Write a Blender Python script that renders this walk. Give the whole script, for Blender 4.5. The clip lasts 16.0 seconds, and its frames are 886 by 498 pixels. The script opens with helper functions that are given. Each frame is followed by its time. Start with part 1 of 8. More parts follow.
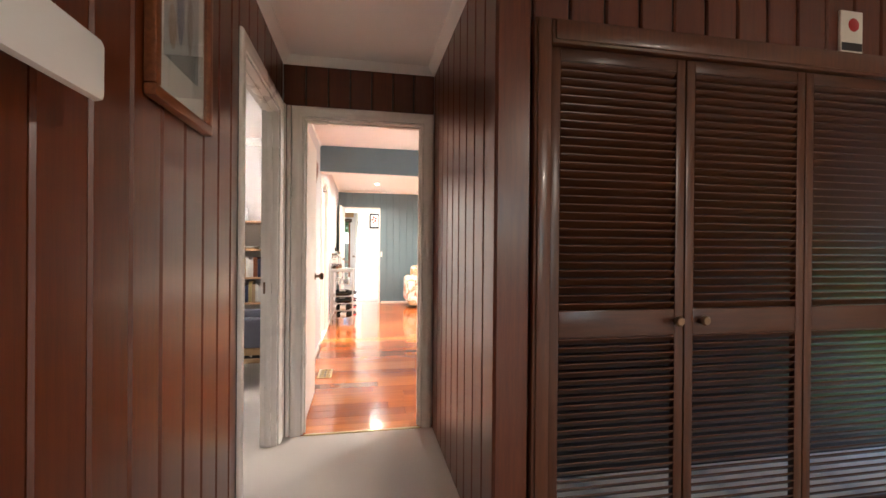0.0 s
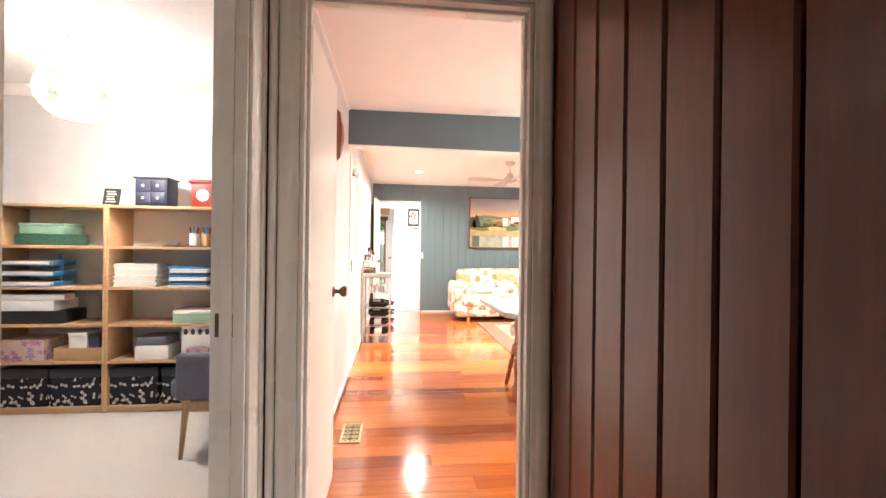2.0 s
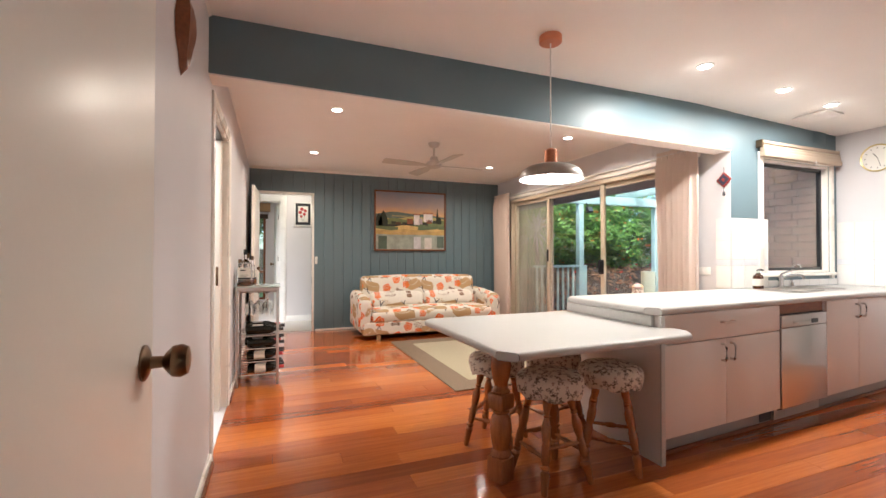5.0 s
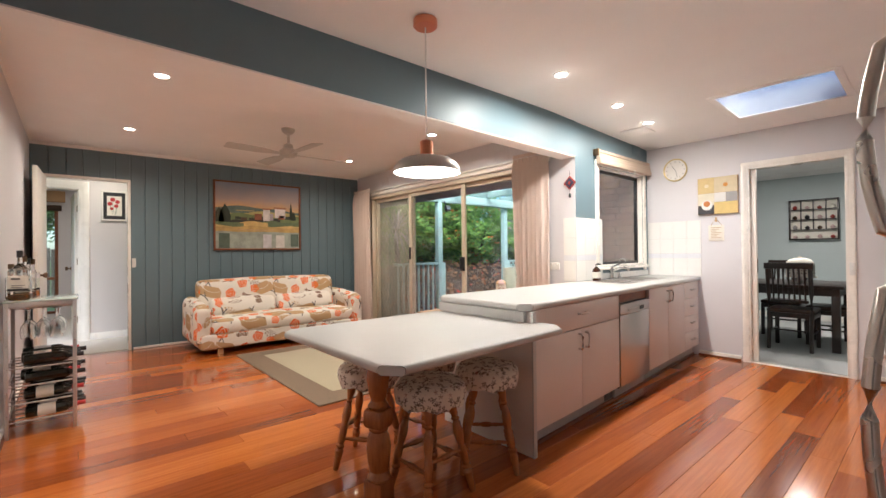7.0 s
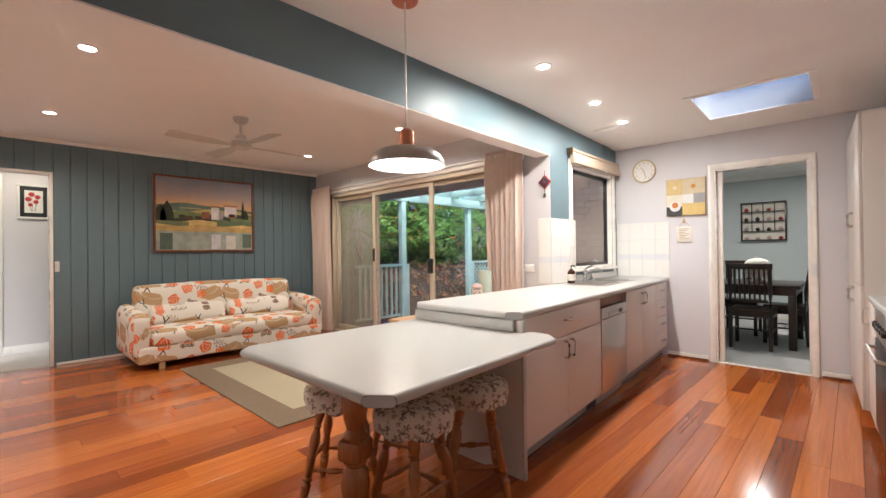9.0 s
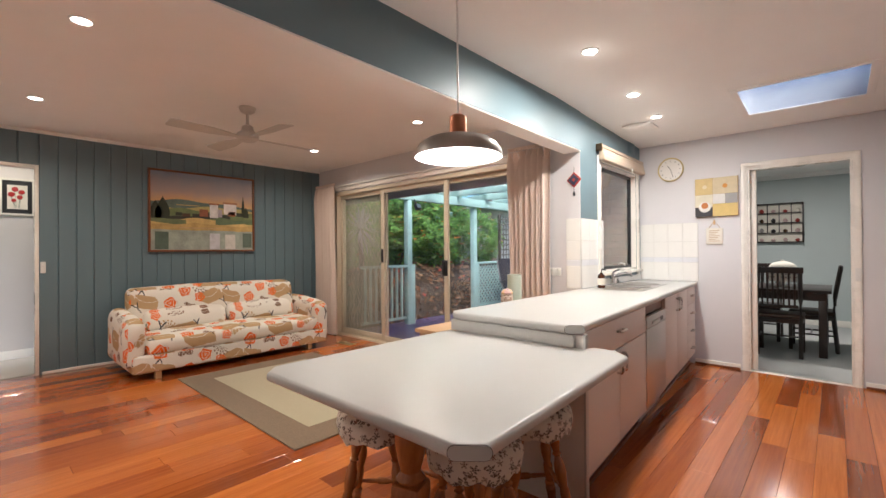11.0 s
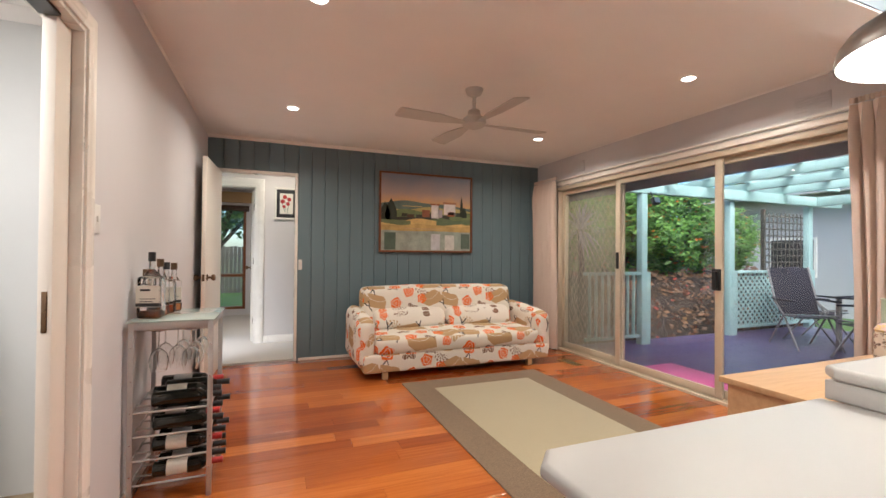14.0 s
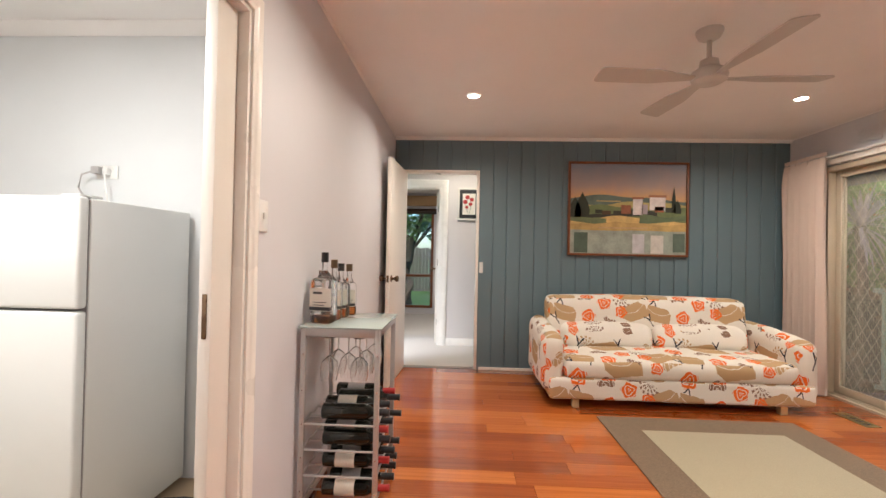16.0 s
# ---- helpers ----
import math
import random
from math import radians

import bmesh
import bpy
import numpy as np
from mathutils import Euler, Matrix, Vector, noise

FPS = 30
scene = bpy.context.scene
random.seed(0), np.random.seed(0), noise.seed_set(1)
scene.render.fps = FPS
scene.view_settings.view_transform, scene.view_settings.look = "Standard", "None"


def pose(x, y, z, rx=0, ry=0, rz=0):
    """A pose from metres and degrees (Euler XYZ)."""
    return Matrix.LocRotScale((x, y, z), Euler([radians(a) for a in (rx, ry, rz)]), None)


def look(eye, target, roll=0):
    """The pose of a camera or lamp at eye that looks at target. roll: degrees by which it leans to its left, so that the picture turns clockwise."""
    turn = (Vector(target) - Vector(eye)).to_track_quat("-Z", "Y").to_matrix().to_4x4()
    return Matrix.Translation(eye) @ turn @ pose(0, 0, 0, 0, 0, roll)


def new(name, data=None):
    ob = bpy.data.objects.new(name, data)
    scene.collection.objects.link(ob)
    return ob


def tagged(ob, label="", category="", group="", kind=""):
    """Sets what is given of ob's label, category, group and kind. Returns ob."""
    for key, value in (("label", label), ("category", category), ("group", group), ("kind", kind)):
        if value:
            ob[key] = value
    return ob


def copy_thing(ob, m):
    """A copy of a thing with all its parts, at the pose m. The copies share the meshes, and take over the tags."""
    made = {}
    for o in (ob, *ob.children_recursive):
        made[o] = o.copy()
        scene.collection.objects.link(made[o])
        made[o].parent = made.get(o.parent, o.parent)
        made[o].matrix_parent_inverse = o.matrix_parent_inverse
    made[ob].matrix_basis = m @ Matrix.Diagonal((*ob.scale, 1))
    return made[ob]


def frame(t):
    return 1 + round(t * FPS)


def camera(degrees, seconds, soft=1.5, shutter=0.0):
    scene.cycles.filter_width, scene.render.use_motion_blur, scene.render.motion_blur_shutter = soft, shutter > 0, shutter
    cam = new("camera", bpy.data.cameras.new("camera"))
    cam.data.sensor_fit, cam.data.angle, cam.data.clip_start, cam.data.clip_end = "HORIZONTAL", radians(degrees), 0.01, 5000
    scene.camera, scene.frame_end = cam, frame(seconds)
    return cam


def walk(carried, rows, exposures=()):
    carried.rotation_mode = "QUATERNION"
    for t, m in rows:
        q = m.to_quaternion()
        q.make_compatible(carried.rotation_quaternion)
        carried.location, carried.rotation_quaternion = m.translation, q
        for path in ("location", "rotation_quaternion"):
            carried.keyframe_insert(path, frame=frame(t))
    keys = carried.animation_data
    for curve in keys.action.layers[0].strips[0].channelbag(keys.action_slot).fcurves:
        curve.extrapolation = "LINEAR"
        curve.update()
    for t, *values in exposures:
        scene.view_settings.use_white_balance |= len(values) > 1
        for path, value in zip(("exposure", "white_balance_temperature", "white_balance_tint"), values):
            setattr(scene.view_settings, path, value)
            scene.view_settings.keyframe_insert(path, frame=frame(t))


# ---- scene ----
cam = camera(91.7, 16.0)
PATH = [
    (0, (0.256, 0.299, 1.229), (0.63, 2.264, 1.224), 0.5),
    (0.5, (0.262, 0.606, 1.229), (0.519, 2.589, 1.224), 0.7),
    (1, (0.251, 0.96, 1.221), (0.464, 2.949, 1.216), 0.7),
    (1.5, (0.227, 1.329, 1.215), (0.444, 3.317, 1.213), 0.6),
    (2, (0.196, 1.751, 1.208), (0.415, 3.739, 1.208), 0.7),
    (2.5, (0.175, 2.099, 1.197), (0.393, 4.087, 1.199), 0.7),
    (3, (0.162, 2.407, 1.191), (0.376, 4.396, 1.197), 0.7),
    (3.2, (0.137, 2.529, 1.184), (0.366, 4.516, 1.189), 1.0),
    (5.3, (0.089, 3.171, 1.171), (0.935, 4.983, 1.196), -0.1),
    (5.5, (0.092, 3.211, 1.17), (1.012, 4.987, 1.194), -0.1),
    (6, (0.084, 3.275, 1.174), (1.164, 4.958, 1.194), -0.3),
    (6.5, (0.104, 3.331, 1.172), (1.304, 4.931, 1.188), -0.4),
    (7, (0.122, 3.373, 1.177), (1.427, 4.889, 1.19), -0.6),
    (7.5, (0.14, 3.434, 1.178), (1.515, 4.886, 1.188), -0.7),
    (8, (0.157, 3.501, 1.18), (1.573, 4.913, 1.192), -0.7),
    (8.5, (0.176, 3.574, 1.192), (1.612, 4.966, 1.2), -0.7),
    (9, (0.198, 3.651, 1.193), (1.648, 5.029, 1.205), -0.7),
    (11.5, (0.225, 4.184, 1.223), (1.703, 5.53, 1.231), -0.4),
    (12, (0.27, 4.334, 1.224), (1.745, 5.685, 1.235), -0.4),
    (12.5, (0.312, 4.482, 1.216), (1.743, 5.879, 1.231), -0.3),
    (13, (0.337, 4.645, 1.223), (1.6, 6.195, 1.24), -0.1),
    (13.5, (0.375, 4.744, 1.21), (1.407, 6.458, 1.232), 0.1),
    (14, (0.419, 4.843, 1.22), (1.152, 6.704, 1.241), 0.5),
    (14.5, (0.475, 4.957, 1.205), (0.879, 6.915, 1.233), 0.7),
    (15, (0.51, 5.077, 1.207), (0.651, 7.072, 1.233), 0.9),
    (15.5, (0.5, 5.229, 1.209), (0.501, 7.228, 1.229), 1.2),
    (16, (0.496, 5.384, 1.222), (0.407, 7.382, 1.242), 1.2),
]
EXPOSURES = [(t, e, 6050, 10) for t, e in ((0, 2.85), (1.0, 3.1), (1.5, 3.1), (2.5, 2.72), (3.2, 2.4), (5.3, 1.35), (9, 1.12), (12.5, 0.90), (14, 1.1), (16, 1.28))]
walk(cam, [(t, look(eye, target, roll)) for t, eye, target, roll in PATH],
     exposures=EXPOSURES)

# ---------------------------------------------------------------- world, sun, lamps
world = bpy.data.worlds.new("dusk")
scene.world = world
world.use_nodes = True
wn = world.node_tree
sky = wn.nodes.new("ShaderNodeTexSky")
sky.sky_type = "NISHITA"
sky.sun_disc = False
sky.sun_elevation, sky.sun_rotation = radians(12), radians(200)
sky.ozone_density = 4.0
wn.links.new(sky.outputs[0], wn.nodes["Background"].inputs[0])
wn.nodes["Background"].inputs[1].default_value = 0.15

sun = new("sun", bpy.data.lights.new("sun", "SUN"))
sun.data.energy, sun.data.angle, sun.data.color = 2.4, radians(45), (1.0, 0.97, 0.94)
sun.matrix_world = look((0, 0, 30), (9, 13, 14))

CEIL = 2.46
WARM = (1.0, 0.87, 0.70)
SOFTW = (1.0, 0.91, 0.79)


def lamp(name, kind, at, watts, colour=WARM, size=0.08, aim=None, spread=None, blend=0.6):
    ob = new(name, bpy.data.lights.new(name, kind))
    ob.data.energy, ob.data.color = watts, colour
    if kind == "AREA":
        ob.data.shape, ob.data.size = "DISK", size
        if spread:
            ob.data.spread = radians(spread)
    else:
        ob.data.shadow_soft_size = size
        if kind == "SPOT":
            ob.data.spot_size, ob.data.spot_blend = radians(spread or 120), blend
    ob.matrix_world = look(at, aim) if aim else Matrix.Translation(at)
    return ob




def cz(x):
    """Height of the kitchen ceiling, which falls gently towards the dining room."""
    return CEIL - 0.037 * max(0.0, x - 3.4)


LOUNGE_SPOTS = [(0.61, 7.0), (0.56, 8.74), (3.05, 8.76), (3.10, 7.0)]
KITCHEN_SPOTS = [(2.82, 5.17), (3.75, 5.22), (4.40, 5.24)]
for sx, sy in LOUNGE_SPOTS:
    lamp("downlight_lamp", "AREA", (sx, sy, CEIL - 0.035), 7.5, WARM, 0.085, (sx, sy, 0), 160)
for sx, sy in KITCHEN_SPOTS:
    lamp("downlight_lamp", "AREA", (sx, sy, cz(sx) - 0.035), 6 if sx > 4 else (9 if sx > 3 else 17), SOFTW, 0.11, (sx, sy, 0), 178)
    # Extra point light added below each downlight to brighten the ceiling round it.
    lamp("downlight_bulb", "POINT", (sx, sy, cz(sx) - 0.09), 0.15, SOFTW, 0.03)
PEND = (1.60, 5.22)
lamp("pendant_lamp_light", "POINT", (PEND[0], PEND[1], 1.655), 10, SOFTW, 0.04)
lamp("study_lamp_light", "POINT", (-1.68, 4.51, 2.05), 27, (1.0, 0.91, 0.83), 0.09)
# Unseen lamps added to light the laundry, passage and bedroom.
lamp("laundry_lamp_light", "AREA", (-1.1, 6.2, 2.36), 17, (1.0, 0.93, 0.84), 0.3, (-1.1, 6.2, 0))
lamp("hallway_lamp_light", "AREA", (0.5, 10.55, 2.38), 4, WARM, 0.3, (0.5, 10.55, 0))
lamp("bedroom_lamp_light", "AREA", (0.6, 12.2, 2.38), 9, WARM, 0.3, (0.6, 12.2, 0))
lamp("dining_lamp_light", "AREA", (7.3, 4.6, 2.36), 22, (1.0, 0.9, 0.8), 0.14, (7.3, 4.6, 0))
# Unseen lamp added behind the walk's start to brighten hall trim and closet.
lamp("lobby_lamp_light", "AREA", (2.2, -0.6, 2.36), 8.0, (1.0, 0.80, 0.64), 0.3, (2.3, -0.7, 0))

# ---------------------------------------------------------------- materials


class Tree:
    """A node material under construction."""

    def __init__(self, name):
        self.m = bpy.data.materials.new(name)
        self.m.use_nodes = True
        self.t = self.m.node_tree
        self.b = self.t.nodes["Principled BSDF"]

    def n(self, kind, **sets):
        node = self.t.nodes.new("ShaderNode" + kind)
        for k, v in sets.items():
            if k == "operation":
                node.operation = v
            elif k == "voronoi_dimensions":
                node.voronoi_dimensions = v
            else:
                node.inputs[k].default_value = v
        return node

    def link(self, a, b):
        self.t.links.new(a, b)

    def math(self, op, a, b=0.0):
        node = self.t.nodes.new("ShaderNodeMath")
        node.operation = op
        for i, v in enumerate((a, b)):
            if isinstance(v, (int, float)):
                node.inputs[i].default_value = v
            else:
                self.link(v, node.inputs[i])
        return node.outputs[0]

    def mix(self, fac, a, b, blend="MIX"):
        node = self.t.nodes.new("ShaderNodeMix")
        node.data_type, node.blend_type = "RGBA", blend
        for sock, v in ((node.inputs[0], fac), (node.inputs[6], a), (node.inputs[7], b)):
            if isinstance(v, (int, float)):
                sock.default_value = v
            elif isinstance(v, tuple):
                sock.default_value = (*v[:3], 1)
            else:
                self.link(v, sock)
        return node.outputs[2]

    def coord(self, kind="Object", scale=(1, 1, 1)):
        c = self.n("TexCoord")
        mp = self.n("Mapping")
        mp.inputs["Scale"].default_value = scale
        self.link(c.outputs[kind], mp.inputs[0])
        return mp.outputs[0]

    def noise(self, vec, scale, detail=4.0, rough=0.55):
        nd = self.n("TexNoise", Scale=scale, Detail=detail, Roughness=rough)
        self.link(vec, nd.inputs["Vector"])
        return nd.outputs["Fac"]

    def ramp(self, fac, stops):
        r = self.n("ValToRGB")
        el = r.color_ramp.elements
        while len(el) < len(stops):
            el.new(0.5)
        for e, (p, c) in zip(el, stops):
            e.position, e.color = p, (*c, 1)
        self.link(fac, r.inputs[0])
        return r.outputs[0]

    def bump(self, height, strength=0.2, dist=0.002):
        bp = self.n("Bump", Strength=strength, Distance=dist)
        self.link(height, bp.inputs["Height"])
        self.link(bp.outputs[0], self.b.inputs["Normal"])

    def set(self, colour=None, rough=None, metal=None, **more):
        for key, v in (("Base Color", colour), ("Roughness", rough), ("Metallic", metal), *more.items()):
            if v is None:
                continue
            sock = self.b.inputs[key.replace("_", " ")]
            if isinstance(v, tuple):
                sock.default_value = (*v, 1)
            elif isinstance(v, (int, float)):
                sock.default_value = v
            else:
                self.link(v, sock)
        return self


def shade(c, f):
    return tuple(min(1, v * f) for v in c)


def plain(name, colour, rough=0.5, metal=0.0, vary=0.06, scale=3.0, grain=180.0, bump=0.08, **more):
    """Paint, plastic, metal and the like: two scales of variation and a fine relief."""
    k = Tree(name)
    v = k.coord()
    big, fine = k.noise(v, scale), k.noise(v, grain, 2.0)
    both = k.math("ADD", k.math("MULTIPLY", big, 0.75), k.math("MULTIPLY", fine, 0.25))
    k.set(k.ramp(both, [(0.25, shade(colour, 1 - vary)), (0.75, shade(colour, 1 + vary))]), None, metal, **more)
    k.set(None, k.math("ADD", k.math("MULTIPLY", big, 0.12), rough - 0.06))
    if bump:
        k.bump(both, bump)
    return k.m


def timber(name, dark, light, rough=0.35, along="x", stretch=14.0, scale=5.0, per_piece=0.0, coat=0.0, bump=0.06, extra=None, coat_rough=0.08):
    """Wood with its grain along one axis of the object; per_piece shifts the tone from piece to piece."""
    k = Tree(name)
    s = {"x": (1, stretch, stretch), "y": (stretch, 1, stretch), "z": (stretch, stretch, 1)}[along]
    info = k.n("ObjectInfo")
    c = k.n("TexCoord")
    off = k.n("VectorMath", operation="ADD")
    mul = k.n("Combine" + "XYZ")
    k.link(k.math("MULTIPLY", info.outputs["Random"], 37.0), mul.inputs[0])
    k.link(k.math("MULTIPLY", info.outputs["Random"], 91.0), mul.inputs[1])
    k.link(k.math("MULTIPLY", info.outputs["Random"], 53.0), mul.inputs[2])
    k.link(c.outputs["Object"], off.inputs[0])
    k.link(mul.outputs[0], off.inputs[1])
    mp = k.n("Mapping")
    mp.inputs["Scale"].default_value = s
    k.link(off.outputs[0], mp.inputs[0])
    grain = k.noise(mp.outputs[0], scale, 6.0, 0.6)
    fine = k.noise(mp.outputs[0], scale * 7, 3.0, 0.6)
    fac = k.math("ADD", k.math("MULTIPLY", grain, 0.7), k.math("MULTIPLY", fine, 0.3))
    col = k.ramp(fac, [(0.3, dark), (0.7, light)])
    if extra:
        tone = k.ramp(info.outputs["Random"], extra)
        col = k.mix(per_piece, col, tone, "MULTIPLY")
    k.set(col, k.math("ADD", k.math("MULTIPLY", fine, 0.10), rough - 0.05))
    if coat:
        k.set(None, None, None, Coat_Weight=coat, Coat_Roughness=coat_rough)
    k.bump(fac, bump)
    return k.m


def carpet_mat(name, colour):
    k = Tree(name)
    v = k.coord()
    tuft, big = k.noise(v, 260, 2.0), k.noise(v, 2.2)
    k.set(k.mix(k.math("MULTIPLY", big, 0.35), k.ramp(tuft, [(0.3, shade(colour, 0.82)), (0.7, shade(colour, 1.1))]), shade(colour, 0.86)), 0.95, 0.0, Specular_IOR_Level=0.15)
    k.bump(tuft, 0.6, 0.006)
    return k.m


def cloth(name, colour, weave=420.0, rough=0.9, vary=0.1):
    k = Tree(name)
    v = k.coord()
    a, big = k.noise(v, weave, 2.0), k.noise(v, 4.0)
    k.set(k.mix(k.math("MULTIPLY", big, 0.5), k.ramp(a, [(0.3, shade(colour, 1 - vary)), (0.7, shade(colour, 1 + vary))]), shade(colour, 0.9)), rough, 0.0, Specular_IOR_Level=0.2, Sheen_Weight=0.15)
    k.bump(a, 0.3, 0.002)
    return k.m


def glowing(name, colour, strength):
    k = Tree(name)
    k.set(colour, 0.5, 0.0, Emission_Color=colour, Emission_Strength=strength)
    return k.m


def glassy(name, colour=(1, 1, 1), rough=0.0, ior=1.45):
    k = Tree(name)
    k.set(colour, rough, 0.0, Transmission_Weight=1.0, IOR=ior)
    return k.m


def printed(name, ground, motifs, scale=5.0, petals=5.0, size=0.32, weave=500.0, seedz=0.0):
    """Printed cotton: flower and leaf motifs scattered over a pale ground, in the UV map's metres."""
    k = Tree(name)
    uv = k.n("TexCoord").outputs["UV"]
    col = None
    base = k.ramp(k.noise(uv, weave, 2.0), [(0.3, shade(ground, 0.92)), (0.7, shade(ground, 1.05))])
    col = base
    for n, (tones, sc, rad, lobes, depth, least) in enumerate(motifs):
        mp = k.n("Mapping")
        mp.inputs["Location"].default_value = (1.7 * n + seedz, 2.9 * n, 0)
        mp.inputs["Rotation"].default_value = (0, 0, 0.6 * n)
        k.link(uv, mp.inputs[0])
        vo = k.n("TexVoronoi", voronoi_dimensions="2D", Scale=sc, Randomness=0.75)
        k.link(mp.outputs[0], vo.inputs["Vector"])
        sub = k.n("VectorMath", operation="SUBTRACT")
        k.link(mp.outputs[0], sub.inputs[0])
        k.link(vo.outputs["Position"], sub.inputs[1])
        sep = k.n("SeparateXYZ")
        k.link(sub.outputs[0], sep.inputs[0])
        rgb = k.n("SeparateColor")
        k.link(vo.outputs["Color"], rgb.inputs[0])
        ang = k.math("ADD", k.math("ARCTAN2", sep.outputs[1], sep.outputs[0]), k.math("MULTIPLY", rgb.outputs[0], 6.28))
        lobe = k.math("ADD", k.math("MULTIPLY", k.math("COSINE", k.math("MULTIPLY", ang, lobes)), depth), 1.0 - depth)
        if lobes == 2.2:
            lobe = k.math("POWER", lobe, 9.0)
        edge = k.math("MULTIPLY", lobe, k.math("ADD", k.math("MULTIPLY", rgb.outputs[1], rad * 0.6), rad * 0.6))
        length = k.n("VectorMath", operation="LENGTH")
        k.link(sub.outputs[0], length.inputs[0])
        inside = k.math("LESS_THAN", length.outputs["Value"], edge)
        ring = k.math("GREATER_THAN", k.math("SINE", k.math("ADD", k.math("MULTIPLY", length.outputs["Value"], 13.0 / rad), k.math("MULTIPLY", ang, 2.0))), -0.80)
        keep = k.math("GREATER_THAN", rgb.outputs[2], least)
        tone = k.ramp(rgb.outputs[2], [(i / len(tones), t) for i, t in enumerate(tones)])
        k.t.nodes[-1].color_ramp.interpolation = "CONSTANT"
        col = k.mix(k.math("MULTIPLY", k.math("MULTIPLY", inside, ring), keep), col, tone)
    k.set(col, 0.88, 0.0, Specular_IOR_Level=0.2)
    k.bump(k.noise(uv, weave, 2.0), 0.25, 0.002)
    return k.m



def repeat_print(name, ground, tw, th, motifs, weave=500.0):
    """Printed cotton with one drawn repeat of tw by th metres: roses, fan flowers, fern sprays, leaf blocks and twigs, in the UV map's metres.
    motifs: (kind, colour, x, y, size, turn)."""
    k = Tree(name)
    uv = k.n("TexCoord").outputs["UV"]
    sx = k.n("SeparateXYZ")
    k.link(uv, sx.inputs[0])
    drift = k.noise(uv, 22.0, 2.0)
    u0 = k.math("ADD", sx.outputs[0], k.math("MULTIPLY", k.math("SUBTRACT", drift, 0.5), 0.022))
    v0 = k.math("ADD", sx.outputs[1], k.math("MULTIPLY", k.math("SUBTRACT", k.noise(uv, 27.0, 2.0), 0.5), 0.022))
    col = k.ramp(k.noise(uv, weave, 2.0), [(0.3, shade(ground, 0.94)), (0.7, shade(ground, 1.05))])

    def wrapped(sock, off, span):
        return k.math("SUBTRACT", k.math("FLOORED_MODULO", k.math("ADD", sock, 10 * span + span / 2 - off), span), span / 2)

    def both(*masks):
        out = masks[0]
        for m in masks[1:]:
            out = k.math("MULTIPLY", out, m)
        return out

    def less(a, b):
        return k.math("LESS_THAN", a, b)

    for kind, colour, mx, my, size, turn in motifs:
        x, y = wrapped(u0, mx, tw), wrapped(v0, my, th)
        c, s = math.cos(radians(turn)) / size, math.sin(radians(turn)) / size
        a = k.math("ADD", k.math("MULTIPLY", x, c), k.math("MULTIPLY", y, s))
        b = k.math("SUBTRACT", k.math("MULTIPLY", y, c), k.math("MULTIPLY", x, s))
        r = k.math("SQRT", k.math("ADD", k.math("MULTIPLY", a, a), k.math("MULTIPLY", b, b)))
        ang = k.math("ARCTAN2", a, b)
        if kind == "rose":
            edge = k.math("ADD", 0.88, k.math("MULTIPLY", k.math("COSINE", k.math("MULTIPLY", ang, 5.0)), 0.10))
            line = k.math("SINE", k.math("ADD", k.math("MULTIPLY", r, 15.0), k.math("MULTIPLY", k.math("SINE", k.math("MULTIPLY", ang, 3.0)), 1.6)))
            mask = both(less(r, edge), less(line, 0.72))
        elif kind == "fan":
            edge = k.math("ADD", 0.72, k.math("MULTIPLY", k.math("ABSOLUTE", k.math("COSINE", k.math("MULTIPLY", ang, 2.5))), 0.28))
            mask = both(less(r, edge), less(k.math("ABSOLUTE", ang), 1.9), less(0.16, k.math("ABSOLUTE", k.math("COSINE", k.math("MULTIPLY", ang, 2.5)))), less(k.math("SINE", k.math("MULTIPLY", r, 17.0)), 0.86))
        elif kind == "fern":
            mask = both(less(r, 1.0), less(k.math("ABSOLUTE", ang), 1.5), less(0.05, k.math("SINE", k.math("ADD", k.math("MULTIPLY", ang, 13.0), k.math("MULTIPLY", r, 5.0)))), less(k.math("SINE", k.math("MULTIPLY", r, 19.0)), 0.6))
        elif kind == "block":
            mask = both(less(k.math("ABSOLUTE", a), 1.0), less(k.math("ABSOLUTE", b), 0.62), less(k.math("ADD", a, b), 1.25), less(-1.2, k.math("ADD", k.math("MULTIPLY", a, 1.1), b)),
                        less(0.02, k.math("ABSOLUTE", k.math("SUBTRACT", b, k.math("MULTIPLY", k.math("MULTIPLY", a, a), 0.4)))))
        else:
            arm = less(k.math("ABSOLUTE", k.math("SUBTRACT", k.math("ABSOLUTE", a), k.math("MULTIPLY", b, 0.55))), 0.10)
            stem = less(k.math("ABSOLUTE", a), 0.08)
            up, down = both(arm, less(0.0, b), less(b, 0.9)), both(stem, less(-1.0, b), less(b, 0.12))
            mask = k.math("MAXIMUM", up, down)
        col = k.mix(mask, col, colour)
    k.set(col, 0.88, 0.0, Specular_IOR_Level=0.2)
    k.bump(k.noise(uv, weave, 2.0), 0.25, 0.002)
    return k.m


M = {}
M["wall"] = plain("pale_grey_wall_paint", (0.66, 0.648, 0.668), 0.55, vary=0.03, grain=320, bump=0.10)
M["laundry_wall"] = plain("white_wall_paint", (0.72, 0.74, 0.74), 0.6, vary=0.03, grain=320, bump=0.10)
M["study_wall"] = plain("warm_white_wall_paint", (0.70, 0.66, 0.64), 0.6, vary=0.03, grain=320, bump=0.10)
M["dining_wall"] = plain("grey_green_wall_paint", (0.50, 0.56, 0.56), 0.6, vary=0.03, grain=320, bump=0.10)
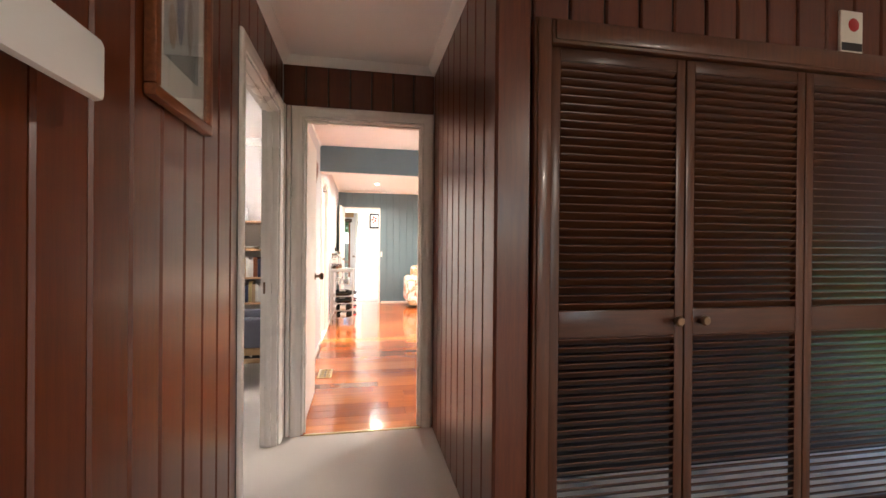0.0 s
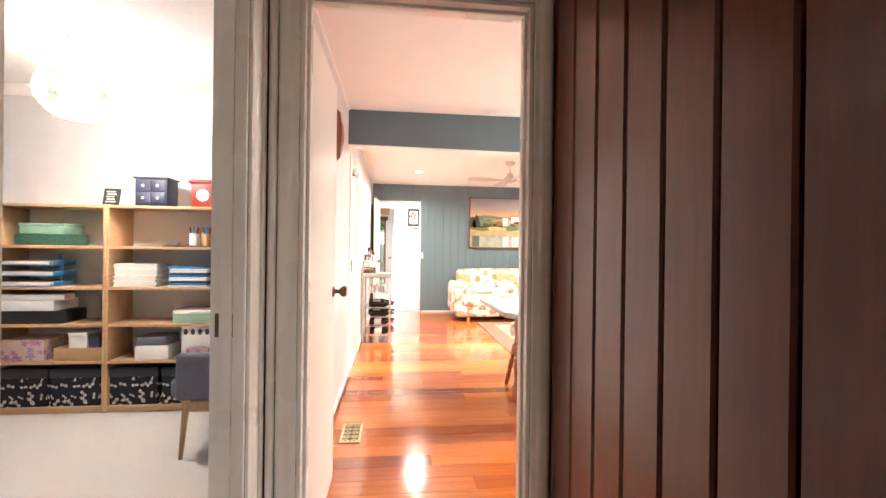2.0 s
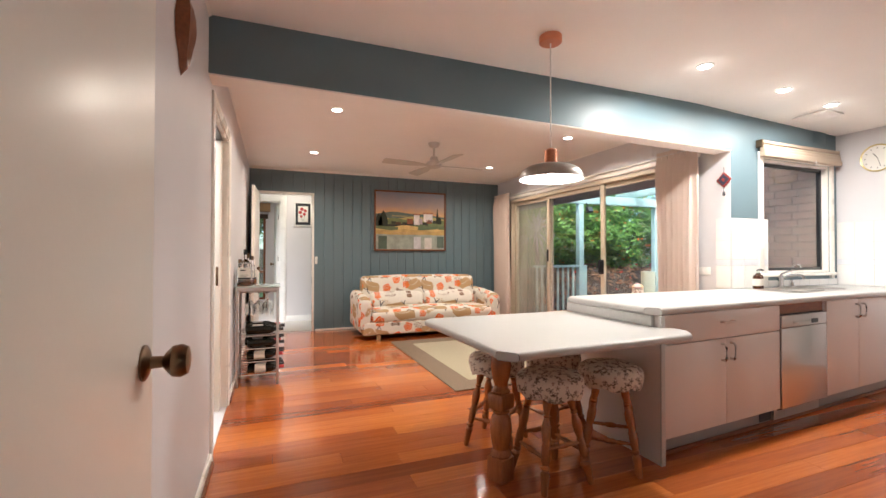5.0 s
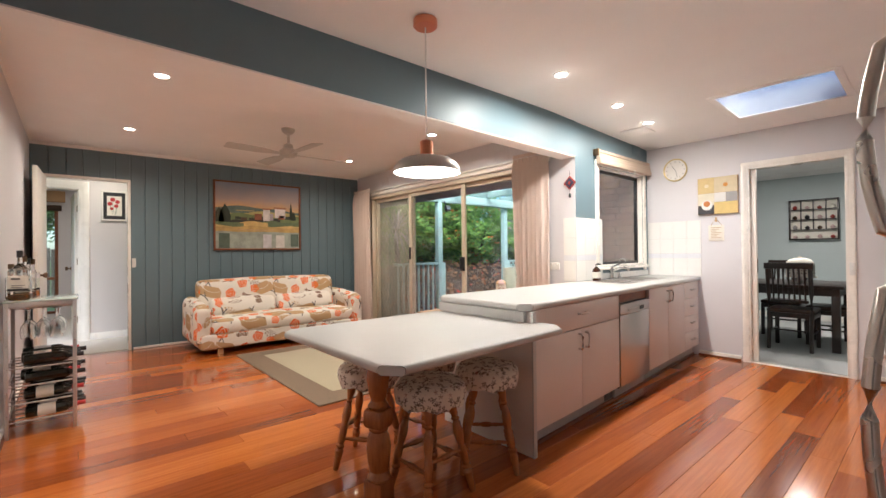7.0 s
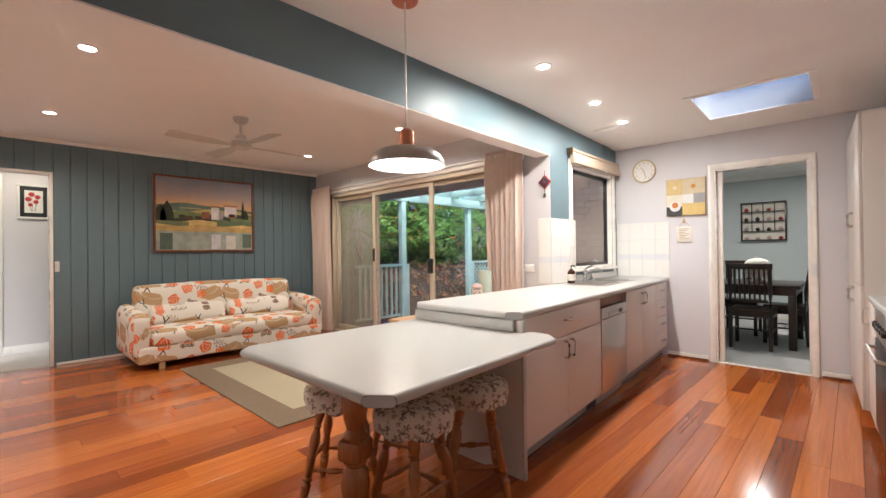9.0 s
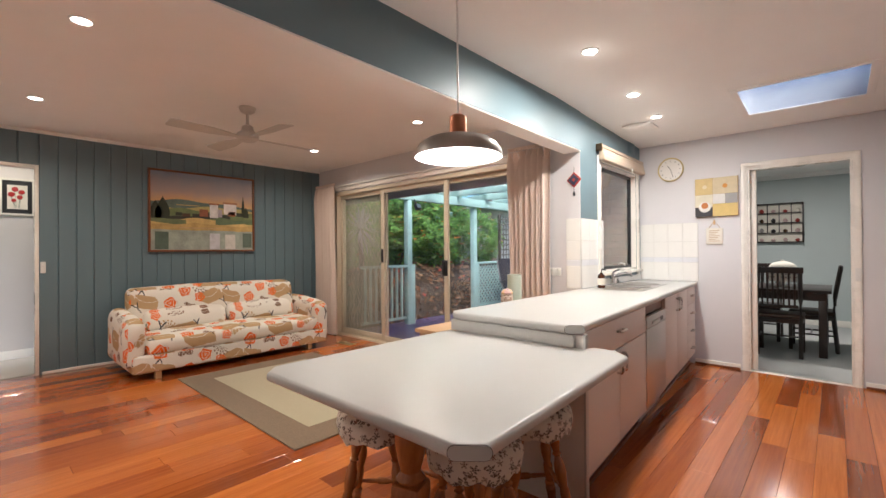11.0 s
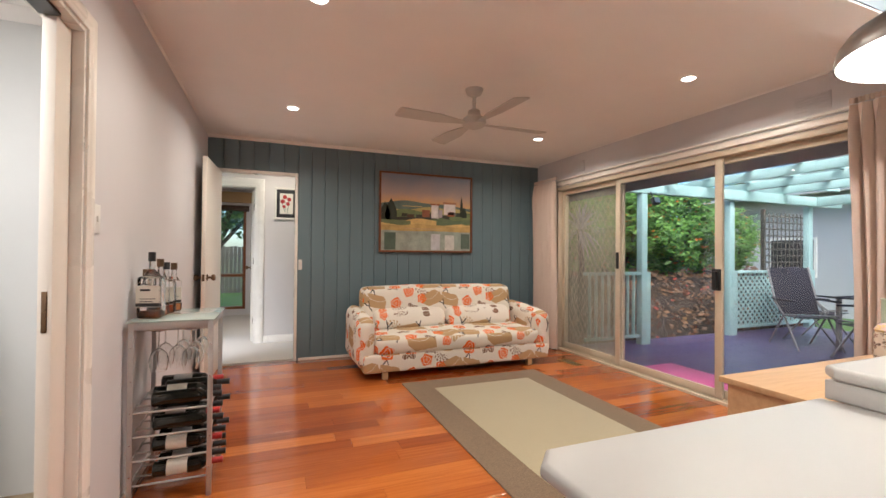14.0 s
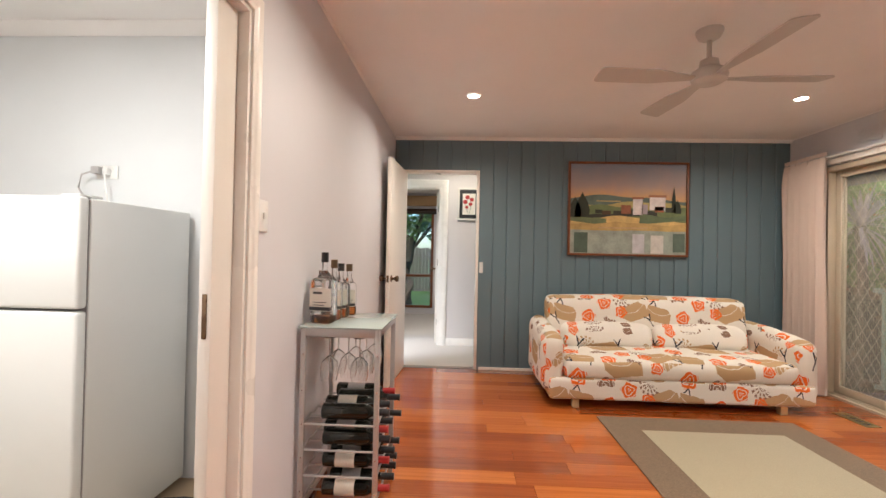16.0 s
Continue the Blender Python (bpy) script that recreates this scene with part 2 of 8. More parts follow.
M["ceiling"] = plain("ceiling_white_paint", (0.89, 0.865, 0.835), 0.8, vary=0.025, grain=240, bump=0.06)
M["trim"] = plain("cream_gloss_trim_paint", (0.86, 0.82, 0.76), 0.28, vary=0.03, grain=90, bump=0.05)
M["door"] = plain("cream_door_paint", (0.80, 0.75, 0.68), 0.35, vary=0.03, grain=120, bump=0.06)
M["teal"] = plain("teal_blue_wall_paint", (0.135, 0.20, 0.235), 0.45, vary=0.06, grain=200, bump=0.10)
M["panel"] = timber("stained_timber_wall_panelling", (0.078, 0.0145, 0.003), (0.145, 0.0315, 0.006), 0.34, "z", 16, 4.0, 0.55, 0.35, 0.06, [(0.0, (0.75, 0.72, 0.7)), (1.0, (1, 1, 1))], 0.20)
M["louvre"] = timber("dark_stained_louvre_timber", (0.034, 0.0105, 0.004), (0.082, 0.027, 0.0095), 0.30, "x", 14, 5.0, 0.0, 0.0, 0.10)
M["closet_trim"] = timber("brown_stained_closet_trim", (0.062, 0.018, 0.0055), (0.125, 0.039, 0.012), 0.32, "z", 14, 5.0, 0.0, 0.2, 0.08)
M["louvre_v"] = timber("dark_stained_door_timber", (0.040, 0.0125, 0.0048), (0.10, 0.034, 0.012), 0.30, "z", 14, 5.0, 0.0, 0.0, 0.10)
M["plank"] = timber("polished_hardwood_floor_plank", (0.40, 0.105, 0.022), (0.64, 0.205, 0.046), 0.13, "x", 34, 1.6, 0.95, 0.35, 0.02,
                    [(0.0, (0.40, 0.29, 0.26)), (0.12, (0.56, 0.41, 0.35)), (0.30, (0.70, 0.56, 0.48)), (0.60, (0.84, 0.74, 0.62)), (0.85, (1.0, 0.98, 0.85)), (1.0, (1.0, 1.0, 1.0))])
M["carpet"] = carpet_mat("pale_beige_carpet", (0.68, 0.63, 0.58))
M["carpet_grey"] = carpet_mat("pale_grey_carpet", (0.50, 0.51, 0.50))
M["vinyl"] = plain("tan_vinyl_floor", (0.36, 0.27, 0.17), 0.5, vary=0.12, grain=60)
M["laminate"] = plain("white_speckled_laminate_top", (0.48, 0.475, 0.46), 0.34, vary=0.025, scale=6, grain=420, bump=0.02)
M["cabinet"] = plain("mushroom_grey_cabinet_laminate", (0.66, 0.60, 0.56), 0.42, vary=0.02, scale=2, grain=300, bump=0.03)
M["kick"] = plain("grey_kickboard_laminate", (0.33, 0.31, 0.30), 0.5, vary=0.05)
M["steel"] = plain("brushed_stainless_steel", (0.56, 0.54, 0.52), 0.30, 1.0, vary=0.05, scale=2, grain=240, bump=0.05)
M["bowl"] = plain("satin_steel_sink_bowl", (0.34, 0.32, 0.30), 0.35, 1.0, vary=0.10, scale=4, grain=240, bump=0.05)
M["chrome"] = plain("polished_chrome", (0.72, 0.72, 0.72), 0.10, 1.0, vary=0.02, bump=0.0)
M["nickel"] = plain("satin_nickel_handle", (0.62, 0.59, 0.56), 0.28, 1.0, vary=0.04, bump=0.02)
M["bronze"] = plain("aged_bronze_knob", (0.20, 0.13, 0.08), 0.28, 1.0, vary=0.15, bump=0.02)
M["copper"] = plain("brushed_copper", (0.62, 0.27, 0.16), 0.32, 1.0, vary=0.05, bump=0.02)
M["shade"] = plain("pewter_grey_lampshade_enamel", (0.42, 0.41, 0.395), 0.33, 0.6, vary=0.06, bump=0.02)
M["shade_in"] = plain("white_enamel_lampshade_lining", (0.85, 0.84, 0.82), 0.4, vary=0.02)
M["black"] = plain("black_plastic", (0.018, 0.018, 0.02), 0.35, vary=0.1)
M["white"] = plain("white_plastic", (0.78, 0.77, 0.74), 0.35, vary=0.02)
M["fridge"] = plain("white_fridge_enamel", (0.74, 0.75, 0.72), 0.30, vary=0.02, grain=500, bump=0.05)
M["fan"] = plain("white_fan_enamel", (0.56, 0.53, 0.49), 0.35, vary=0.02)
M["bulb"] = glowing("lit_lamp_face", (1.0, 0.93, 0.82), 14.0)
M["alu"] = plain("cream_powder_coated_aluminium", (0.60, 0.52, 0.40), 0.40, 0.0, vary=0.03)
M["flymesh"] = plain("grey_fly_screen_mesh", (0.36, 0.32, 0.25), 0.5, vary=0.05)
M["glass"] = glassy("clear_window_glass", (0.95, 0.97, 0.97))
M["drink"] = glassy("clear_glassware", (0.97, 0.98, 0.98))
M["bottle"] = plain("dark_wine_bottle_glass", (0.008, 0.009, 0.007), 0.08, vary=0.2, bump=0.0)
M["whisky"] = glassy("amber_whisky_bottle_glass", (0.62, 0.22, 0.05), 0.0)
# Pale mint base colour holds the ceiling's reflection in the rack's glass top.
M["frost"] = plain("frosted_glass_with_ceiling_tint", (0.62, 0.72, 0.69), 0.12, vary=0.02, bump=0.0, Transmission_Weight=0.35)
M["paper"] = plain("off_white_paper_label", (0.74, 0.70, 0.62), 0.8, vary=0.05)
M["red"] = plain("red_bottle_capsule", (0.42, 0.03, 0.03), 0.35, vary=0.08)
M["rackmetal"] = plain("silver_painted_rack_metal", (0.52, 0.50, 0.49), 0.36, 0.55, vary=0.05)
M["pine"] = timber("orange_stained_pine", (0.25, 0.075, 0.018), (0.40, 0.135, 0.035), 0.25, "z", 9, 8.0, 0.0, 0.3, 0.05)
M["legs"] = timber("light_beech_leg", (0.42, 0.26, 0.12), (0.60, 0.40, 0.20), 0.4, "z", 9, 8.0)
M["beech"] = timber("beech_veneer_board", (0.47, 0.28, 0.14), (0.62, 0.40, 0.22), 0.38, "x", 10, 4.0)
M["darkwood"] = timber("espresso_stained_dining_wood", (0.012, 0.007, 0.006), (0.030, 0.018, 0.014), 0.30, "z", 9, 6.0)
M["seatbrown"] = plain("brown_leather_seat", (0.05, 0.025, 0.015), 0.4, vary=0.1)
M["frame"] = timber("red_brown_picture_frame_wood", (0.12, 0.035, 0.012), (0.26, 0.085, 0.03), 0.35, "x", 9, 8.0)
M["curtain"] = cloth("blush_beige_curtain_cloth", (0.68, 0.56, 0.49), 300)
M["greycloth"] = cloth("grey_tweed_armchair_cloth", (0.16, 0.165, 0.20), 260, vary=0.35)
M["sisal"] = cloth("brown_sisal_rug_border", (0.19, 0.13, 0.08), 160, vary=0.35)
M["ruginner"] = cloth("cream_woven_rug_field", (0.40, 0.345, 0.235), 200, vary=0.15)
M["pinkmat"] = cloth("magenta_doormat_pile", (0.72, 0.14, 0.38), 150, vary=0.25)
M["blind"] = cloth("linen_roman_blind", (0.52, 0.42, 0.32), 280)
M["tile"] = plain("white_glazed_tile", (0.80, 0.79, 0.76), 0.12, vary=0.02, scale=9, bump=0.03)
M["tileband"] = plain("pale_blue_border_tile", (0.72, 0.73, 0.76), 0.14, vary=0.06, scale=40, bump=0.03)
M["grout"] = plain("white_grout", (0.62, 0.60, 0.57), 0.85, vary=0.06)
ROSE, BROWN, TAN, TWIG = (0.80, 0.16, 0.02), (0.24, 0.145, 0.10), (0.50, 0.335, 0.18), (0.035, 0.035, 0.045)
M["sofa"] = repeat_print("floral_printed_sofa_cover", (0.78, 0.735, 0.66), 0.86, 0.62, [
    ("block", TAN, 0.40, 0.36, 0.145, 8), ("block", TAN, 0.08, 0.07, 0.11, -14), ("block", TAN, 0.72, 0.09, 0.12, 20),
    ("fan", TAN, 0.79, 0.37, 0.085, 25), ("fern", TAN, 0.23, 0.42, 0.085, -20),
    ("fern", BROWN, 0.33, 0.54, 0.085, 5), ("fan", BROWN, 0.27, 0.20, 0.070, 0), ("fern", BROWN, 0.62, 0.22, 0.090, 150), ("block", BROWN, 0.62, 0.55, 0.040, 10),
    ("fan", BROWN, 0.50, 0.02, 0.060, 160),
    ("twig", TWIG, 0.17, 0.43, 0.075, -18), ("twig", TWIG, 0.52, 0.43, 0.060, 6), ("twig", TWIG, 0.05, 0.20, 0.055, 165), ("twig", TWIG, 0.86, 0.02, 0.060, 30),
    ("rose", ROSE, 0.02, 0.47, 0.066, 0), ("rose", ROSE, 0.135, 0.555, 0.050, 40), ("rose", ROSE, 0.05, 0.26, 0.078, 80), ("rose", ROSE, 0.45, 0.17, 0.068, 10), ("rose", ROSE, 0.30, 0.045, 0.070, 60), ("rose", ROSE, 0.66, 0.345, 0.055, 200), ("rose", ROSE, 0.60, 0.09, 0.060, 120)])
M["toile"] = printed("toile_printed_stool_cover", (0.66, 0.58, 0.49), [
    (((0.15, 0.105, 0.085), (0.20, 0.14, 0.11), (0.13, 0.09, 0.075), (0.17, 0.12, 0.10)), 17.0, 0.026, 3.0, 0.45, 0.05),
    (((0.16, 0.11, 0.09), (0.10, 0.07, 0.06), (0.20, 0.13, 0.10), (0.24, 0.10, 0.08)), 26.0, 0.014, 5.0, 0.40, 0.05)])
M["boxprint"] = printed("black_printed_storage_box", (0.02, 0.02, 0.024), [
    (((0.55, 0.50, 0.46), (0.6, 0.55, 0.5), (0.5, 0.46, 0.42), (0.62, 0.58, 0.52)), 16.0, 0.030, 2.0, 0.45, 0.2)])
M["pinkprint"] = printed("pink_floral_box_paper", (0.55, 0.40, 0.38), [
    (((0.5, 0.16, 0.2), (0.3, 0.2, 0.4), (0.6, 0.42, 0.2), (0.35, 0.12, 0.3)), 18.0, 0.032, 5.0, 0.3, 0.2)])
# The violet is the dusk sky's reflection, put into the board colour.
M["deck"] = timber("weathered_decking_with_sky_violet", (0.105, 0.080, 0.18), (0.22, 0.17, 0.34), 0.28, "x", 12, 4.0, 0.6, 0.0, 0.2, [(0.0, (0.7, 0.68, 0.7)), (1.0, (1, 1, 1))])
M["pergola"] = plain("pale_aqua_pergola_paint", (0.42, 0.60, 0.56), 0.5, vary=0.06)
M["soffit"] = plain("grey_eaves_paint", (0.42, 0.42, 0.46), 0.7, vary=0.05)
M["grass"] = plain("garden_grass", (0.11, 0.21, 0.05), 0.95, vary=0.4, scale=1.5, grain=30, bump=0.5)
M["soil"] = plain("dark_stony_soil", (0.060, 0.042, 0.032), 0.95, vary=0.5, scale=9, grain=50, bump=0.8)
M["fence"] = timber("grey_paling_fence", (0.07, 0.06, 0.05), (0.14, 0.12, 0.10), 0.8, "z", 9, 4.0)
M["render"] = plain("pale_rendered_house_wall", (0.50, 0.49, 0.50), 0.8, vary=0.06)
M["brick"] = plain("brown_brick", (0.22, 0.13, 0.10), 0.85, vary=0.25, scale=12)
M["roof"] = plain("brown_roof_tile", (0.12, 0.08, 0.07), 0.8, vary=0.2)
M["sling"] = cloth("charcoal_sling_mesh", (0.045, 0.045, 0.06), 200)
M["bark"] = plain("rough_grey_bark", (0.08, 0.06, 0.045), 0.9, vary=0.4, scale=14, grain=60, bump=0.8)
M["clockface"] = plain("white_clock_face", (0.80, 0.78, 0.74), 0.5, vary=0.02)
M["gold"] = plain("pale_gold_rim", (0.62, 0.50, 0.24), 0.3, 0.8, vary=0.05)
M["jug"] = plain("pale_green_enamel_jug", (0.52, 0.60, 0.52), 0.3, vary=0.04)
M["amber"] = plain("brown_amber_glass", (0.05, 0.015, 0.006), 0.1, vary=0.1)
M["navy"] = plain("navy_painted_wood", (0.03, 0.035, 0.07), 0.5, vary=0.1)
M["redwood"] = plain("red_painted_wood", (0.30, 0.035, 0.025), 0.45, vary=0.12)
M["greenbox"] = plain("mint_green_card", (0.28, 0.46, 0.33), 0.6, vary=0.05)
M["darkgreen"] = plain("dark_green_patterned_card", (0.05, 0.13, 0.09), 0.6, vary=0.5, scale=60)
M["bluetray"] = plain("blue_plastic_tray", (0.04, 0.22, 0.52), 0.4, vary=0.05)
M["card"] = plain("brown_cardboard", (0.42, 0.27, 0.14), 0.8, vary=0.06)
M["creamwood"] = plain("cream_whiteboard", (0.75, 0.72, 0.66), 0.5, vary=0.03)
M["wicker"] = timber("bleached_wicker_strand", (0.50, 0.38, 0.24), (0.72, 0.58, 0.40), 0.6, "x", 3, 20.0)


def leaf_mat(name, a, b, fruit=None):
    k = Tree(name)
    g = k.n("NewGeometry")
    stops = [(0.0, a), (0.9, b)] + ([(0.965, b), (0.97, fruit)] if fruit else [])
    k.set(k.ramp(g.outputs["Random Per Island"], stops), 0.45, 0.0, Transmission_Weight=0.0)
    return k.m


M["leaf"] = leaf_mat("glossy_shrub_leaf", (0.04, 0.12, 0.02), (0.24, 0.44, 0.08), (0.60, 0.15, 0.02))
M["cordyline"] = plain("pale_violet_cordyline_leaf", (0.46, 0.42, 0.50), 0.4, vary=0.25, scale=9)
M["litter"] = leaf_mat("fallen_leaf", (0.10, 0.05, 0.03), (0.30, 0.16, 0.08), (0.45, 0.06, 0.04))
M["leaf_far"] = leaf_mat("soft_tree_leaf", (0.03, 0.08, 0.02), (0.18, 0.30, 0.08))

# ---------------------------------------------------------------- mesh helpers


def tuv(bm):
    """Box-mapped UVs in metres."""
    lay = bm.loops.layers.uv.verify()
    for f in bm.faces:
        n = f.normal
        ax = max(range(3), key=lambda i: abs(n[i]))
        for lp in f.loops:
            c = lp.vert.co
            lp[lay].uv = ((c.y, c.z), (c.x, c.z), (c.x, c.y))[ax]


def mesh_of(name, bm, material, smooth=35, uv=False):
    bm.normal_update()
    if uv:
        tuv(bm)
    me = bpy.data.meshes.new(name)
    bm.to_mesh(me)
    bm.free()
    for m in material if isinstance(material, (list, tuple)) else [material]:
        me.materials.append(m)
    if smooth:
        me.shade_smooth()
        me.set_sharp_from_angle(angle=radians(smooth))
    return me


def part(name, bm, material, parent=None, label="", at=None, smooth=35, uv=False):
    ob = new(name, mesh_of(name, bm, material, smooth, uv))
    if parent:
        ob.parent = parent
    if at is not None:
        ob.matrix_basis = at
    if label:
        ob["label"] = label
    return ob


def thing(name, m, label, category, group="", kind=""):
    ob = new(name)
    ob.empty_display_size = 0.1
    ob.matrix_basis = m
    return tagged(ob, label, category, group, kind)


def box(bm, x0, x1, y0, y1, z0, z1, bev=0.0, seg=2, m=None, mi=0):
    vs = [bm.verts.new((x, y, z)) for x in (x0, x1) for y in (y0, y1) for z in (z0, z1)]
    fs = [bm.faces.new([vs[i] for i in q]) for q in ((0, 1, 3, 2), (4, 6, 7, 5), (0, 4, 5, 1), (2, 3, 7, 6), (0, 2, 6, 4), (1, 5, 7, 3))]
    for f in fs:
        f.material_index = mi
    out = vs
    if bev:
        es = {e for f in fs for e in f.edges}
        r = bmesh.ops.bevel(bm, geom=list(es), offset=bev, segments=seg, profile=0.5, affect="EDGES")
        out = list({v for f in r["faces"] for v in f.verts} | {v for v in vs if v.is_valid})
    if m:
        bmesh.ops.transform(bm, matrix=m, verts=out)
    return bm


def B(*a, **k):
    return box(bmesh.new(), *a, **k)


def lathe(bm, prof, seg=16, m=None, cap=True):
    """A turned shape: (radius, height) pairs round the z axis."""
    rings = []
    for r, z in prof:
        rings.append([bm.verts.new((r * math.cos(2 * math.pi * i / seg), r * math.sin(2 * math.pi * i / seg), z)) for i in range(seg)])
    for a, b in zip(rings, rings[1:]):
        for i in range(seg):
            bm.faces.new((a[i], a[(i + 1) % seg], b[(i + 1) % seg], b[i]))
    if cap:
        for r, flip in ((rings[0], True), (rings[-1], False)):
            bm.faces.new(r[::-1] if flip else r)
    if m:
        bmesh.ops.transform(bm, matrix=m, verts=[v for r in rings for v in r])
    return bm


def L(*a, **k):
    return lathe(bmesh.new(), *a, **k)


def rod(bm, a, b, r, seg=8, r2=None, prof=None):
    """A round bar from a to b; prof: (radius factor, share of the length) pairs."""
    a, b = Vector(a), Vector(b)
    d = b - a
    m = Matrix.Translation(a) @ d.to_track_quat("Z", "Y").to_matrix().to_4x4()
    return lathe(bm, [(r * f, d.length * s) for f, s in prof] if prof else [(r, 0), (r2 or r, d.length)], seg, m)


def R(*a, **k):
    return rod(bmesh.new(), *a, **k)


def tube(bm, pts, r, seg=8):
    pts = [Vector(p) for p in pts]
    rings = []
    for i, p in enumerate(pts):
        d = (pts[min(i + 1, len(pts) - 1)] - pts[max(i - 1, 0)]).normalized()
        q = d.to_track_quat("Z", "Y").to_matrix()
        rings.append([bm.verts.new(p + q @ Vector((r * math.cos(2 * math.pi * k / seg), r * math.sin(2 * math.pi * k / seg), 0))) for k in range(seg)])
    for a, b in zip(rings, rings[1:]):
        for k in range(seg):
            bm.faces.new((a[k], a[(k + 1) % seg], b[(k + 1) % seg], b[k]))
    bm.faces.new(rings[0][::-1])
    bm.faces.new(rings[-1])
    return bm


def slab(bm, pts, z0, z1, bev=0.0, seg=3):
    """An upright prism on a plan outline."""
    lo = [bm.verts.new((x, y, z0)) for x, y in pts]
    hi = [bm.verts.new((x, y, z1)) for x, y in pts]
    n = len(pts)
    bot, top = bm.faces.new(lo[::-1]), bm.faces.new(hi)
    for i in range(n):
        bm.faces.new((lo[i], lo[(i + 1) % n], hi[(i + 1) % n], hi[i]))
    if bev:
        es = list(bot.edges) + list(top.edges)
        bmesh.ops.bevel(bm, geom=es, offset=bev, segments=seg, profile=0.5, affect="EDGES")
    return bm


def wobble(bm, amount, scale=4.0, seedv=0.0):
    for v in bm.verts:
        d = noise.noise_vector(v.co * scale + Vector((seedv, seedv, seedv)))
        v.co += d * amount


def soft(x0, x1, y0, y1, z0, z1, bev, cuts=8, puff=0.0, wob=0.004, seedv=0.0):
    """A stuffed block: rounded, subdivided, bulged and slightly uneven."""
    bm = B(x0, x1, y0, y1, z0, z1)
    bmesh.ops.bevel(bm, geom=bm.edges[:], offset=bev, segments=4, profile=0.5, affect="EDGES")
    long = [e for e in bm.edges if e.calc_length() > 0.12]
    bmesh.ops.subdivide_edges(bm, edges=long, cuts=cuts, use_grid_fill=True)
    cx, cy, cz = (x0 + x1) / 2, (y0 + y1) / 2, (z0 + z1) / 2
    for v in bm.verts:
        fx, fy, fz = ((v.co.x - cx) / (x1 - x0) * 2, (v.co.y - cy) / (y1 - y0) * 2, (v.co.z - cz) / (z1 - z0) * 2)
        if puff:
            v.co.z += puff * max(0, 1 - fx * fx) * max(0, 1 - fy * fy) * (1 if fz > 0 else -0.3)
            v.co.y += -puff * 0.5 * max(0, 1 - fx * fx) * max(0, 1 - fz * fz) * (1 if fy < 0 else -0.3)
    wobble(bm, wob, 7.0, seedv)
    return bm


def wallmesh(bm, axis, c0, c1, a0, a1, z0, z1, holes=()):
    """A wall c0..c1 thick, from a0 to a1 along the other axis, with openings (from, to, sill, head)."""
    def put(p, q, lo, hi):
        if q - p > 1e-4 and hi - lo > 1e-4:
            box(bm, *((c0, c1, p, q) if axis == "x" else (p, q, c0, c1)), lo, hi)
    at = a0
    for p, q, lo, hi in sorted(holes):
        put(at, p, z0, z1)
        put(p, q, z0, lo)
        put(p, q, hi, z1)
        at = q
    put(at, a1, z0, z1)
    return bm


def wall(name, axis, c0, c1, a0, a1, z1, mat, holes=(), z0=-0.02, label="painted plaster wall"):
    return tagged(part(name, wallmesh(bmesh.new(), axis, c0, c1, a0, a1, z0, z1, holes), mat, smooth=0), label, "wall", kind="structure")


def struct(ob, label, category):
    return tagged(ob, label, category, kind="structure")

# ---------------------------------------------------------------- the structure
WX, NY, LX, KY, KX, BS = -0.24, 9.96, 3.86, 5.715, 5.43, 5.708
CF = 1.832
HX0, HX1, HY, HC = -0.247, 0.742, 3.22, 2.455

# ground, slabs and floors
g = bmesh.new()
box(g, -400, 400, -400, 400, -0.9, -0.35)
struct(part("ground", g, M["grass"], smooth=0), "mown green lawn round the house", "ground")
g = bmesh.new()
box(g, -0.34, 5.53, 3.21, 5.815, -0.2, -0.021)
box(g, -0.34, LX + 0.1, 5.8155, 10.06, -0.2, -0.021)
struct(part("floor", g, M["black"], smooth=0), "dark subfloor under the polished boards", "floor")
for nm, x0, x1, y0, y1, mt, lb in (
    ("floor_hall", -0.34, 3.7, -2.6, 3.21, "carpet", "pale beige carpet of the hall"),
    ("floor_study", -4.1, -0.34, 0.9, 5.44, "carpet", "pale beige carpet of the study"),
    ("floor_laundry", -2.7, -0.34, 5.44, 7.72, "vinyl", "tan vinyl floor of the laundry"),
    ("floor_bedroom_hall", -2.1, 2.6, 10.06, 14.1, "carpet", "pale cream carpet beyond the doorway"),
    ("floor_dining", 5.53, 9.3, 2.0, 7.1, "carpet_grey", "pale grey carpet of the dining room")):
    struct(part(nm, B(x0, x1, y0, y1, -0.2, 0.0), M[mt], smooth=0), lb, "floor")
struct(part("threshold", B(-0.10, 0.66, 3.20, 3.225, -0.02, 0.006, bev=0.002), M["gold"]), "thin metal threshold strip between carpet and boards", "threshold")
struct(part("threshold_dining", B(5.425, 5.47, 3.93, 4.69, -0.02, 0.006, bev=0.002), M["trim"]), "timber threshold at the dining room door", "threshold")

# walls
SD = (5.91, 6.82, 0.0, 2.045)
wall("wall_west", "x", -0.34, WX, 3.32, 10.06, CEIL + 0.04, M["wall"], [SD], label="pale grey painted wall with a sliding door opening")
wall("wall_north", "y", NY + 0.014, 10.06, WX, LX + 0.1, CEIL + 0.04, M["teal"], [(-0.15, 0.67, -0.02, 2.11)], label="teal blue boarded wall with a doorway")
wall("wall_lounge_east", "x", LX, LX + 0.1, KY + 0.1, NY + 0.014, CEIL + 0.04, M["wall"], [(6.30, 9.54, -0.02, 2.09)], label="pale grey wall round the sliding glass door")
WIN = (4.28, 5.30, 1.00, 2.06)
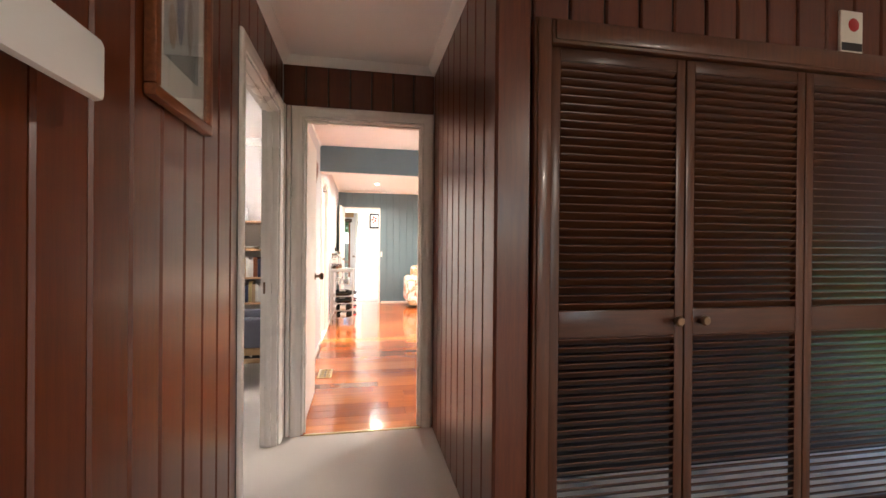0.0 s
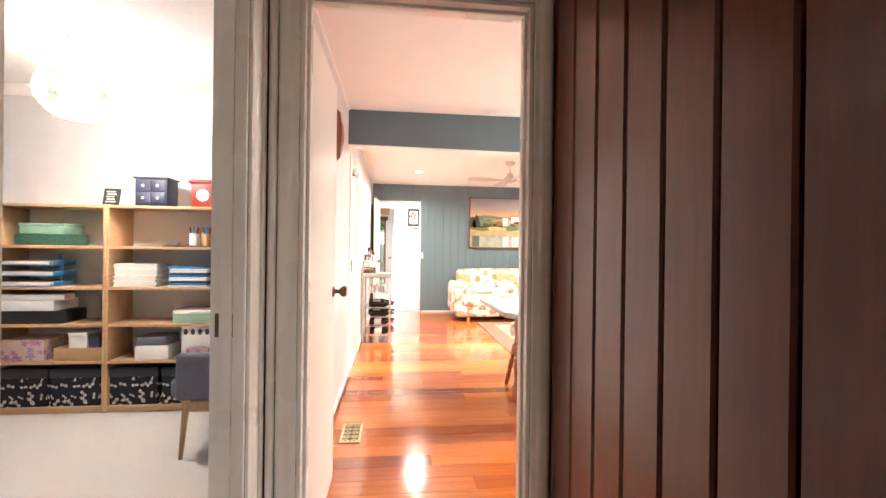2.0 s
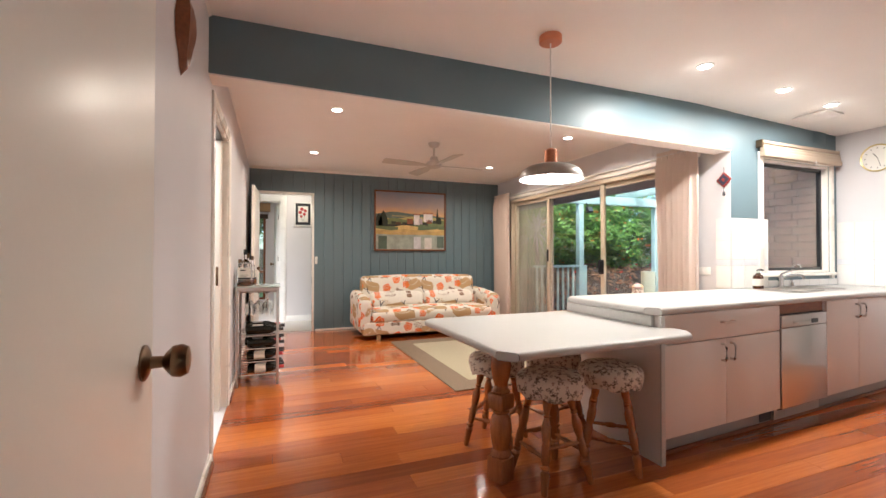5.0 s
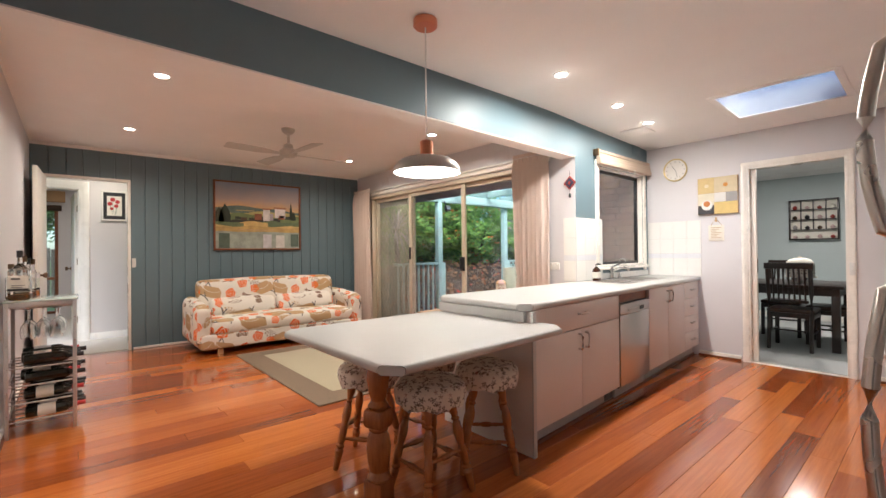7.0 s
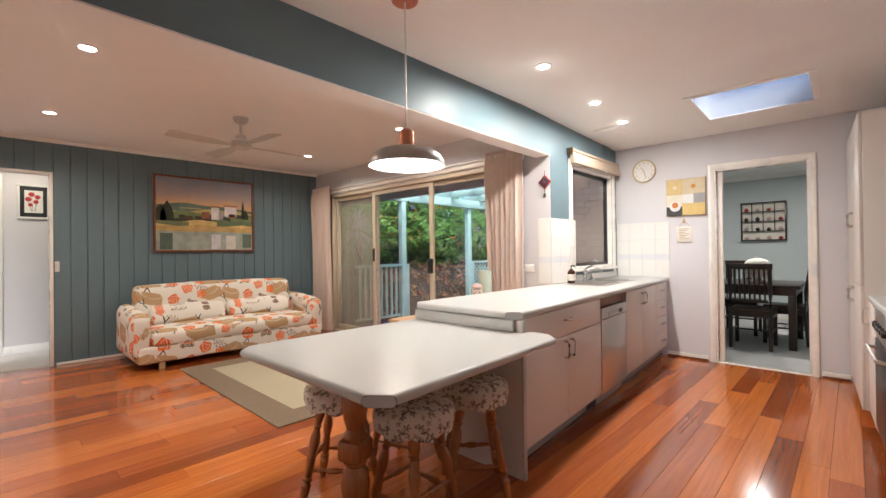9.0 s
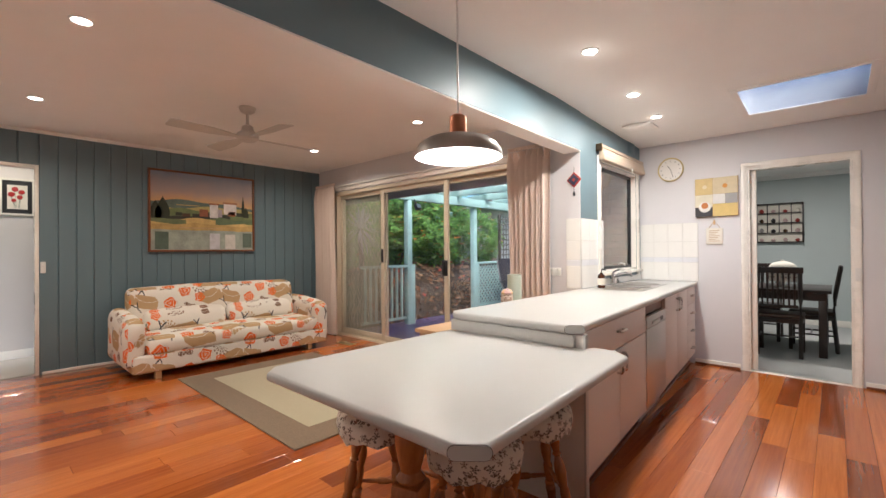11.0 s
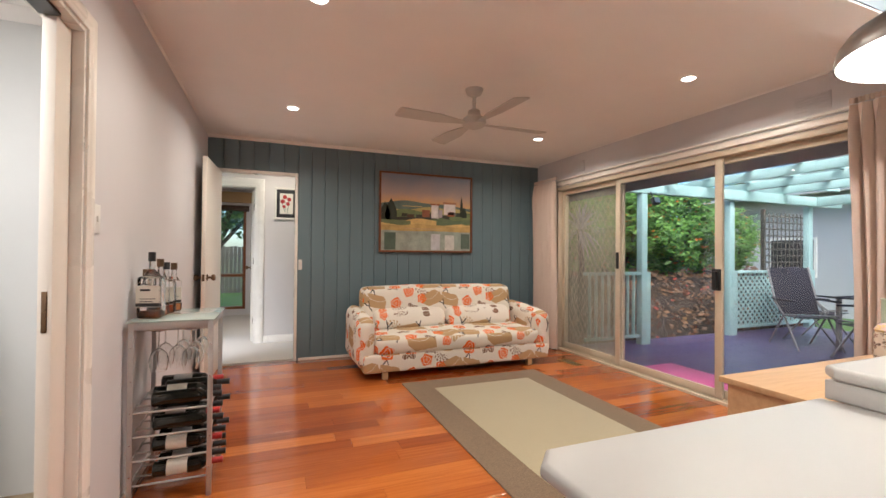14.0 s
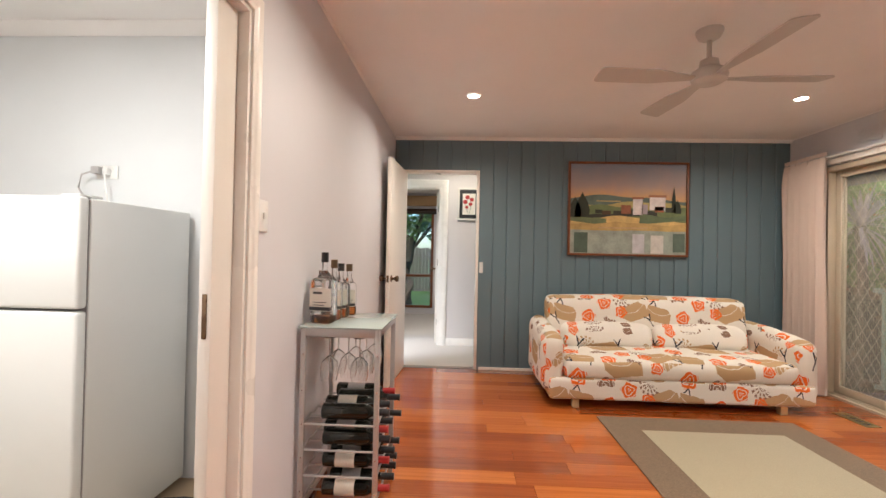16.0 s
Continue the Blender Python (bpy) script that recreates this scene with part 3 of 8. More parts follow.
wall("wall_kitchen_north", "y", KY, KY + 0.1, LX, KX + 0.1, CEIL + 0.04, M["teal"], [WIN], label="teal blue painted kitchen wall with a window")
wall("wall_kitchen_east", "x", KX, KX + 0.1, 2.85, KY, CEIL + 0.04, M["wall"], [(3.93, 4.69, -0.02, 2.015)], label="pale grey kitchen wall with the dining room doorway")
wall("wall_kitchen_south", "y", 2.85, 2.95, 0.86, KX, CEIL + 0.04, M["wall"])
wall("wall_stub", "x", LX - 0.004, LX - 0.0005, KY + 0.001, KY + 0.1, CEIL, M["wall"], label="pale grey wall end beside the curtain")
b = wallmesh(bmesh.new(), "y", HY + 0.0195, 3.32, -0.34, 0.86, -0.02, CEIL + 0.04, [(-0.125, 0.672, -0.02, 2.075)])
struct(part("wall_kitchen_door", b, M["wall"], smooth=0), "pale grey wall with the hall doorway", "wall")
b = wallmesh(bmesh.new(), "x", -0.34, HX0 - 0.0195, -2.6, HY + 0.0195, -0.02, 2.53, [(2.275, 3.10, -0.02, 2.075)])
struct(part("wall_hall_west", b, M["study_wall"], smooth=0), "wall between the panelled hall and the study", "wall")
# Black sheet behind the boards stands in for the shade in their grooves.
b = wallmesh(bmesh.new(), "x", HX0 - 0.019, HX0 - 0.016, -2.6, HY + 0.016, -0.02, HC, [(2.275, 3.10, -0.02, 2.075)])
wallmesh(b, "y", HY + 0.016, HY + 0.019, HX0, HX1, -0.02, HC, [(-0.125, 0.672, -0.02, 2.075)])
struct(part("wall_panel_backing", b, M["black"], smooth=0), "black sheet standing in for shade in the hall panelling grooves", "wall")
# Closet recess walls are coloured black in place of the shade behind the louvres.
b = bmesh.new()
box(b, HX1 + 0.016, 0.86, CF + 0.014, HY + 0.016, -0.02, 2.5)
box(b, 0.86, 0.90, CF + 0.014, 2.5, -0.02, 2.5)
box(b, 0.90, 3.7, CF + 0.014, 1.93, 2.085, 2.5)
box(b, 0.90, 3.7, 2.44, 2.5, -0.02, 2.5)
struct(part("wall_closet", b, M["black"], smooth=0), "closet recess and wall behind the panelling, black in place of shade", "wall")
wall("wall_lobby_east", "x", 3.6, 3.7, -2.6, CF + 0.014, 2.5, M["study_wall"])
wall("wall_lobby_south", "y", -2.7, -2.6, -0.34, 3.7, 2.5, M["study_wall"], [(1.7, 2.7, 1.0, 2.1)])
for nm, ax, c0, c1, a0, a1, mt in (
    ("wall_study_north", "y", 5.40, 5.48, -4.1, -0.34, "study_wall"), ("wall_study_west", "x", -4.1, -4.0, 0.9, 5.40, "study_wall"),
    ("wall_laundry_north", "y", 7.62, 7.72, -2.7, -0.34, "laundry_wall"),
    ("wall_laundry_west", "x", -2.7, -2.6, 5.48, 7.62, "laundry_wall"), ("wall_dining_east", "x", 9.2, 9.3, 2.1, 7.0, "dining_wall"),
    ("wall_dining_north", "y", 7.0, 7.1, 5.53, 9.3, "dining_wall"), ("wall_dining_south", "y", 2.0, 2.1, 5.53, 9.3, "dining_wall"),
    ("wall_dining_west_a", "x", 5.531, 5.56, 4.76, 7.0, "dining_wall"), ("wall_dining_west_b", "x", 5.531, 5.56, 2.1, 3.86, "dining_wall"),
    ("wall_bedroom_west", "x", -2.1, -2.0, 10.06, 14.0, "study_wall"), ("wall_bedroom_east", "x", 2.5, 2.6, 10.06, 14.0, "study_wall")):
    wall(nm, ax, c0, c1, a0, a1, 2.5, M[mt])
wall("wall_study_south", "y", 0.9, 1.0, -4.0, -0.34, 2.5, M["study_wall"])
wall("wall_hallway_north", "y", 11.1, 11.2, -2.0, 2.5, 2.5, M["study_wall"], [(-0.62, 0.20, -0.02, 2.10)], label="pale wall of the passage with a bedroom doorway")
wall("wall_bedroom_north", "y", 14.0, 14.1, -2.1, 2.6, 2.5, M["wall"], [(-1.75, -0.08, 0.12, 2.1)], label="bedroom wall with a tall window")

# beam between kitchen and lounge
def sloped(x0, x1, y0, y1, za, zb, zt):
    """A bar whose underside runs from za at x0 to zb at x1; zt: top, the same at both ends, or None for a thin skin."""
    bm = bmesh.new()
    vs = [bm.verts.new(p) for p in ((x0, y0, za), (x1, y0, zb), (x1, y1, zb), (x0, y1, za), (x0, y0, zt or za + 0.0085), (x1, y0, zt or zb + 0.0085), (x1, y1, zt or zb + 0.0085), (x0, y1, zt or za + 0.0085))]
    for f in ((3, 2, 1, 0), (4, 5, 6, 7), (0, 1, 5, 4), (2, 3, 7, 6), (1, 2, 6, 5), (3, 0, 4, 7)):
        bm.faces.new([vs[i] for i in f])
    return bm


BA0, BA1 = 2.148, 2.102
struct(part("ceiling_beam", sloped(WX, LX, BS, BS + 0.155, BA0, BA1, CEIL + 0.02), M["teal"], smooth=0), "teal blue painted ceiling beam between kitchen and lounge", "beam")
struct(part("ceiling_beam_soffit", sloped(WX, LX, BS + 0.003, BS + 0.163, BA0 - 0.009, BA1 - 0.009, None), M["ceiling"], smooth=0), "pale painted underside of the ceiling beam", "beam")
struct(part("ceiling_beam_back", sloped(WX, LX, BS + 0.1555, BS + 0.165, BA0 + 0.0005, BA1 + 0.0005, CEIL), M["ceiling"], smooth=0), "pale painted lounge side of the ceiling beam", "beam")

# ceilings
c = bmesh.new()
SK = (4.19, 4.86, 3.86, 4.60)
box(c, -0.34, LX + 0.1, KY + 0.1, 10.06, CEIL, CEIL + 0.05)
box(c, -0.34, 3.4, 2.85, KY + 0.1, CEIL, CEIL + 0.05)
for a in ((3.4, SK[0], 2.85, KY + 0.1), (SK[1], KX + 0.1, 2.85, KY + 0.1), (SK[0], SK[1], 2.85, SK[2]), (SK[0], SK[1], SK[3], KY + 0.1)):
    q = B(*a, CEIL, CEIL + 0.05)
    for v in q.verts:
        v.co.z += cz(v.co.x) - CEIL
    me = bpy.data.meshes.new("slope")
    q.to_mesh(me)
    q.free()
    c.from_mesh(me)
    bpy.data.meshes.remove(me)
struct(part("ceiling", c, M["ceiling"], smooth=0), "pale painted ceiling of kitchen and lounge", "ceiling")
for nm, x0, x1, y0, y1, z in (("ceiling_hall", -0.34, 3.7, -2.7, 3.236, HC), ("ceiling_study", -4.1, -0.34, 0.9, 5.48, 2.42), ("ceiling_laundry", -2.7, -0.34, 5.48, 7.72, 2.42),
                             ("ceiling_bedroom", -2.1, 2.6, 10.06, 14.1, 2.42), ("ceiling_dining", 5.531, 9.3, 2.0, 7.1, 2.42)):
    struct(part(nm, B(x0, x1, y0, y1, z, z + 0.06), M["ceiling"], smooth=0), "white painted ceiling", "ceiling")


def cornice(name, runs, z, s=0.045):
    """A small cove along wall runs given as x0, y0, x1, y1 with the room on the left."""
    bm = bmesh.new()
    for x0, y0, x1, y1 in runs:
        a, d = Vector((x0, y0, 0)), Vector((x1 - x0, y1 - y0, 0))
        u = d.normalized()
        n = Vector((-u.y, u.x, 0))
        rings = []
        for p in (a, a + d):
            rings.append([bm.verts.new(p + n * q + Vector((0, 0, z - h))) for q, h in ((0.0008, s), (s * 0.28, s * 0.95), (s * 0.55, s * 0.6), (s * 0.95, s * 0.28), (s, 0.0008), (0.0008, 0.0008))])
        for i in range(6):
            bm.faces.new((rings[0][i], rings[0][(i + 1) % 6], rings[1][(i + 1) % 6], rings[1][i]))
    return struct(part(name, bm, M["ceiling"], smooth=50), "small white painted cornice", "cornice")


cornice("cornice_lounge", [(LX, NY, WX, NY)], CEIL, 0.032)
cornice("cornice_lounge_side", [(WX, NY, WX, BS + 0.165), (LX, KY + 0.2, LX, NY), (WX, BS + 0.166, LX, BS + 0.166)], CEIL, 0.012)
cornice("cornice_kitchen", [(WX, BS, WX, 3.32), (WX, 3.32, 0.86, 3.32)], CEIL, 0.014)
cornice("cornice_hall", [(HX0, HY, HX0, -2.6), (HX1, HY, HX0, HY), (HX1, CF, HX1, HY), (3.6, CF, HX1, CF)], HC, 0.05)
cornice("cornice_study", [(-0.34, 5.40, -4.0, 5.40), (-4.0, 5.4, -4.0, 1.0)], 2.42, 0.07)
cornice("cornice_laundry", [(-0.34, 7.62, -2.6, 7.62)], 2.42, 0.06)
cornice("cornice_dining", [(9.2, 2.1, 9.2, 7.0)], 2.42, 0.07)

# skirting
sk = bmesh.new()
for a in ((WX, WX + 0.014, 3.96, 5.845), (WX, WX + 0.014, 6.885, NY), (KX - 0.014, KX, 4.76, 5.16), (KX - 0.014, KX, 3.67, 3.86), (LX - 0.014, LX, 5.84, 6.28)):
    box(sk, *a, 0.001, 0.055, bev=0.003)
box(sk, 0.69, LX, NY - 0.014, NY - 0.001, 0.001, 0.030, bev=0.003)
struct(part("baseboard", sk, M["trim"]), "low cream painted skirting board", "skirting")
sk = bmesh.new()
for a in ((KX - 0.028, KX - 0.015, 4.76, 5.16), (KX - 0.028, KX - 0.015, 3.67, 3.86), (WX + 0.015, WX + 0.028, 3.96, 5.82), (WX + 0.015, WX + 0.028, 6.89, NY - 0.02)):
    box(sk, *a, 0.001, 0.022, bev=0.004)
struct(part("baseboard_quad", sk, M["frame"]), "stained quarter-round bead along the floor", "skirting")
sk = bmesh.new()
for a in ((0.30, 2.5, 11.086, 11.099), (-4.0, -0.34, 5.386, 5.399)):
    box(sk, *a, 0.001, 0.10, bev=0.003)
box(sk, 9.186, 9.199, 2.1, 7.0, 0.001, 0.10, bev=0.003)
struct(part("baseboard_rooms", sk, M["trim"]), "cream painted skirting board", "skirting")


# ---------------------------------------------------------------- doorways
def architrave(name, axis, face, side, a0, a1, head, w=0.065, d=0.018, label="cream painted moulded door architrave"):
    """Moulded trim round an opening on the wall face at that coordinate; side: +1 or -1, the way it stands out."""
    bm = bmesh.new()
    prof = [(q * w, v * d) for q, v in ((0.0, 0.04), (0.0, 0.50), (0.05, 0.60), (0.26, 0.60), (0.33, 0.74), (0.42, 0.92), (0.55, 1.0), (0.78, 1.0), (0.90, 0.90), (0.97, 0.68), (1.0, 0.50), (1.0, 0.04))]
    rings = []
    for corner in range(4):
        ring = []
        for u, v in prof:
            a = a0 - u if corner < 2 else a1 + u
            z = head + u if corner in (1, 2) else 0.0
            c = face + side * v
            ring.append(bm.verts.new((c, a, z) if axis == "x" else (a, c, z)))
        rings.append(ring)
    n = len(prof)
    for k in range(3):
        for p in range(n):
            bm.faces.new((rings[k][p], rings[k][(p + 1) % n], rings[k + 1][(p + 1) % n], rings[k + 1][p]))
    bm.faces.new(rings[0])
    bm.faces.new(rings[3])
    bmesh.ops.recalc_face_normals(bm, faces=bm.faces[:])
    return struct(part(name, bm, M["trim"]), label, "door frame")


def lining(name, axis, c0, c1, a0, a1, head, stop=True, t=0.016):
    bm = bmesh.new()

    def put(p, q, z0, z1, e0=c0, e1=c1):
        box(bm, *((e0, e1, p, q) if axis == "x" else (p, q, e0, e1)), z0, z1, bev=0.002)
    put(a0, a0 + t, 0, head)
    put(a1 - t, a1, 0, head)
    put(a0 + t, a1 - t, head - t, head)
    if stop:
        m = (c0 + c1) / 2
        put(a0 + t, a0 + t + 0.012, 0, head - t, m - 0.02, m + 0.015)
        put(a1 - t - 0.012, a1 - t, 0, head - t, m - 0.02, m + 0.015)
        put(a0 + t + 0.012, a1 - t - 0.012, head - t - 0.012, head - t, m - 0.02, m + 0.015)
    return struct(part(name, bm, M["trim"]), "cream painted door jamb", "door frame")


architrave("trim_hall_door", "y", HY, -1, -0.125, 0.672, 2.075, 0.066, 0.02)
lining("jamb_hall_door", "y", HY, 3.325, -0.125, 0.672, 2.075)
architrave("trim_hall_door_kitchen", "y", 3.32, 1, -0.125, 0.672, 2.075, 0.06)
architrave("trim_study_door", "x", HX0, 1, 2.275, 3.10, 2.075, 0.066, 0.02)
q = bmesh.new()
box(q, HX0 + 0.0008, HX0 + 0.026, 3.1675, HY - 0.021, 0.001, 2.14, bev=0.009)
box(q, HX0 + 0.027, -0.1925, HY - 0.024, HY - 0.0008, 0.001, 2.14, bev=0.009)
struct(part("trim_corner", q, M["trim"]), "cream painted corner moulding between two doors", "door frame")
lining("jamb_study_door", "x", -0.345, HX0, 2.275, 3.10, 2.075)
architrave("trim_laundry_door", "x", WX, 1, 5.91, 6.82, 2.045, 0.06, 0.018)
lining("jamb_laundry_door", "x", -0.345, WX, 5.91, 6.82, 2.045, False)
architrave("trim_dining_door", "x", KX, -1, 3.93, 4.69, 2.015, 0.055)
lining("jamb_dining_door", "x", KX, KX + 0.132, 3.93, 4.69, 2.015, False)
lining("jamb_lounge_door", "y", NY - 0.004, 10.065, -0.15, 0.67, 2.11, False, 0.03)
architrave("trim_bedroom_door", "y", 11.1, -1, -0.62, 0.20, 2.10, 0.10)
lining("jamb_bedroom_door", "y", 11.1, 11.2, -0.62, 0.20, 2.10)


def knob(parent, x, y, z, side, name="door_knob"):
    """A round knob on a rose; side: +1 or -1 along x."""
    m = pose(x, y, z, 0, 90 * side, 0)
    k = part(name, L([(0.031, 0.0005), (0.031, 0.004), (0.024, 0.008), (0.011, 0.012), (0.010, 0.030), (0.018, 0.036), (0.027, 0.045), (0.029, 0.058), (0.024, 0.068), (0.012, 0.071)], 20, m), M["bronze"], parent, "aged bronze round knob")
    return k


def leaf_door(name, m, w, h, label, knobs=True, flip=1):
    """A flush door leaf, hinged at its local origin and running along local y."""
    d = thing(name, m, label, "door", kind="structure")
    part("leaf", B(-0.035, 0, 0.0, w, 0.008, h, bev=0.003), M["door"], d)
    if knobs:
        knob(d, 0.0, w - 0.065, 0.985, 1)
        knob(d, -0.035, w - 0.065, 0.985, -1)
        part("latch_plate", B(-0.028, -0.008, w - 0.0005, w + 0.001, 0.955, 1.015), M["bronze"], d)
    hg = bmesh.new()
    for z in (0.25, 1.05, 1.78):
        rod(hg, (-0.006, -0.006, z), (-0.006, -0.006, z + 0.09), 0.006)
    part("hinges", hg, M["bronze"], d)
    return d


leaf_door("door_1", pose(-0.118, 3.31, 0, 0, 0, 0), 0.745, 2.045, "cream painted flush door standing open against the wall")
leaf_door("door_2", pose(-0.135, 9.945, 0, 0, 0, 180 - 3), 0.78, 2.07, "cream painted flush door standing open into the lounge")
leaf_door("door_3", pose(0.175, 11.21, 0, 0, 0, 3), 0.75, 2.05, "cream painted bedroom door standing ajar")

# sliding doors in their pockets
sd = thing("door_4", pose(0, 0, 0), "cream sliding laundry door slid back into its pocket", "door", kind="structure")
part("leaf", B(-0.318, -0.278, 6.685, 6.803, 0.01, 2.025, bev=0.003), M["door"], sd)
part("finger_pull", B(-0.306, -0.290, 6.6825, 6.6855, 0.94, 1.08, bev=0.002), M["bronze"], sd)
part("track", B(-0.325, -0.265, 5.99, 6.68, 2.016, 2.027), M["black"], sd)
sd = thing("door_5", pose(0, 0, 0), "cream sliding dining room door slid back into its pocket", "door", kind="structure")
part("leaf", B(KX + 0.045, KX + 0.085, 4.625, 4.673, 0.01, 1.998, bev=0.003), M["door"], sd)
part("finger_pull", B(KX + 0.055, KX + 0.075, 4.622, 4.6255, 0.93, 1.07, bev=0.002), M["bronze"], sd)

st = struct(part("strike_plate", B(-0.33, -0.28, 3.0795, 3.0838, 0.94, 1.01, bev=0.001), M["bronze"]), "bronze strike plate on the study door jamb", "strike plate")


def switch(name, m, w, h, keys, label):
    """A wall switch or socket plate facing local -y."""
    s = thing(name, m, label, "switch")
    part("plate", B(-w / 2, w / 2, -0.009, -0.0006, -h / 2, h / 2, bev=0.003), M["white"], s)
    for kx, kz in keys:
        part("rocker", B(kx - 0.008, kx + 0.008, -0.015, -0.0092, kz - 0.012, kz + 0.012, bev=0.002), M["white"], s)
    return s


switch("light_switch", pose(WX, 6.925, 1.345, 0, 0, 90), 0.072, 0.115, [(0, 0)], "white light switch on the pale grey wall")
switch("light_switch", pose(0.70, NY - 0.001, 1.08), 0.04, 0.115, [(0, 0.02)], "narrow white light switch beside the doorway")
switch("light_switch", pose(KX - 0.0185, 3.90, 0.985, 0, 0, -90), 0.04, 0.115, [(0, 0.028), (0, -0.005)], "narrow white light switch on the door frame")
switch("power_point", pose(LX - 0.004, 5.96, 1.02, 0, 0, -90), 0.115, 0.072, [(-0.03, 0.02), (0.03, 0.02)], "white double power point beside the curtain")
switch("power_point", pose(-1.42, 7.62, 1.62), 0.115, 0.072, [(-0.03, 0.02), (0.03, 0.02)], "white power point above the fridge")


def wall_vent(name, m, w, h, n, mat):
    v = thing(name, m, "painted slotted wall vent near the ceiling", "vent")
    part("frame", B(-w / 2, w / 2, -0.006, -0.0006, -h / 2, h / 2, bev=0.002), mat, v)
    for i in range(n):
        z = -h / 2 + h * (i + 0.7) / (n + 0.4)
        part("slat", B(-w * 0.45, w * 0.45, -0.012, -0.0062, z, z + h / n * 0.45, bev=0.0015), mat, v)
    return v


wall_vent("wall_vent", pose(LX, 9.1, 2.29, 0, 0, -90), 0.22, 0.13, 6, M["wall"])
wall_vent("wall_vent", pose(LX, 6.66, 2.27, 0, 0, -90), 0.22, 0.13, 6, M["wall"])
wall_vent("wall_vent", pose(5.15, KY, 2.34), 0.20, 0.12, 6, M["teal"])
wall_vent("wall_vent", pose(9.2, 5.62, 2.2, 0, 0, -90), 0.24, 0.16, 6, M["dining_wall"])


def floor_vent(m, w, l, label):
    v = thing("floor_vent", m, label, "floor vent")
    fr = bmesh.new()
    for a in ((-w / 2, w / 2, -l / 2, -l / 2 + 0.016), (-w / 2, w / 2, l / 2 - 0.016, l / 2), (-w / 2, -w / 2 + 0.016, -l / 2 + 0.016, l / 2 - 0.016), (w / 2 - 0.016, w / 2, -l / 2 + 0.016, l / 2 - 0.016)):
        box(fr, *a, 0.0008, 0.006, bev=0.001)
    part("frame", fr, M["gold"], v)
    part("backing", B(-w / 2 + 0.016, w / 2 - 0.016, -l / 2 + 0.016, l / 2 - 0.016, 0.0008, 0.0016), M["black"], v)
    n = int(l / 0.05)
    gr = bmesh.new()
    for i in range(n):
        y = -l / 2 + l * (i + 0.5) / n
        for x in (-w * 0.2, w * 0.2):
            lathe(gr, [(0.012, 0.0018), (0.012, 0.0045), (0.020, 0.0045), (0.020, 0.0018), (0.012, 0.0018)], 12, pose(x, y, 0), cap=False)
        box(gr, -w / 2 + 0.016, w / 2 - 0.016, y - 0.002, y + 0.002, 0.0018, 0.004)
    part("scroll_grille", gr, M["gold"], v)
    return v


floor_vent(pose(-0.075, 4.60, 0), 0.13, 0.29, "brass scroll floor vent in the boards beside the wall")
floor_vent(pose(3.56, 8.86, 0, 0, 0, 0), 0.11, 0.30, "brass floor vent in the boards beside the sliding door")

# ---------------------------------------------------------------- windows
win = thing("window_1", pose(0, 0, 0), "white framed kitchen window with a dark view", "window", kind="structure")
x0, x1, z0, z1 = WIN
fr = bmesh.new()
for a in ((x0 - 0.06, x0 - 0.001, z0 - 0.06, z1 + 0.06), (x1 + 0.001, x1 + 0.06, z0 - 0.06, z1 + 0.06)):
    box(fr, a[0], a[1], KY - 0.018, KY - 0.0008, a[2], a[3], bev=0.003)
box(fr, x0 - 0.001, x1 + 0.001, KY - 0.018, KY - 0.0008, z1 + 0.001, z1 + 0.06, bev=0.003)
part("architrave", fr, M["trim"], win)
fr = bmesh.new()
for a in ((x0, x0 + 0.02, z0, z1), (x1 - 0.02, x1, z0, z1), (x0 + 0.02, x1 - 0.02, z1 - 0.02, z1), (x0 + 0.02, x1 - 0.02, z0, z0 + 0.02)):
    box(fr, a[0], a[1], KY + 0.001, KY + 0.095, a[2], a[3], bev=0.002)
part("window_frame", fr, M["trim"], win)
sa = bmesh.new()
for a in ((x0 + 0.021, x0 + 0.05, z0 + 0.021, z1 - 0.021), (x1 - 0.05, x1 - 0.021, z0 + 0.021, z1 - 0.021), (x0 + 0.05, x1 - 0.05, z1 - 0.05, z1 - 0.021), (x0 + 0.05, x1 - 0.05, z0 + 0.021, z0 + 0.05)):
    box(sa, a[0], a[1], KY + 0.05, KY + 0.085, a[2], a[3], bev=0.002)
part("sash", sa, M["black"], win, "dark aluminium sash")
p = part("pane", B(x0 + 0.05, x1 - 0.05, KY + 0.066, KY + 0.070, z0 + 0.05, z1 - 0.05), M["glass"], win)
p.visible_shadow = False
part("window_sill", B(x0 - 0.07, x1 + 0.058, KY - 0.05, KY - 0.0008, z0 - 0.03, z0 - 0.001, bev=0.006), M["trim"], win)

bl = thing("roman_blind", pose(0, 0, 0), "linen roman blind folded up above the kitchen window", "blind")
part("headrail", B(4.215, 5.395, KY - 0.055, KY - 0.0195, 2.185, 2.215, bev=0.005), M["blind"], bl)
for i in range(3):
    part("fold", soft(4.215, 5.395, KY - 0.075 + 0.008 * i, KY - 0.0195, 2.065 + 0.034 * i, 2.12 + 0.030 * i, 0.014, 6, 0.0, 0.003, i), M["blind"], bl)
part("bracket", B(4.195, 4.2145, KY - 0.06, KY - 0.001, 2.15, 2.22, bev=0.004), M["bronze"], bl, "dark metal end bracket")
part("pull_cord", R((4.95, KY - 0.08, 2.075), (4.95, KY - 0.08, 2.03), 0.004), M["white"], bl)

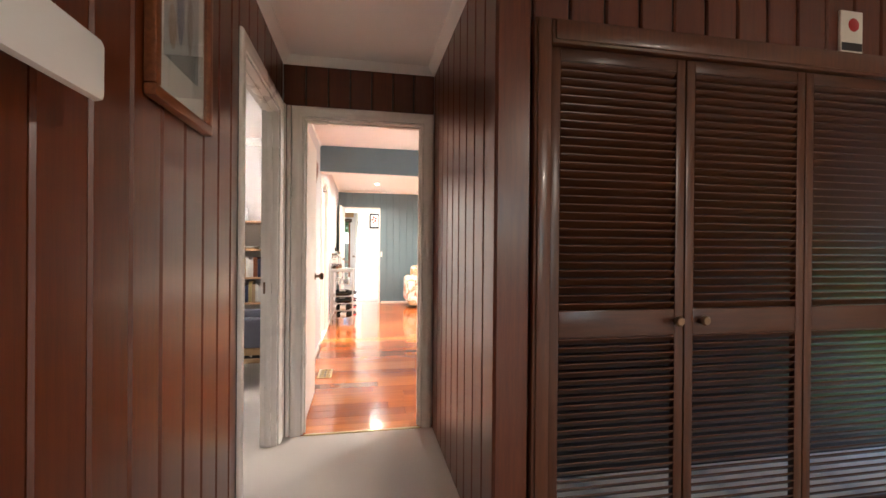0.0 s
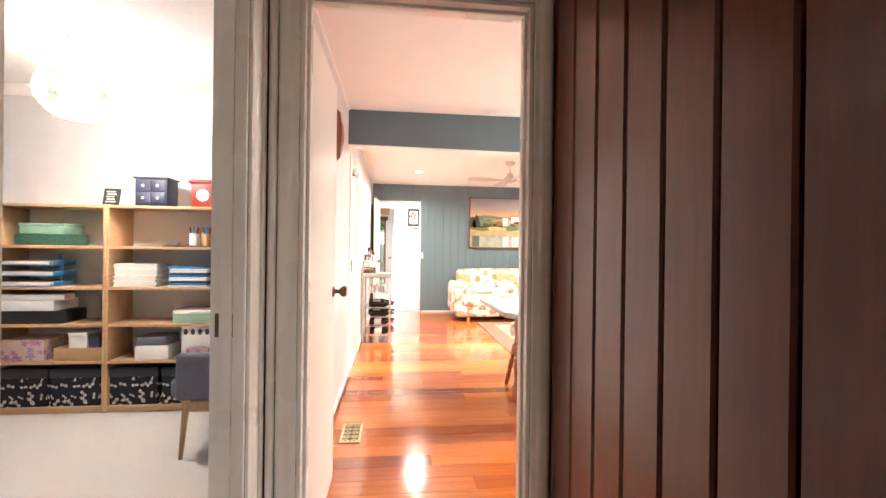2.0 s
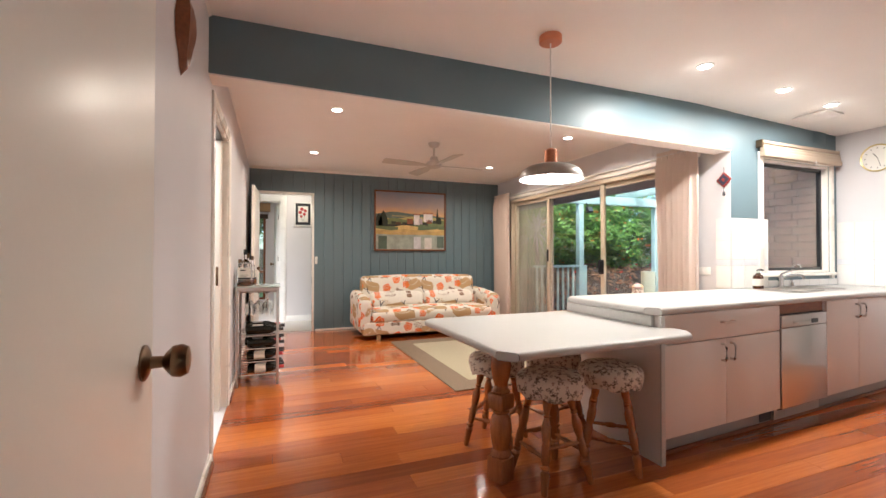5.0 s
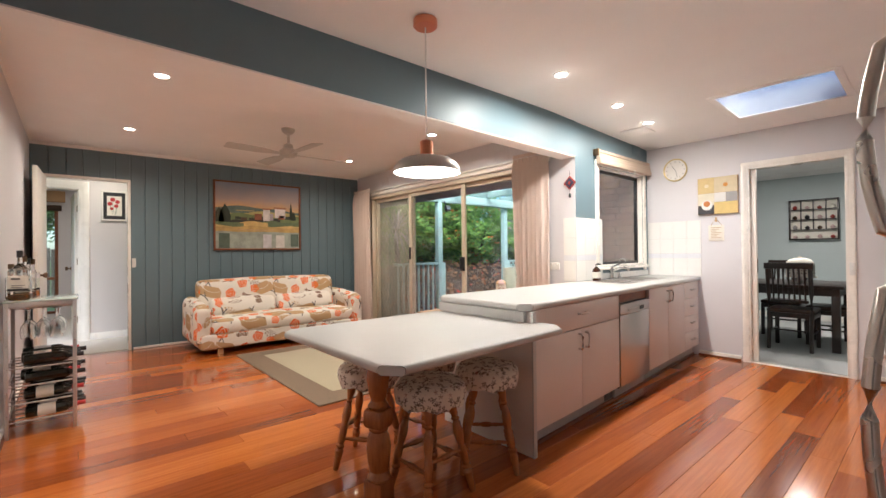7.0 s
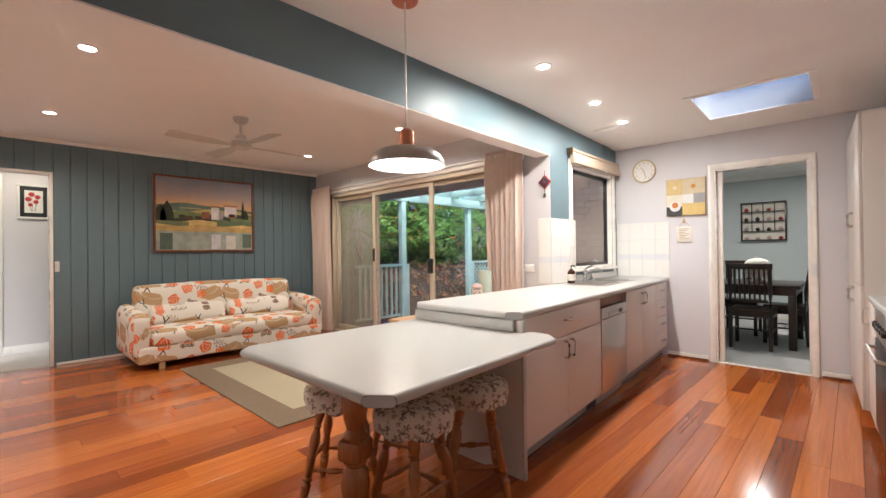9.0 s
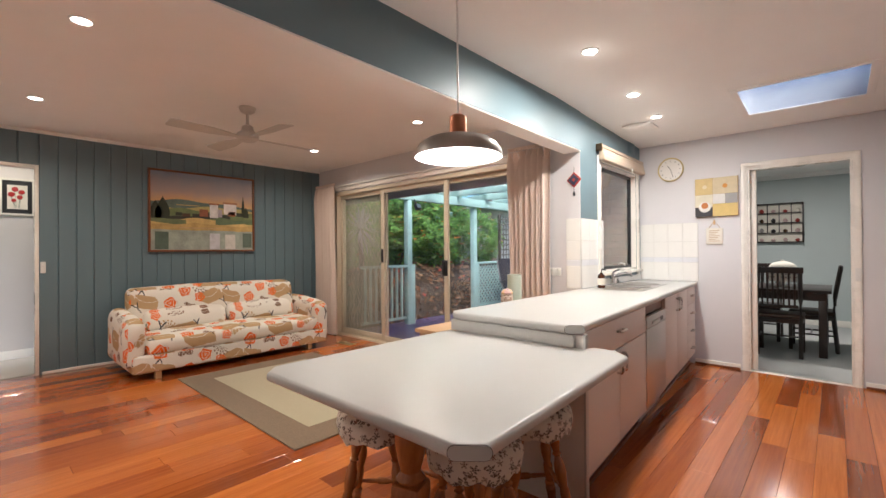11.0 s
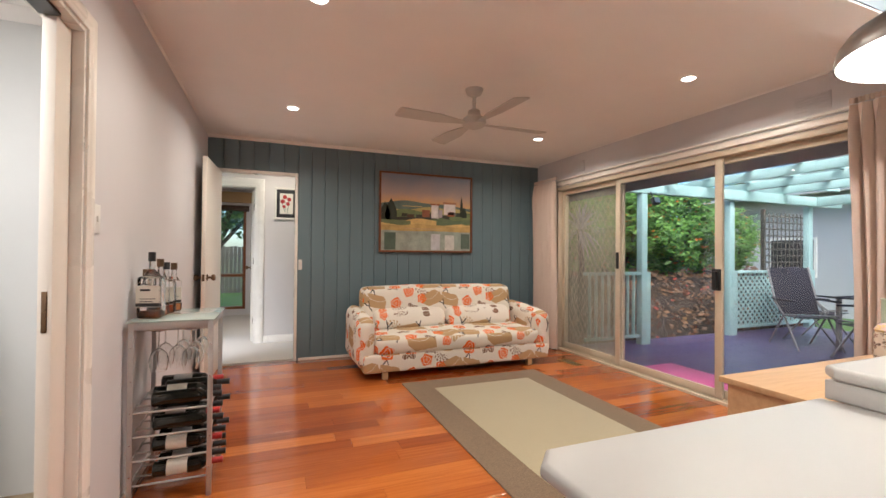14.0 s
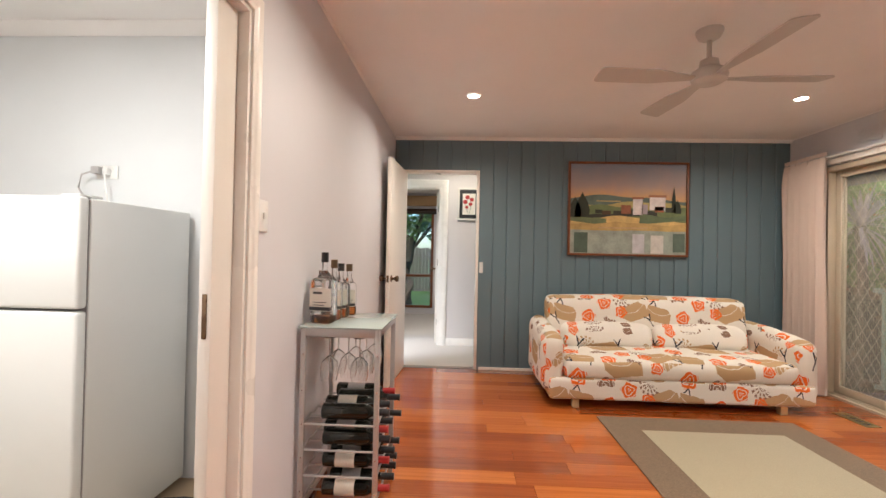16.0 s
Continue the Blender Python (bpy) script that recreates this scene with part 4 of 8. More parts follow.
# sliding glass door of the lounge
sl = thing("window_2", pose(0, 0, 0), "three-panel cream aluminium sliding glass door", "sliding door", kind="structure")
X0 = LX
fr = bmesh.new()
box(fr, X0 - 0.004, X0 + 0.098, 6.30, 6.345, 0.0, 2.09, bev=0.003)
box(fr, X0 - 0.004, X0 + 0.098, 9.495, 9.54, 0.0, 2.09, bev=0.003)
box(fr, X0 - 0.004, X0 + 0.098, 6.345, 9.495, 2.045, 2.09, bev=0.003)
part("outer_frame", fr, M["alu"], sl)
tr = bmesh.new()
box(tr, X0 - 0.012, X0 + 0.098, 6.345, 9.495, -0.02, 0.022, bev=0.003)
for dx in (0.01, 0.045, 0.08):
    box(tr, X0 + dx, X0 + dx + 0.006, 6.345, 9.495, 0.022, 0.032)
part("track", tr, M["alu"], sl)


def slider(y0, y1, dx, handle=None, stile=0.05):
    pn = bmesh.new()
    for a in ((y0, y0 + stile, 0.033, 2.043), (y1 - stile, y1, 0.033, 2.043), (y0 + stile, y1 - stile, 1.99, 2.043), (y0 + stile, y1 - stile, 0.033, 0.10)):
        box(pn, X0 + dx, X0 + dx + 0.028, a[0], a[1], a[2], a[3], bev=0.003)
    ob = part("panel_frame", pn, M["alu"], sl)
    g = part("pane", B(X0 + dx + 0.012, X0 + dx + 0.016, y0 + stile, y1 - stile, 0.10, 1.99), M["glass"], ob)
    g.visible_shadow = False
    return ob


slider(8.44, 9.49, 0.064)
mid = slider(7.32, 8.52, 0.030, stile=0.065)
slider(6.35, 7.40, 0.064)
hb = bmesh.new()
box(hb, X0 + 0.004, X0 + 0.0295, 7.325, 7.395, 0.93, 1.11, bev=0.006)
box(hb, X0 - 0.035, X0 + 0.0035, 7.335, 7.362, 0.95, 1.09, bev=0.006)
part("latch_handle", hb, M["black"], mid, "black latch handle")
hb = bmesh.new()
box(hb, X0 + 0.012, X0 + 0.0295, 8.468, 8.50, 1.07, 1.25, bev=0.005)
part("pull_handle", hb, M["black"], mid, "small dark pull handle")
# security screen behind the fixed panel: a frame with a diamond grille and fine mesh
sc = thing("security_screen", pose(0, 0, 0), "cream diamond-grille security screen behind the fixed pane", "security screen")
fr = bmesh.new()
for a in ((8.47, 8.51, 0.035, 2.04), (9.44, 9.48, 0.035, 2.04), (8.51, 9.44, 2.0, 2.04), (8.51, 9.44, 0.035, 0.085)):
    box(fr, X0 + 0.102, X0 + 0.122, a[0], a[1], a[2], a[3], bev=0.003)
part("frame", fr, M["alu"], sc)
gr = bmesh.new()
w, hh, n = 0.93, 1.915, 11
step = w / n
for i in range(-24, n + 1):
    for s in (1, -1):
        # a bar z = zb + s*(y) clipped to the frame, steeper than square
        pts = []
        k = 1.6
        for yy in (0, w):
            pts.append((yy, (i * step + (yy if s > 0 else w - yy)) * k))
        (ya, za), (yb, zb) = pts
        lo, hi = 0.0, 1.0
        dz = zb - za
        for lim, sign in ((0, 1), (hh, -1)):
            if abs(dz) > 1e-9:
                t = (lim - za) / dz
                if (dz > 0) == (sign > 0):
                    lo = max(lo, t)
                else:
                    hi = min(hi, t)
        if hi - lo > 0.02:
            p0 = (X0 + 0.112 + 0.002 * s, 8.51 + ya + (yb - ya) * lo, 0.085 + za + dz * lo)
            p1 = (X0 + 0.112 + 0.002 * s, 8.51 + ya + (yb - ya) * hi, 0.085 + za + dz * hi)
            rod(gr, p0, p1, 0.0016, 5)
part("diamond_grille", gr, M["alu"], sc)
ms = bmesh.new()
for i in range(150):
    y = 8.51 + 0.93 * (i + 0.5) / 150
    box(ms, X0 + 0.1180, X0 + 0.1188, y - 0.0014, y + 0.0014, 0.085, 2.0)
part("fly_mesh", ms, M["flymesh"], sc)["kind"] = "stuff"

# pelmet ledge over the sliding door and its curtains
rl = thing("curtain_track", pose(0, 0, 0), "cream timber ledge carrying the curtain track", "curtain rail")
part("ledge", B(LX - 0.035, LX - 0.0008, 6.0, NY - 0.02, 2.10, 2.15, bev=0.008), M["trim"], rl)
part("track", B(LX - 0.070, LX - 0.036, 6.0, NY - 0.03, 2.155, 2.175, bev=0.004), M["white"], rl)


def curtain(y0, y1, folds, seedv, ztop=2.185):
    cu = thing("curtain", pose(LX - 0.06, (y0 + y1) / 2, 0.012), "blush beige gathered curtain drawn to the side", "curtain", "curtains at the sliding door")
    n, rows = folds * 10, 22
    bm = bmesh.new()
    ly = y1 - y0
    grid = []
    for j in range(rows + 1):
        h = j / rows
        z = h * (ztop - 0.012)
        tight = 1.0 - 0.10 * math.sin(math.pi * min(1, h * 1.02))
        row = []
        for i in range(n + 1):
            s = i / n
            ph = 2 * math.pi * folds * s + 1.5 * noise.noise(Vector((s * 5 + seedv, h * 1.5, 0)))
            amp = (0.050 if h < 0.93 else 0.050 - 0.036 * (h - 0.93) / 0.07) * (0.85 + 0.5 * noise.noise(Vector((s * 9, seedv, h))))
            row.append(bm.verts.new((-0.045 + amp * math.sin(ph) + 0.012 * (1 - h), (s - 0.5) * ly * tight + 0.006 * math.sin(ph * 2), z)))
        back = [bm.verts.new((v.co.x + 0.004, v.co.y, v.co.z)) for v in reversed(row)]
        row += back + [row[0]]
        grid.append(row)
    for a, b in zip(grid, grid[1:]):
        for i in range(2 * n + 2):
            bm.faces.new((a[i], a[i + 1], b[i + 1], b[i]))
    part("drape", bm, M["curtain"], cu, smooth=80)
    hb = bmesh.new()
    m, top, low = folds * 26, [], []
    for rowz, rows_out in ((ztop - 0.004, low), (ztop + 0.030, top)):
        for i in range(m + 1):
            f = i / m
            w = 0.010 * math.sin(2 * math.pi * folds * 2.6 * f + 1.3 * noise.noise(Vector((f * 11, seedv, 1)))) + 0.006 * noise.noise(Vector((f * 40, seedv, 2)))
            rows_out.append((-0.046 + w, (f - 0.5) * ly * 1.02, rowz + 0.006 * noise.noise(Vector((f * 30, seedv, 5)))))
    fa = [[hb.verts.new(p) for p in r] for r in (low, top)]
    ba = [[hb.verts.new((p[0] + 0.005, p[1], p[2])) for p in r] for r in (low, top)]
    for i in range(m):
        hb.faces.new((fa[0][i], fa[0][i + 1], fa[1][i + 1], fa[1][i]))
        hb.faces.new((ba[0][i + 1], ba[0][i], ba[1][i], ba[1][i + 1]))
        hb.faces.new((fa[1][i], fa[1][i + 1], ba[1][i + 1], ba[1][i]))
    part("heading_frill", hb, M["curtain"], cu, "gathered frill along the heading", smooth=80)
    return cu


curtain(5.95, 6.41, 7, 1.0, 2.165)
curtain(9.40, 9.89, 7, 6.0, 2.165)

# bedroom window
bw = thing("window_3", pose(0, 0, 0), "tall bedroom window with a dark blind rolled up", "window", kind="structure")
fr = bmesh.new()
for a in ((-1.75, -1.70, 0.12, 2.1), (-0.13, -0.08, 0.12, 2.1), (-1.70, -0.13, 2.05, 2.1), (-1.70, -0.13, 0.12, 0.17), (-1.70, -0.13, 0.74, 0.79)):
    box(fr, a[0], a[1], 13.99, 14.08, a[2], a[3], bev=0.004)
part("window_frame", fr, M["frame"], bw)
for a in ((0.17, 0.74), (0.79, 2.05)):
    g = part("pane", B(-1.70, -0.13, 14.04, 14.044, a[0], a[1]), M["glass"], bw)
    g.visible_shadow = False
part("blind_roll", R((-1.8, 13.95, 2.05), (-0.03, 13.95, 2.05), 0.055, 14), M["seatbrown"], bw, "dark rolled blind")
part("pelmet", B(-1.85, 0.02, 13.90, 13.985, 2.16, 2.36, bev=0.004), M["card"], bw, "tan fabric pelmet")

# lobby window behind the walk
lw = thing("window_4", pose(0, 0, 0), "plain white-framed lobby window", "window", kind="structure")
fr = bmesh.new()
for a in ((1.7, 1.76, 1.0, 2.1), (2.64, 2.7, 1.0, 2.1), (1.76, 2.64, 2.04, 2.1), (1.76, 2.64, 1.0, 1.06)):
    box(fr, a[0], a[1], -2.69, -2.61, a[2], a[3], bev=0.003)
part("window_frame", fr, M["trim"], lw)

# skylight
sk = thing("skylight", pose(0, 0, 0), "rectangular ceiling skylight with a flat diffuser", "skylight", kind="structure")
fr = bmesh.new()
a0, a1, b0, b1 = SK
for a in ((a0 - 0.05, a0, b0 - 0.05, b1 + 0.05), (a1, a1 + 0.05, b0 - 0.05, b1 + 0.05), (a0, a1, b0 - 0.05, b0), (a0, a1, b1, b1 + 0.05)):
    box(fr, a[0] + 0.0005, a[1] - 0.0005, a[2] + 0.0005, a[3] - 0.0005, CEIL - 0.006, CEIL - 0.0008, bev=0.002)
slope = pose(a0, 0, cz(a0), 0, math.degrees(math.atan(0.037)), 0) @ pose(-a0, 0, -CEIL)
part("frame", fr, M["ceiling"], sk, at=slope)
sh = bmesh.new()
for a in ((a0 - 0.02, a0, b0, b1), (a1, a1 + 0.02, b0, b1), (a0, a1, b0 - 0.02, b0), (a0, a1, b1, b1 + 0.02)):
    box(sh, *a, CEIL + 0.051, CEIL + 0.25)
part("shaft", sh, M["ceiling"], sk, at=slope)
# The acrylic's blue tint stands in for the colour of the sky light.
g = part("diffuser", B(a0 + 0.001, a1 - 0.001, b0 + 0.001, b1 - 0.001, CEIL + 0.001, CEIL + 0.005), glassy("acrylic_with_sky_tint", (0.80, 0.88, 1.0), 0.25), sk, "ribbed blue-lit diffuser", at=slope)
g.visible_shadow = False

# ---------------------------------------------------------------- ceiling fittings


def downlight(x, y, z):
    d = thing("downlight", pose(x, y, z), "round recessed ceiling downlight, lit", "downlight", "recessed ceiling downlights")
    part("ring", L([(0.042, -0.0008), (0.056, -0.0008), (0.056, -0.006), (0.046, -0.009), (0.042, -0.004), (0.042, -0.0008)], 24, cap=False), M["white"], d)
    part("lamp_face", L([(0.041, -0.0012), (0.041, -0.004)], 24), M["bulb"], d, "glowing white lamp face")
    return d


for x, y in LOUNGE_SPOTS + KITCHEN_SPOTS:
    downlight(x, y, cz(x) if (x, y) in KITCHEN_SPOTS else CEIL)

cv = thing("ceiling_vent", pose(4.60, 5.44, cz(4.60)), "square white ceiling vent cover", "vent")
part("cover", B(-0.13, 0.13, -0.13, 0.13, -0.016, -0.001, bev=0.005), M["ceiling"], cv)
part("inner_panel", B(-0.105, 0.105, -0.105, 0.105, -0.022, -0.0165, bev=0.003), M["ceiling"], cv)

fan = thing("ceiling_fan", pose(1.812, 7.765, CEIL), "white four-blade ceiling fan at rest", "ceiling fan")
part("canopy", L([(0.001, -0.055), (0.03, -0.055), (0.055, -0.04), (0.068, -0.012), (0.068, -0.001)][::-1], 24), M["fan"], fan)
part("down_rod", L([(0.013, -0.17), (0.013, -0.056)][::-1], 12), M["fan"], fan)
part("motor", L([(0.02, -0.15), (0.045, -0.165), (0.05, -0.20), (0.085, -0.225), (0.092, -0.25), (0.085, -0.275), (0.06, -0.29), (0.02, -0.295)], 28), M["fan"], fan)
for k, ang in enumerate((-91, -5, 91, 180)):
    bl = bmesh.new()
    pts = [(0.08, -0.02), (0.16, -0.032), (0.30, -0.062), (0.60, -0.066), (0.615, -0.05), (0.615, 0.05), (0.60, 0.066), (0.30, 0.062), (0.16, 0.032), (0.08, 0.02)]
    slab(bl, pts, -0.004, 0.004, 0.002, 1)
    bmesh.ops.transform(bl, matrix=pose(0, 0, -0.262, 0, 0, ang + 5) @ pose(0, 0, 0, 10, 0, 0), verts=bl.verts[:])
    part("blade", bl, M["fan"], fan)

pend = thing("pendant_lamp", pose(PEND[0], PEND[1], CEIL), "pewter dome pendant lamp with copper cap, lit", "pendant lamp")
part("ceiling_rose", L([(0.062, -0.001), (0.066, -0.006), (0.066, -0.04), (0.060, -0.046), (0.001, -0.046)], 28), M["copper"], pend, "copper ceiling rose")
part("cord", R((0, 0, -0.046), (0, 0, -0.662), 0.004), M["white"], pend, "pale twisted cord")
ZR = 1.612 - CEIL
part("cap", L([(0.001, ZR + 0.180), (0.022, ZR + 0.180), (0.036, ZR + 0.170), (0.036, ZR + 0.098), (0.030, ZR + 0.094)][::-1], 24), M["copper"], pend, "copper lamp holder")
pr = [(0.185, 0.0), (0.186, 0.006), (0.180, 0.030), (0.165, 0.052), (0.135, 0.072), (0.09, 0.086), (0.045, 0.094), (0.030, 0.0955)]
part("shade", L([(r, ZR + h) for r, h in pr], 48, cap=False), M["shade"], pend)
part("lining", L([(max(0.001, r - 0.003), ZR + h - 0.002 if h > 0.003 else ZR + h + 0.0005) for r, h in pr], 48, cap=False), M["shade_in"], pend, "white enamel lining")
part("bulb", L([(0.004, ZR + 0.008), (0.022, ZR + 0.012), (0.028, ZR + 0.020), (0.022, ZR + 0.029), (0.008, ZR + 0.032)], 20), M["bulb"], pend, "glowing round bulb")
part("socket", L([(0.017, ZR + 0.066), (0.017, ZR + 0.094)], 16), M["white"], pend)

# Unseen fittings, added to go with the room lamps.
for nm, at, lb in (("lobby_ceiling_light", (2.2, -0.6, HC), "round white lobby ceiling light, added out of view"), ("laundry_ceiling_light", (-1.1, 6.2, 2.42), "round white laundry ceiling light, added out of view"),
                   ("passage_ceiling_light", (0.5, 10.55, 2.42), "round white passage ceiling light, added out of view"), ("bedroom_ceiling_light", (0.6, 12.2, 2.42), "round white bedroom ceiling light, added out of view"),
                   ("dining_ceiling_light", (7.3, 4.6, 2.42), "round white dining room ceiling light")):
    cl = thing(nm, pose(*at), lb, "ceiling light")
    part("base", L([(0.16, -0.001), (0.165, -0.02), (0.15, -0.035), (0.02, -0.038)], 28), M["white"], cl)

# ---------------------------------------------------------------- kitchen bench
BA = 4.0
BENCH = pose(2.125, 4.945, 0, 0, 0, BA)


def handle(parent, x, z, upright, ln=0.10, y=0.0):
    """A bowed bar handle standing off a front in the plane of local y."""
    pts = [(-ln / 2, 0), (-ln / 2, -0.022), (-ln / 2 + 0.012, -0.03), (ln / 2 - 0.012, -0.03), (ln / 2, -0.022), (ln / 2, 0)]
    bm = bmesh.new()
    tube(bm, [((x, y + d, z + a) if upright else (x + a, y + d, z)) for a, d in pts], 0.0078, 8)
    return part("handle", bm, M["nickel"], parent, "satin nickel bar handle")


def cabinet(name, m, w, h0, h1, d, fronts, label, mat="cabinet"):
    """fronts: (kind, x0, x1, z0, z1, handle x, handle z)."""
    c = thing(name, m, label, "cabinet", "kitchen cabinets")
    part("body", B(0.0, w, 0.0, d, h0, h1, bev=0.001), M[mat], c)
    for kind, a, b, z0, z1, hx, hz in fronts:
        f = part(kind, B(a + 0.0015, b - 0.0015, -0.019, -0.0008, z0 + 0.0015, z1 - 0.0015, bev=0.0018), M[mat], c)
        if hx is not None:
            handle(f, hx, hz, kind == "door", y=-0.019)
    return c


TOP = 0.83
cabinet("base_cabinet", BENCH, 1.195, 0.12, TOP, 0.54, [("drawer", 0.0, 1.195, 0.655, TOP - 0.004, 0.60, 0.755), ("door", 0.0, 0.60, 0.12, 0.652, 0.555, 0.57), ("door", 0.60, 1.195, 0.12, 0.652, 0.645, 0.57)],
        "mushroom grey cabinet with a wide drawer over two doors")
cabinet("base_cabinet", BENCH @ pose(1.815, 0, 0), 0.985, 0.12, TOP, 0.54, [("door", 0.0, 0.49, 0.12, TOP - 0.004, 0.445, 0.735), ("door", 0.49, 0.985, 0.12, TOP - 0.004, 0.54, 0.735)],
        "mushroom grey cabinet with two doors under the sink")
dz = (TOP - 0.124) / 4
cabinet("drawer_cabinet", BENCH @ pose(2.802, 0, 0), 0.48, 0.12, TOP, 0.54, [("drawer", 0, 0.48, 0.12 + dz * i, 0.12 + dz * (i + 1), 0.24, 0.12 + dz * (i + 0.55)) for i in range(4)],
        "mushroom grey cabinet with four drawers")
kk = thing("kickboard", BENCH, "grey kickboard under the kitchen cabinets", "kickboard")
part("board", B(0.012, 1.195, 0.045, 0.06, 0.001, 0.118), M["kick"], kk)
part("board", B(1.815, 3.28, 0.045, 0.06, 0.001, 0.118), M["kick"], kk)
part("timber_bead", B(0.012, 3.28, 0.028, 0.0445, 0.001, 0.024, bev=0.004), M["frame"], kk, "stained timber bead")
part("floor_register", B(1.06, 1.195, 0.0395, 0.0445, 0.03, 0.10), M["black"], kk, "black kickboard vent")

dw = thing("dishwasher", BENCH @ pose(1.205, 0, 0), "stainless steel dishwasher built under the bench", "dishwasher")
part("body", B(0.0, 0.60, 0.0, 0.54, 0.10, 0.755), M["black"], dw)
part("door", B(0.003, 0.597, -0.024, -0.001, 0.115, 0.665, bev=0.004), M["steel"], dw)
cp = part("control_panel", B(0.003, 0.597, -0.026, -0.001, 0.668, 0.752, bev=0.006), M["steel"], dw)
part("grip_recess", B(0.14, 0.46, -0.034, -0.0265, 0.690, 0.708, bev=0.003), M["steel"], cp)
part("display", B(0.36, 0.45, -0.0355, -0.0345, 0.684, 0.715), M["black"], cp, "black display window")
part("filler_rail", B(0.0, 0.60, 0.005, 0.03, 0.758, TOP - 0.002), M["frame"], dw, "stained timber filler rail")
part("toe_panel", B(0.003, 0.597, 0.03, 0.045, 0.004, 0.098), M["steel"], dw)

ep = thing("end_panel", pose(0, 0, 0), "pale laminate end panel closing the bench", "panel")
part("panel", slab(bmesh.new(), [(2.092, 4.90), (2.118, 4.902), (2.118, 5.66), (2.092, 5.66)], 0.001, TOP - 0.001, 0.002, 1), M["cabinet"], ep)
part("edge_strip", B(2.090, 2.120, 4.888, 4.8995, 0.001, TOP - 0.001, bev=0.002), M["laminate"], ep, "white edging strip")
part("back_panel", B(2.119, 3.84, 5.60, 5.62, 0.001, TOP - 0.001), M["cabinet"], ep)


def oval_cap(parent, p, q, zc, h):
    """A stadium-shaped end cap on a clipped corner that runs from p to q in plan, with a dark glue line round it."""
    a, b = Vector((*p, 0)), Vector((*q, 0))
    ln = (b - a).length
    m = Matrix.Translation(((a.x + b.x) / 2, (a.y + b.y) / 2, zc)) @ pose(0, 0, 0, 90, 0, math.degrees(math.atan2(b.y - a.y, b.x - a.x)))
    for name, r, z0, z1, mat, lab in (("glue_line", h / 2, -0.004, 0.0012, "seatbrown", "dark line round the end cap"), ("corner_cap", h / 2 - 0.0016, -0.003, 0.0026, "laminate", "grey oval end cap on the clipped corner")):
        half = ln / 2 - h / 2 + 0.008
        pts = []
        for side in (1, -1):
            pts += [(side * half + r * math.cos(t), r * math.sin(t)) for t in [math.pi * (i / 10 - 0.5) + (0 if side > 0 else math.pi) for i in range(11)]]
        bm = slab(bmesh.new(), pts, z0, z1)
        bmesh.ops.transform(bm, matrix=m, verts=bm.verts[:])
        part(name, bm, M[mat], parent, lab)


# bench top
bt = thing("worktop", pose(0, 0, 0), "white laminate worktop with rounded post-formed edge", "worktop")
fy = math.tan(radians(BA))
pts = [(2.055, 4.965), (2.105, 4.905), (KX - 0.001, 4.905 + fy * (KX - 2.105)), (KX - 0.001, KY - 0.002), (LX - 0.006, KY - 0.002), (LX - 0.006, 5.695), (2.10, 5.695), (2.055, 5.65)]
part("top", slab(bmesh.new(), pts, TOP, 0.872, 0.017, 5), M["laminate"], bt)
oval_cap(bt, (2.055, 4.965), (2.105, 4.905), 0.851, 0.042)
q = bmesh.new()
box(q, 2.066, 2.0915, 4.935, 5.68, 0.768, TOP - 0.001, bev=0.004)
part("fascia", q, M["laminate"], bt, "white fascia under the bench end")

# breakfast table joined to the bench
tb = thing("breakfast_table", pose(0, 0, 0), "white laminate breakfast table on a turned pine leg", "table")
part("tabletop", slab(bmesh.new(), [(0.965, 4.715), (1.025, 4.645), (2.095, 4.70), (2.165, 4.775), (2.165, 4.886), (2.077, 4.886), (2.077, 5.70), (1.02, 5.70), (0.965, 5.64)], 0.728, 0.766, 0.016, 5), M["laminate"], tb)
oval_cap(tb, (0.965, 4.715), (1.025, 4.645), 0.747, 0.038)
lg = bmesh.new()
prof = [(0.050, 0.125), (0.056, 0.135), (0.050, 0.15), (0.043, 0.165), (0.052, 0.21), (0.058, 0.27), (0.050, 0.325), (0.036, 0.345), (0.046, 0.355), (0.046, 0.365)]
lathe(lg, prof, 22)
box(lg, -0.052, 0.052, -0.052, 0.052, 0.001, 0.125, bev=0.008)
box(lg, -0.055, 0.055, -0.055, 0.055, 0.366, 0.455, bev=0.020)
lathe(lg, [(0.046, 0.456), (0.050, 0.466), (0.040, 0.478), (0.034, 0.490), (0.045, 0.53), (0.054, 0.59), (0.050, 0.65), (0.036, 0.668), (0.046, 0.676), (0.046, 0.6885)], 22)
box(lg, -0.06, 0.06, -0.06, 0.06, 0.690, 0.7275, bev=0.004)
part("turned_leg", lg, M["pine"], tb, "turned orange pine leg", at=pose(1.20, 5.10, 0, 0, 0, 20))


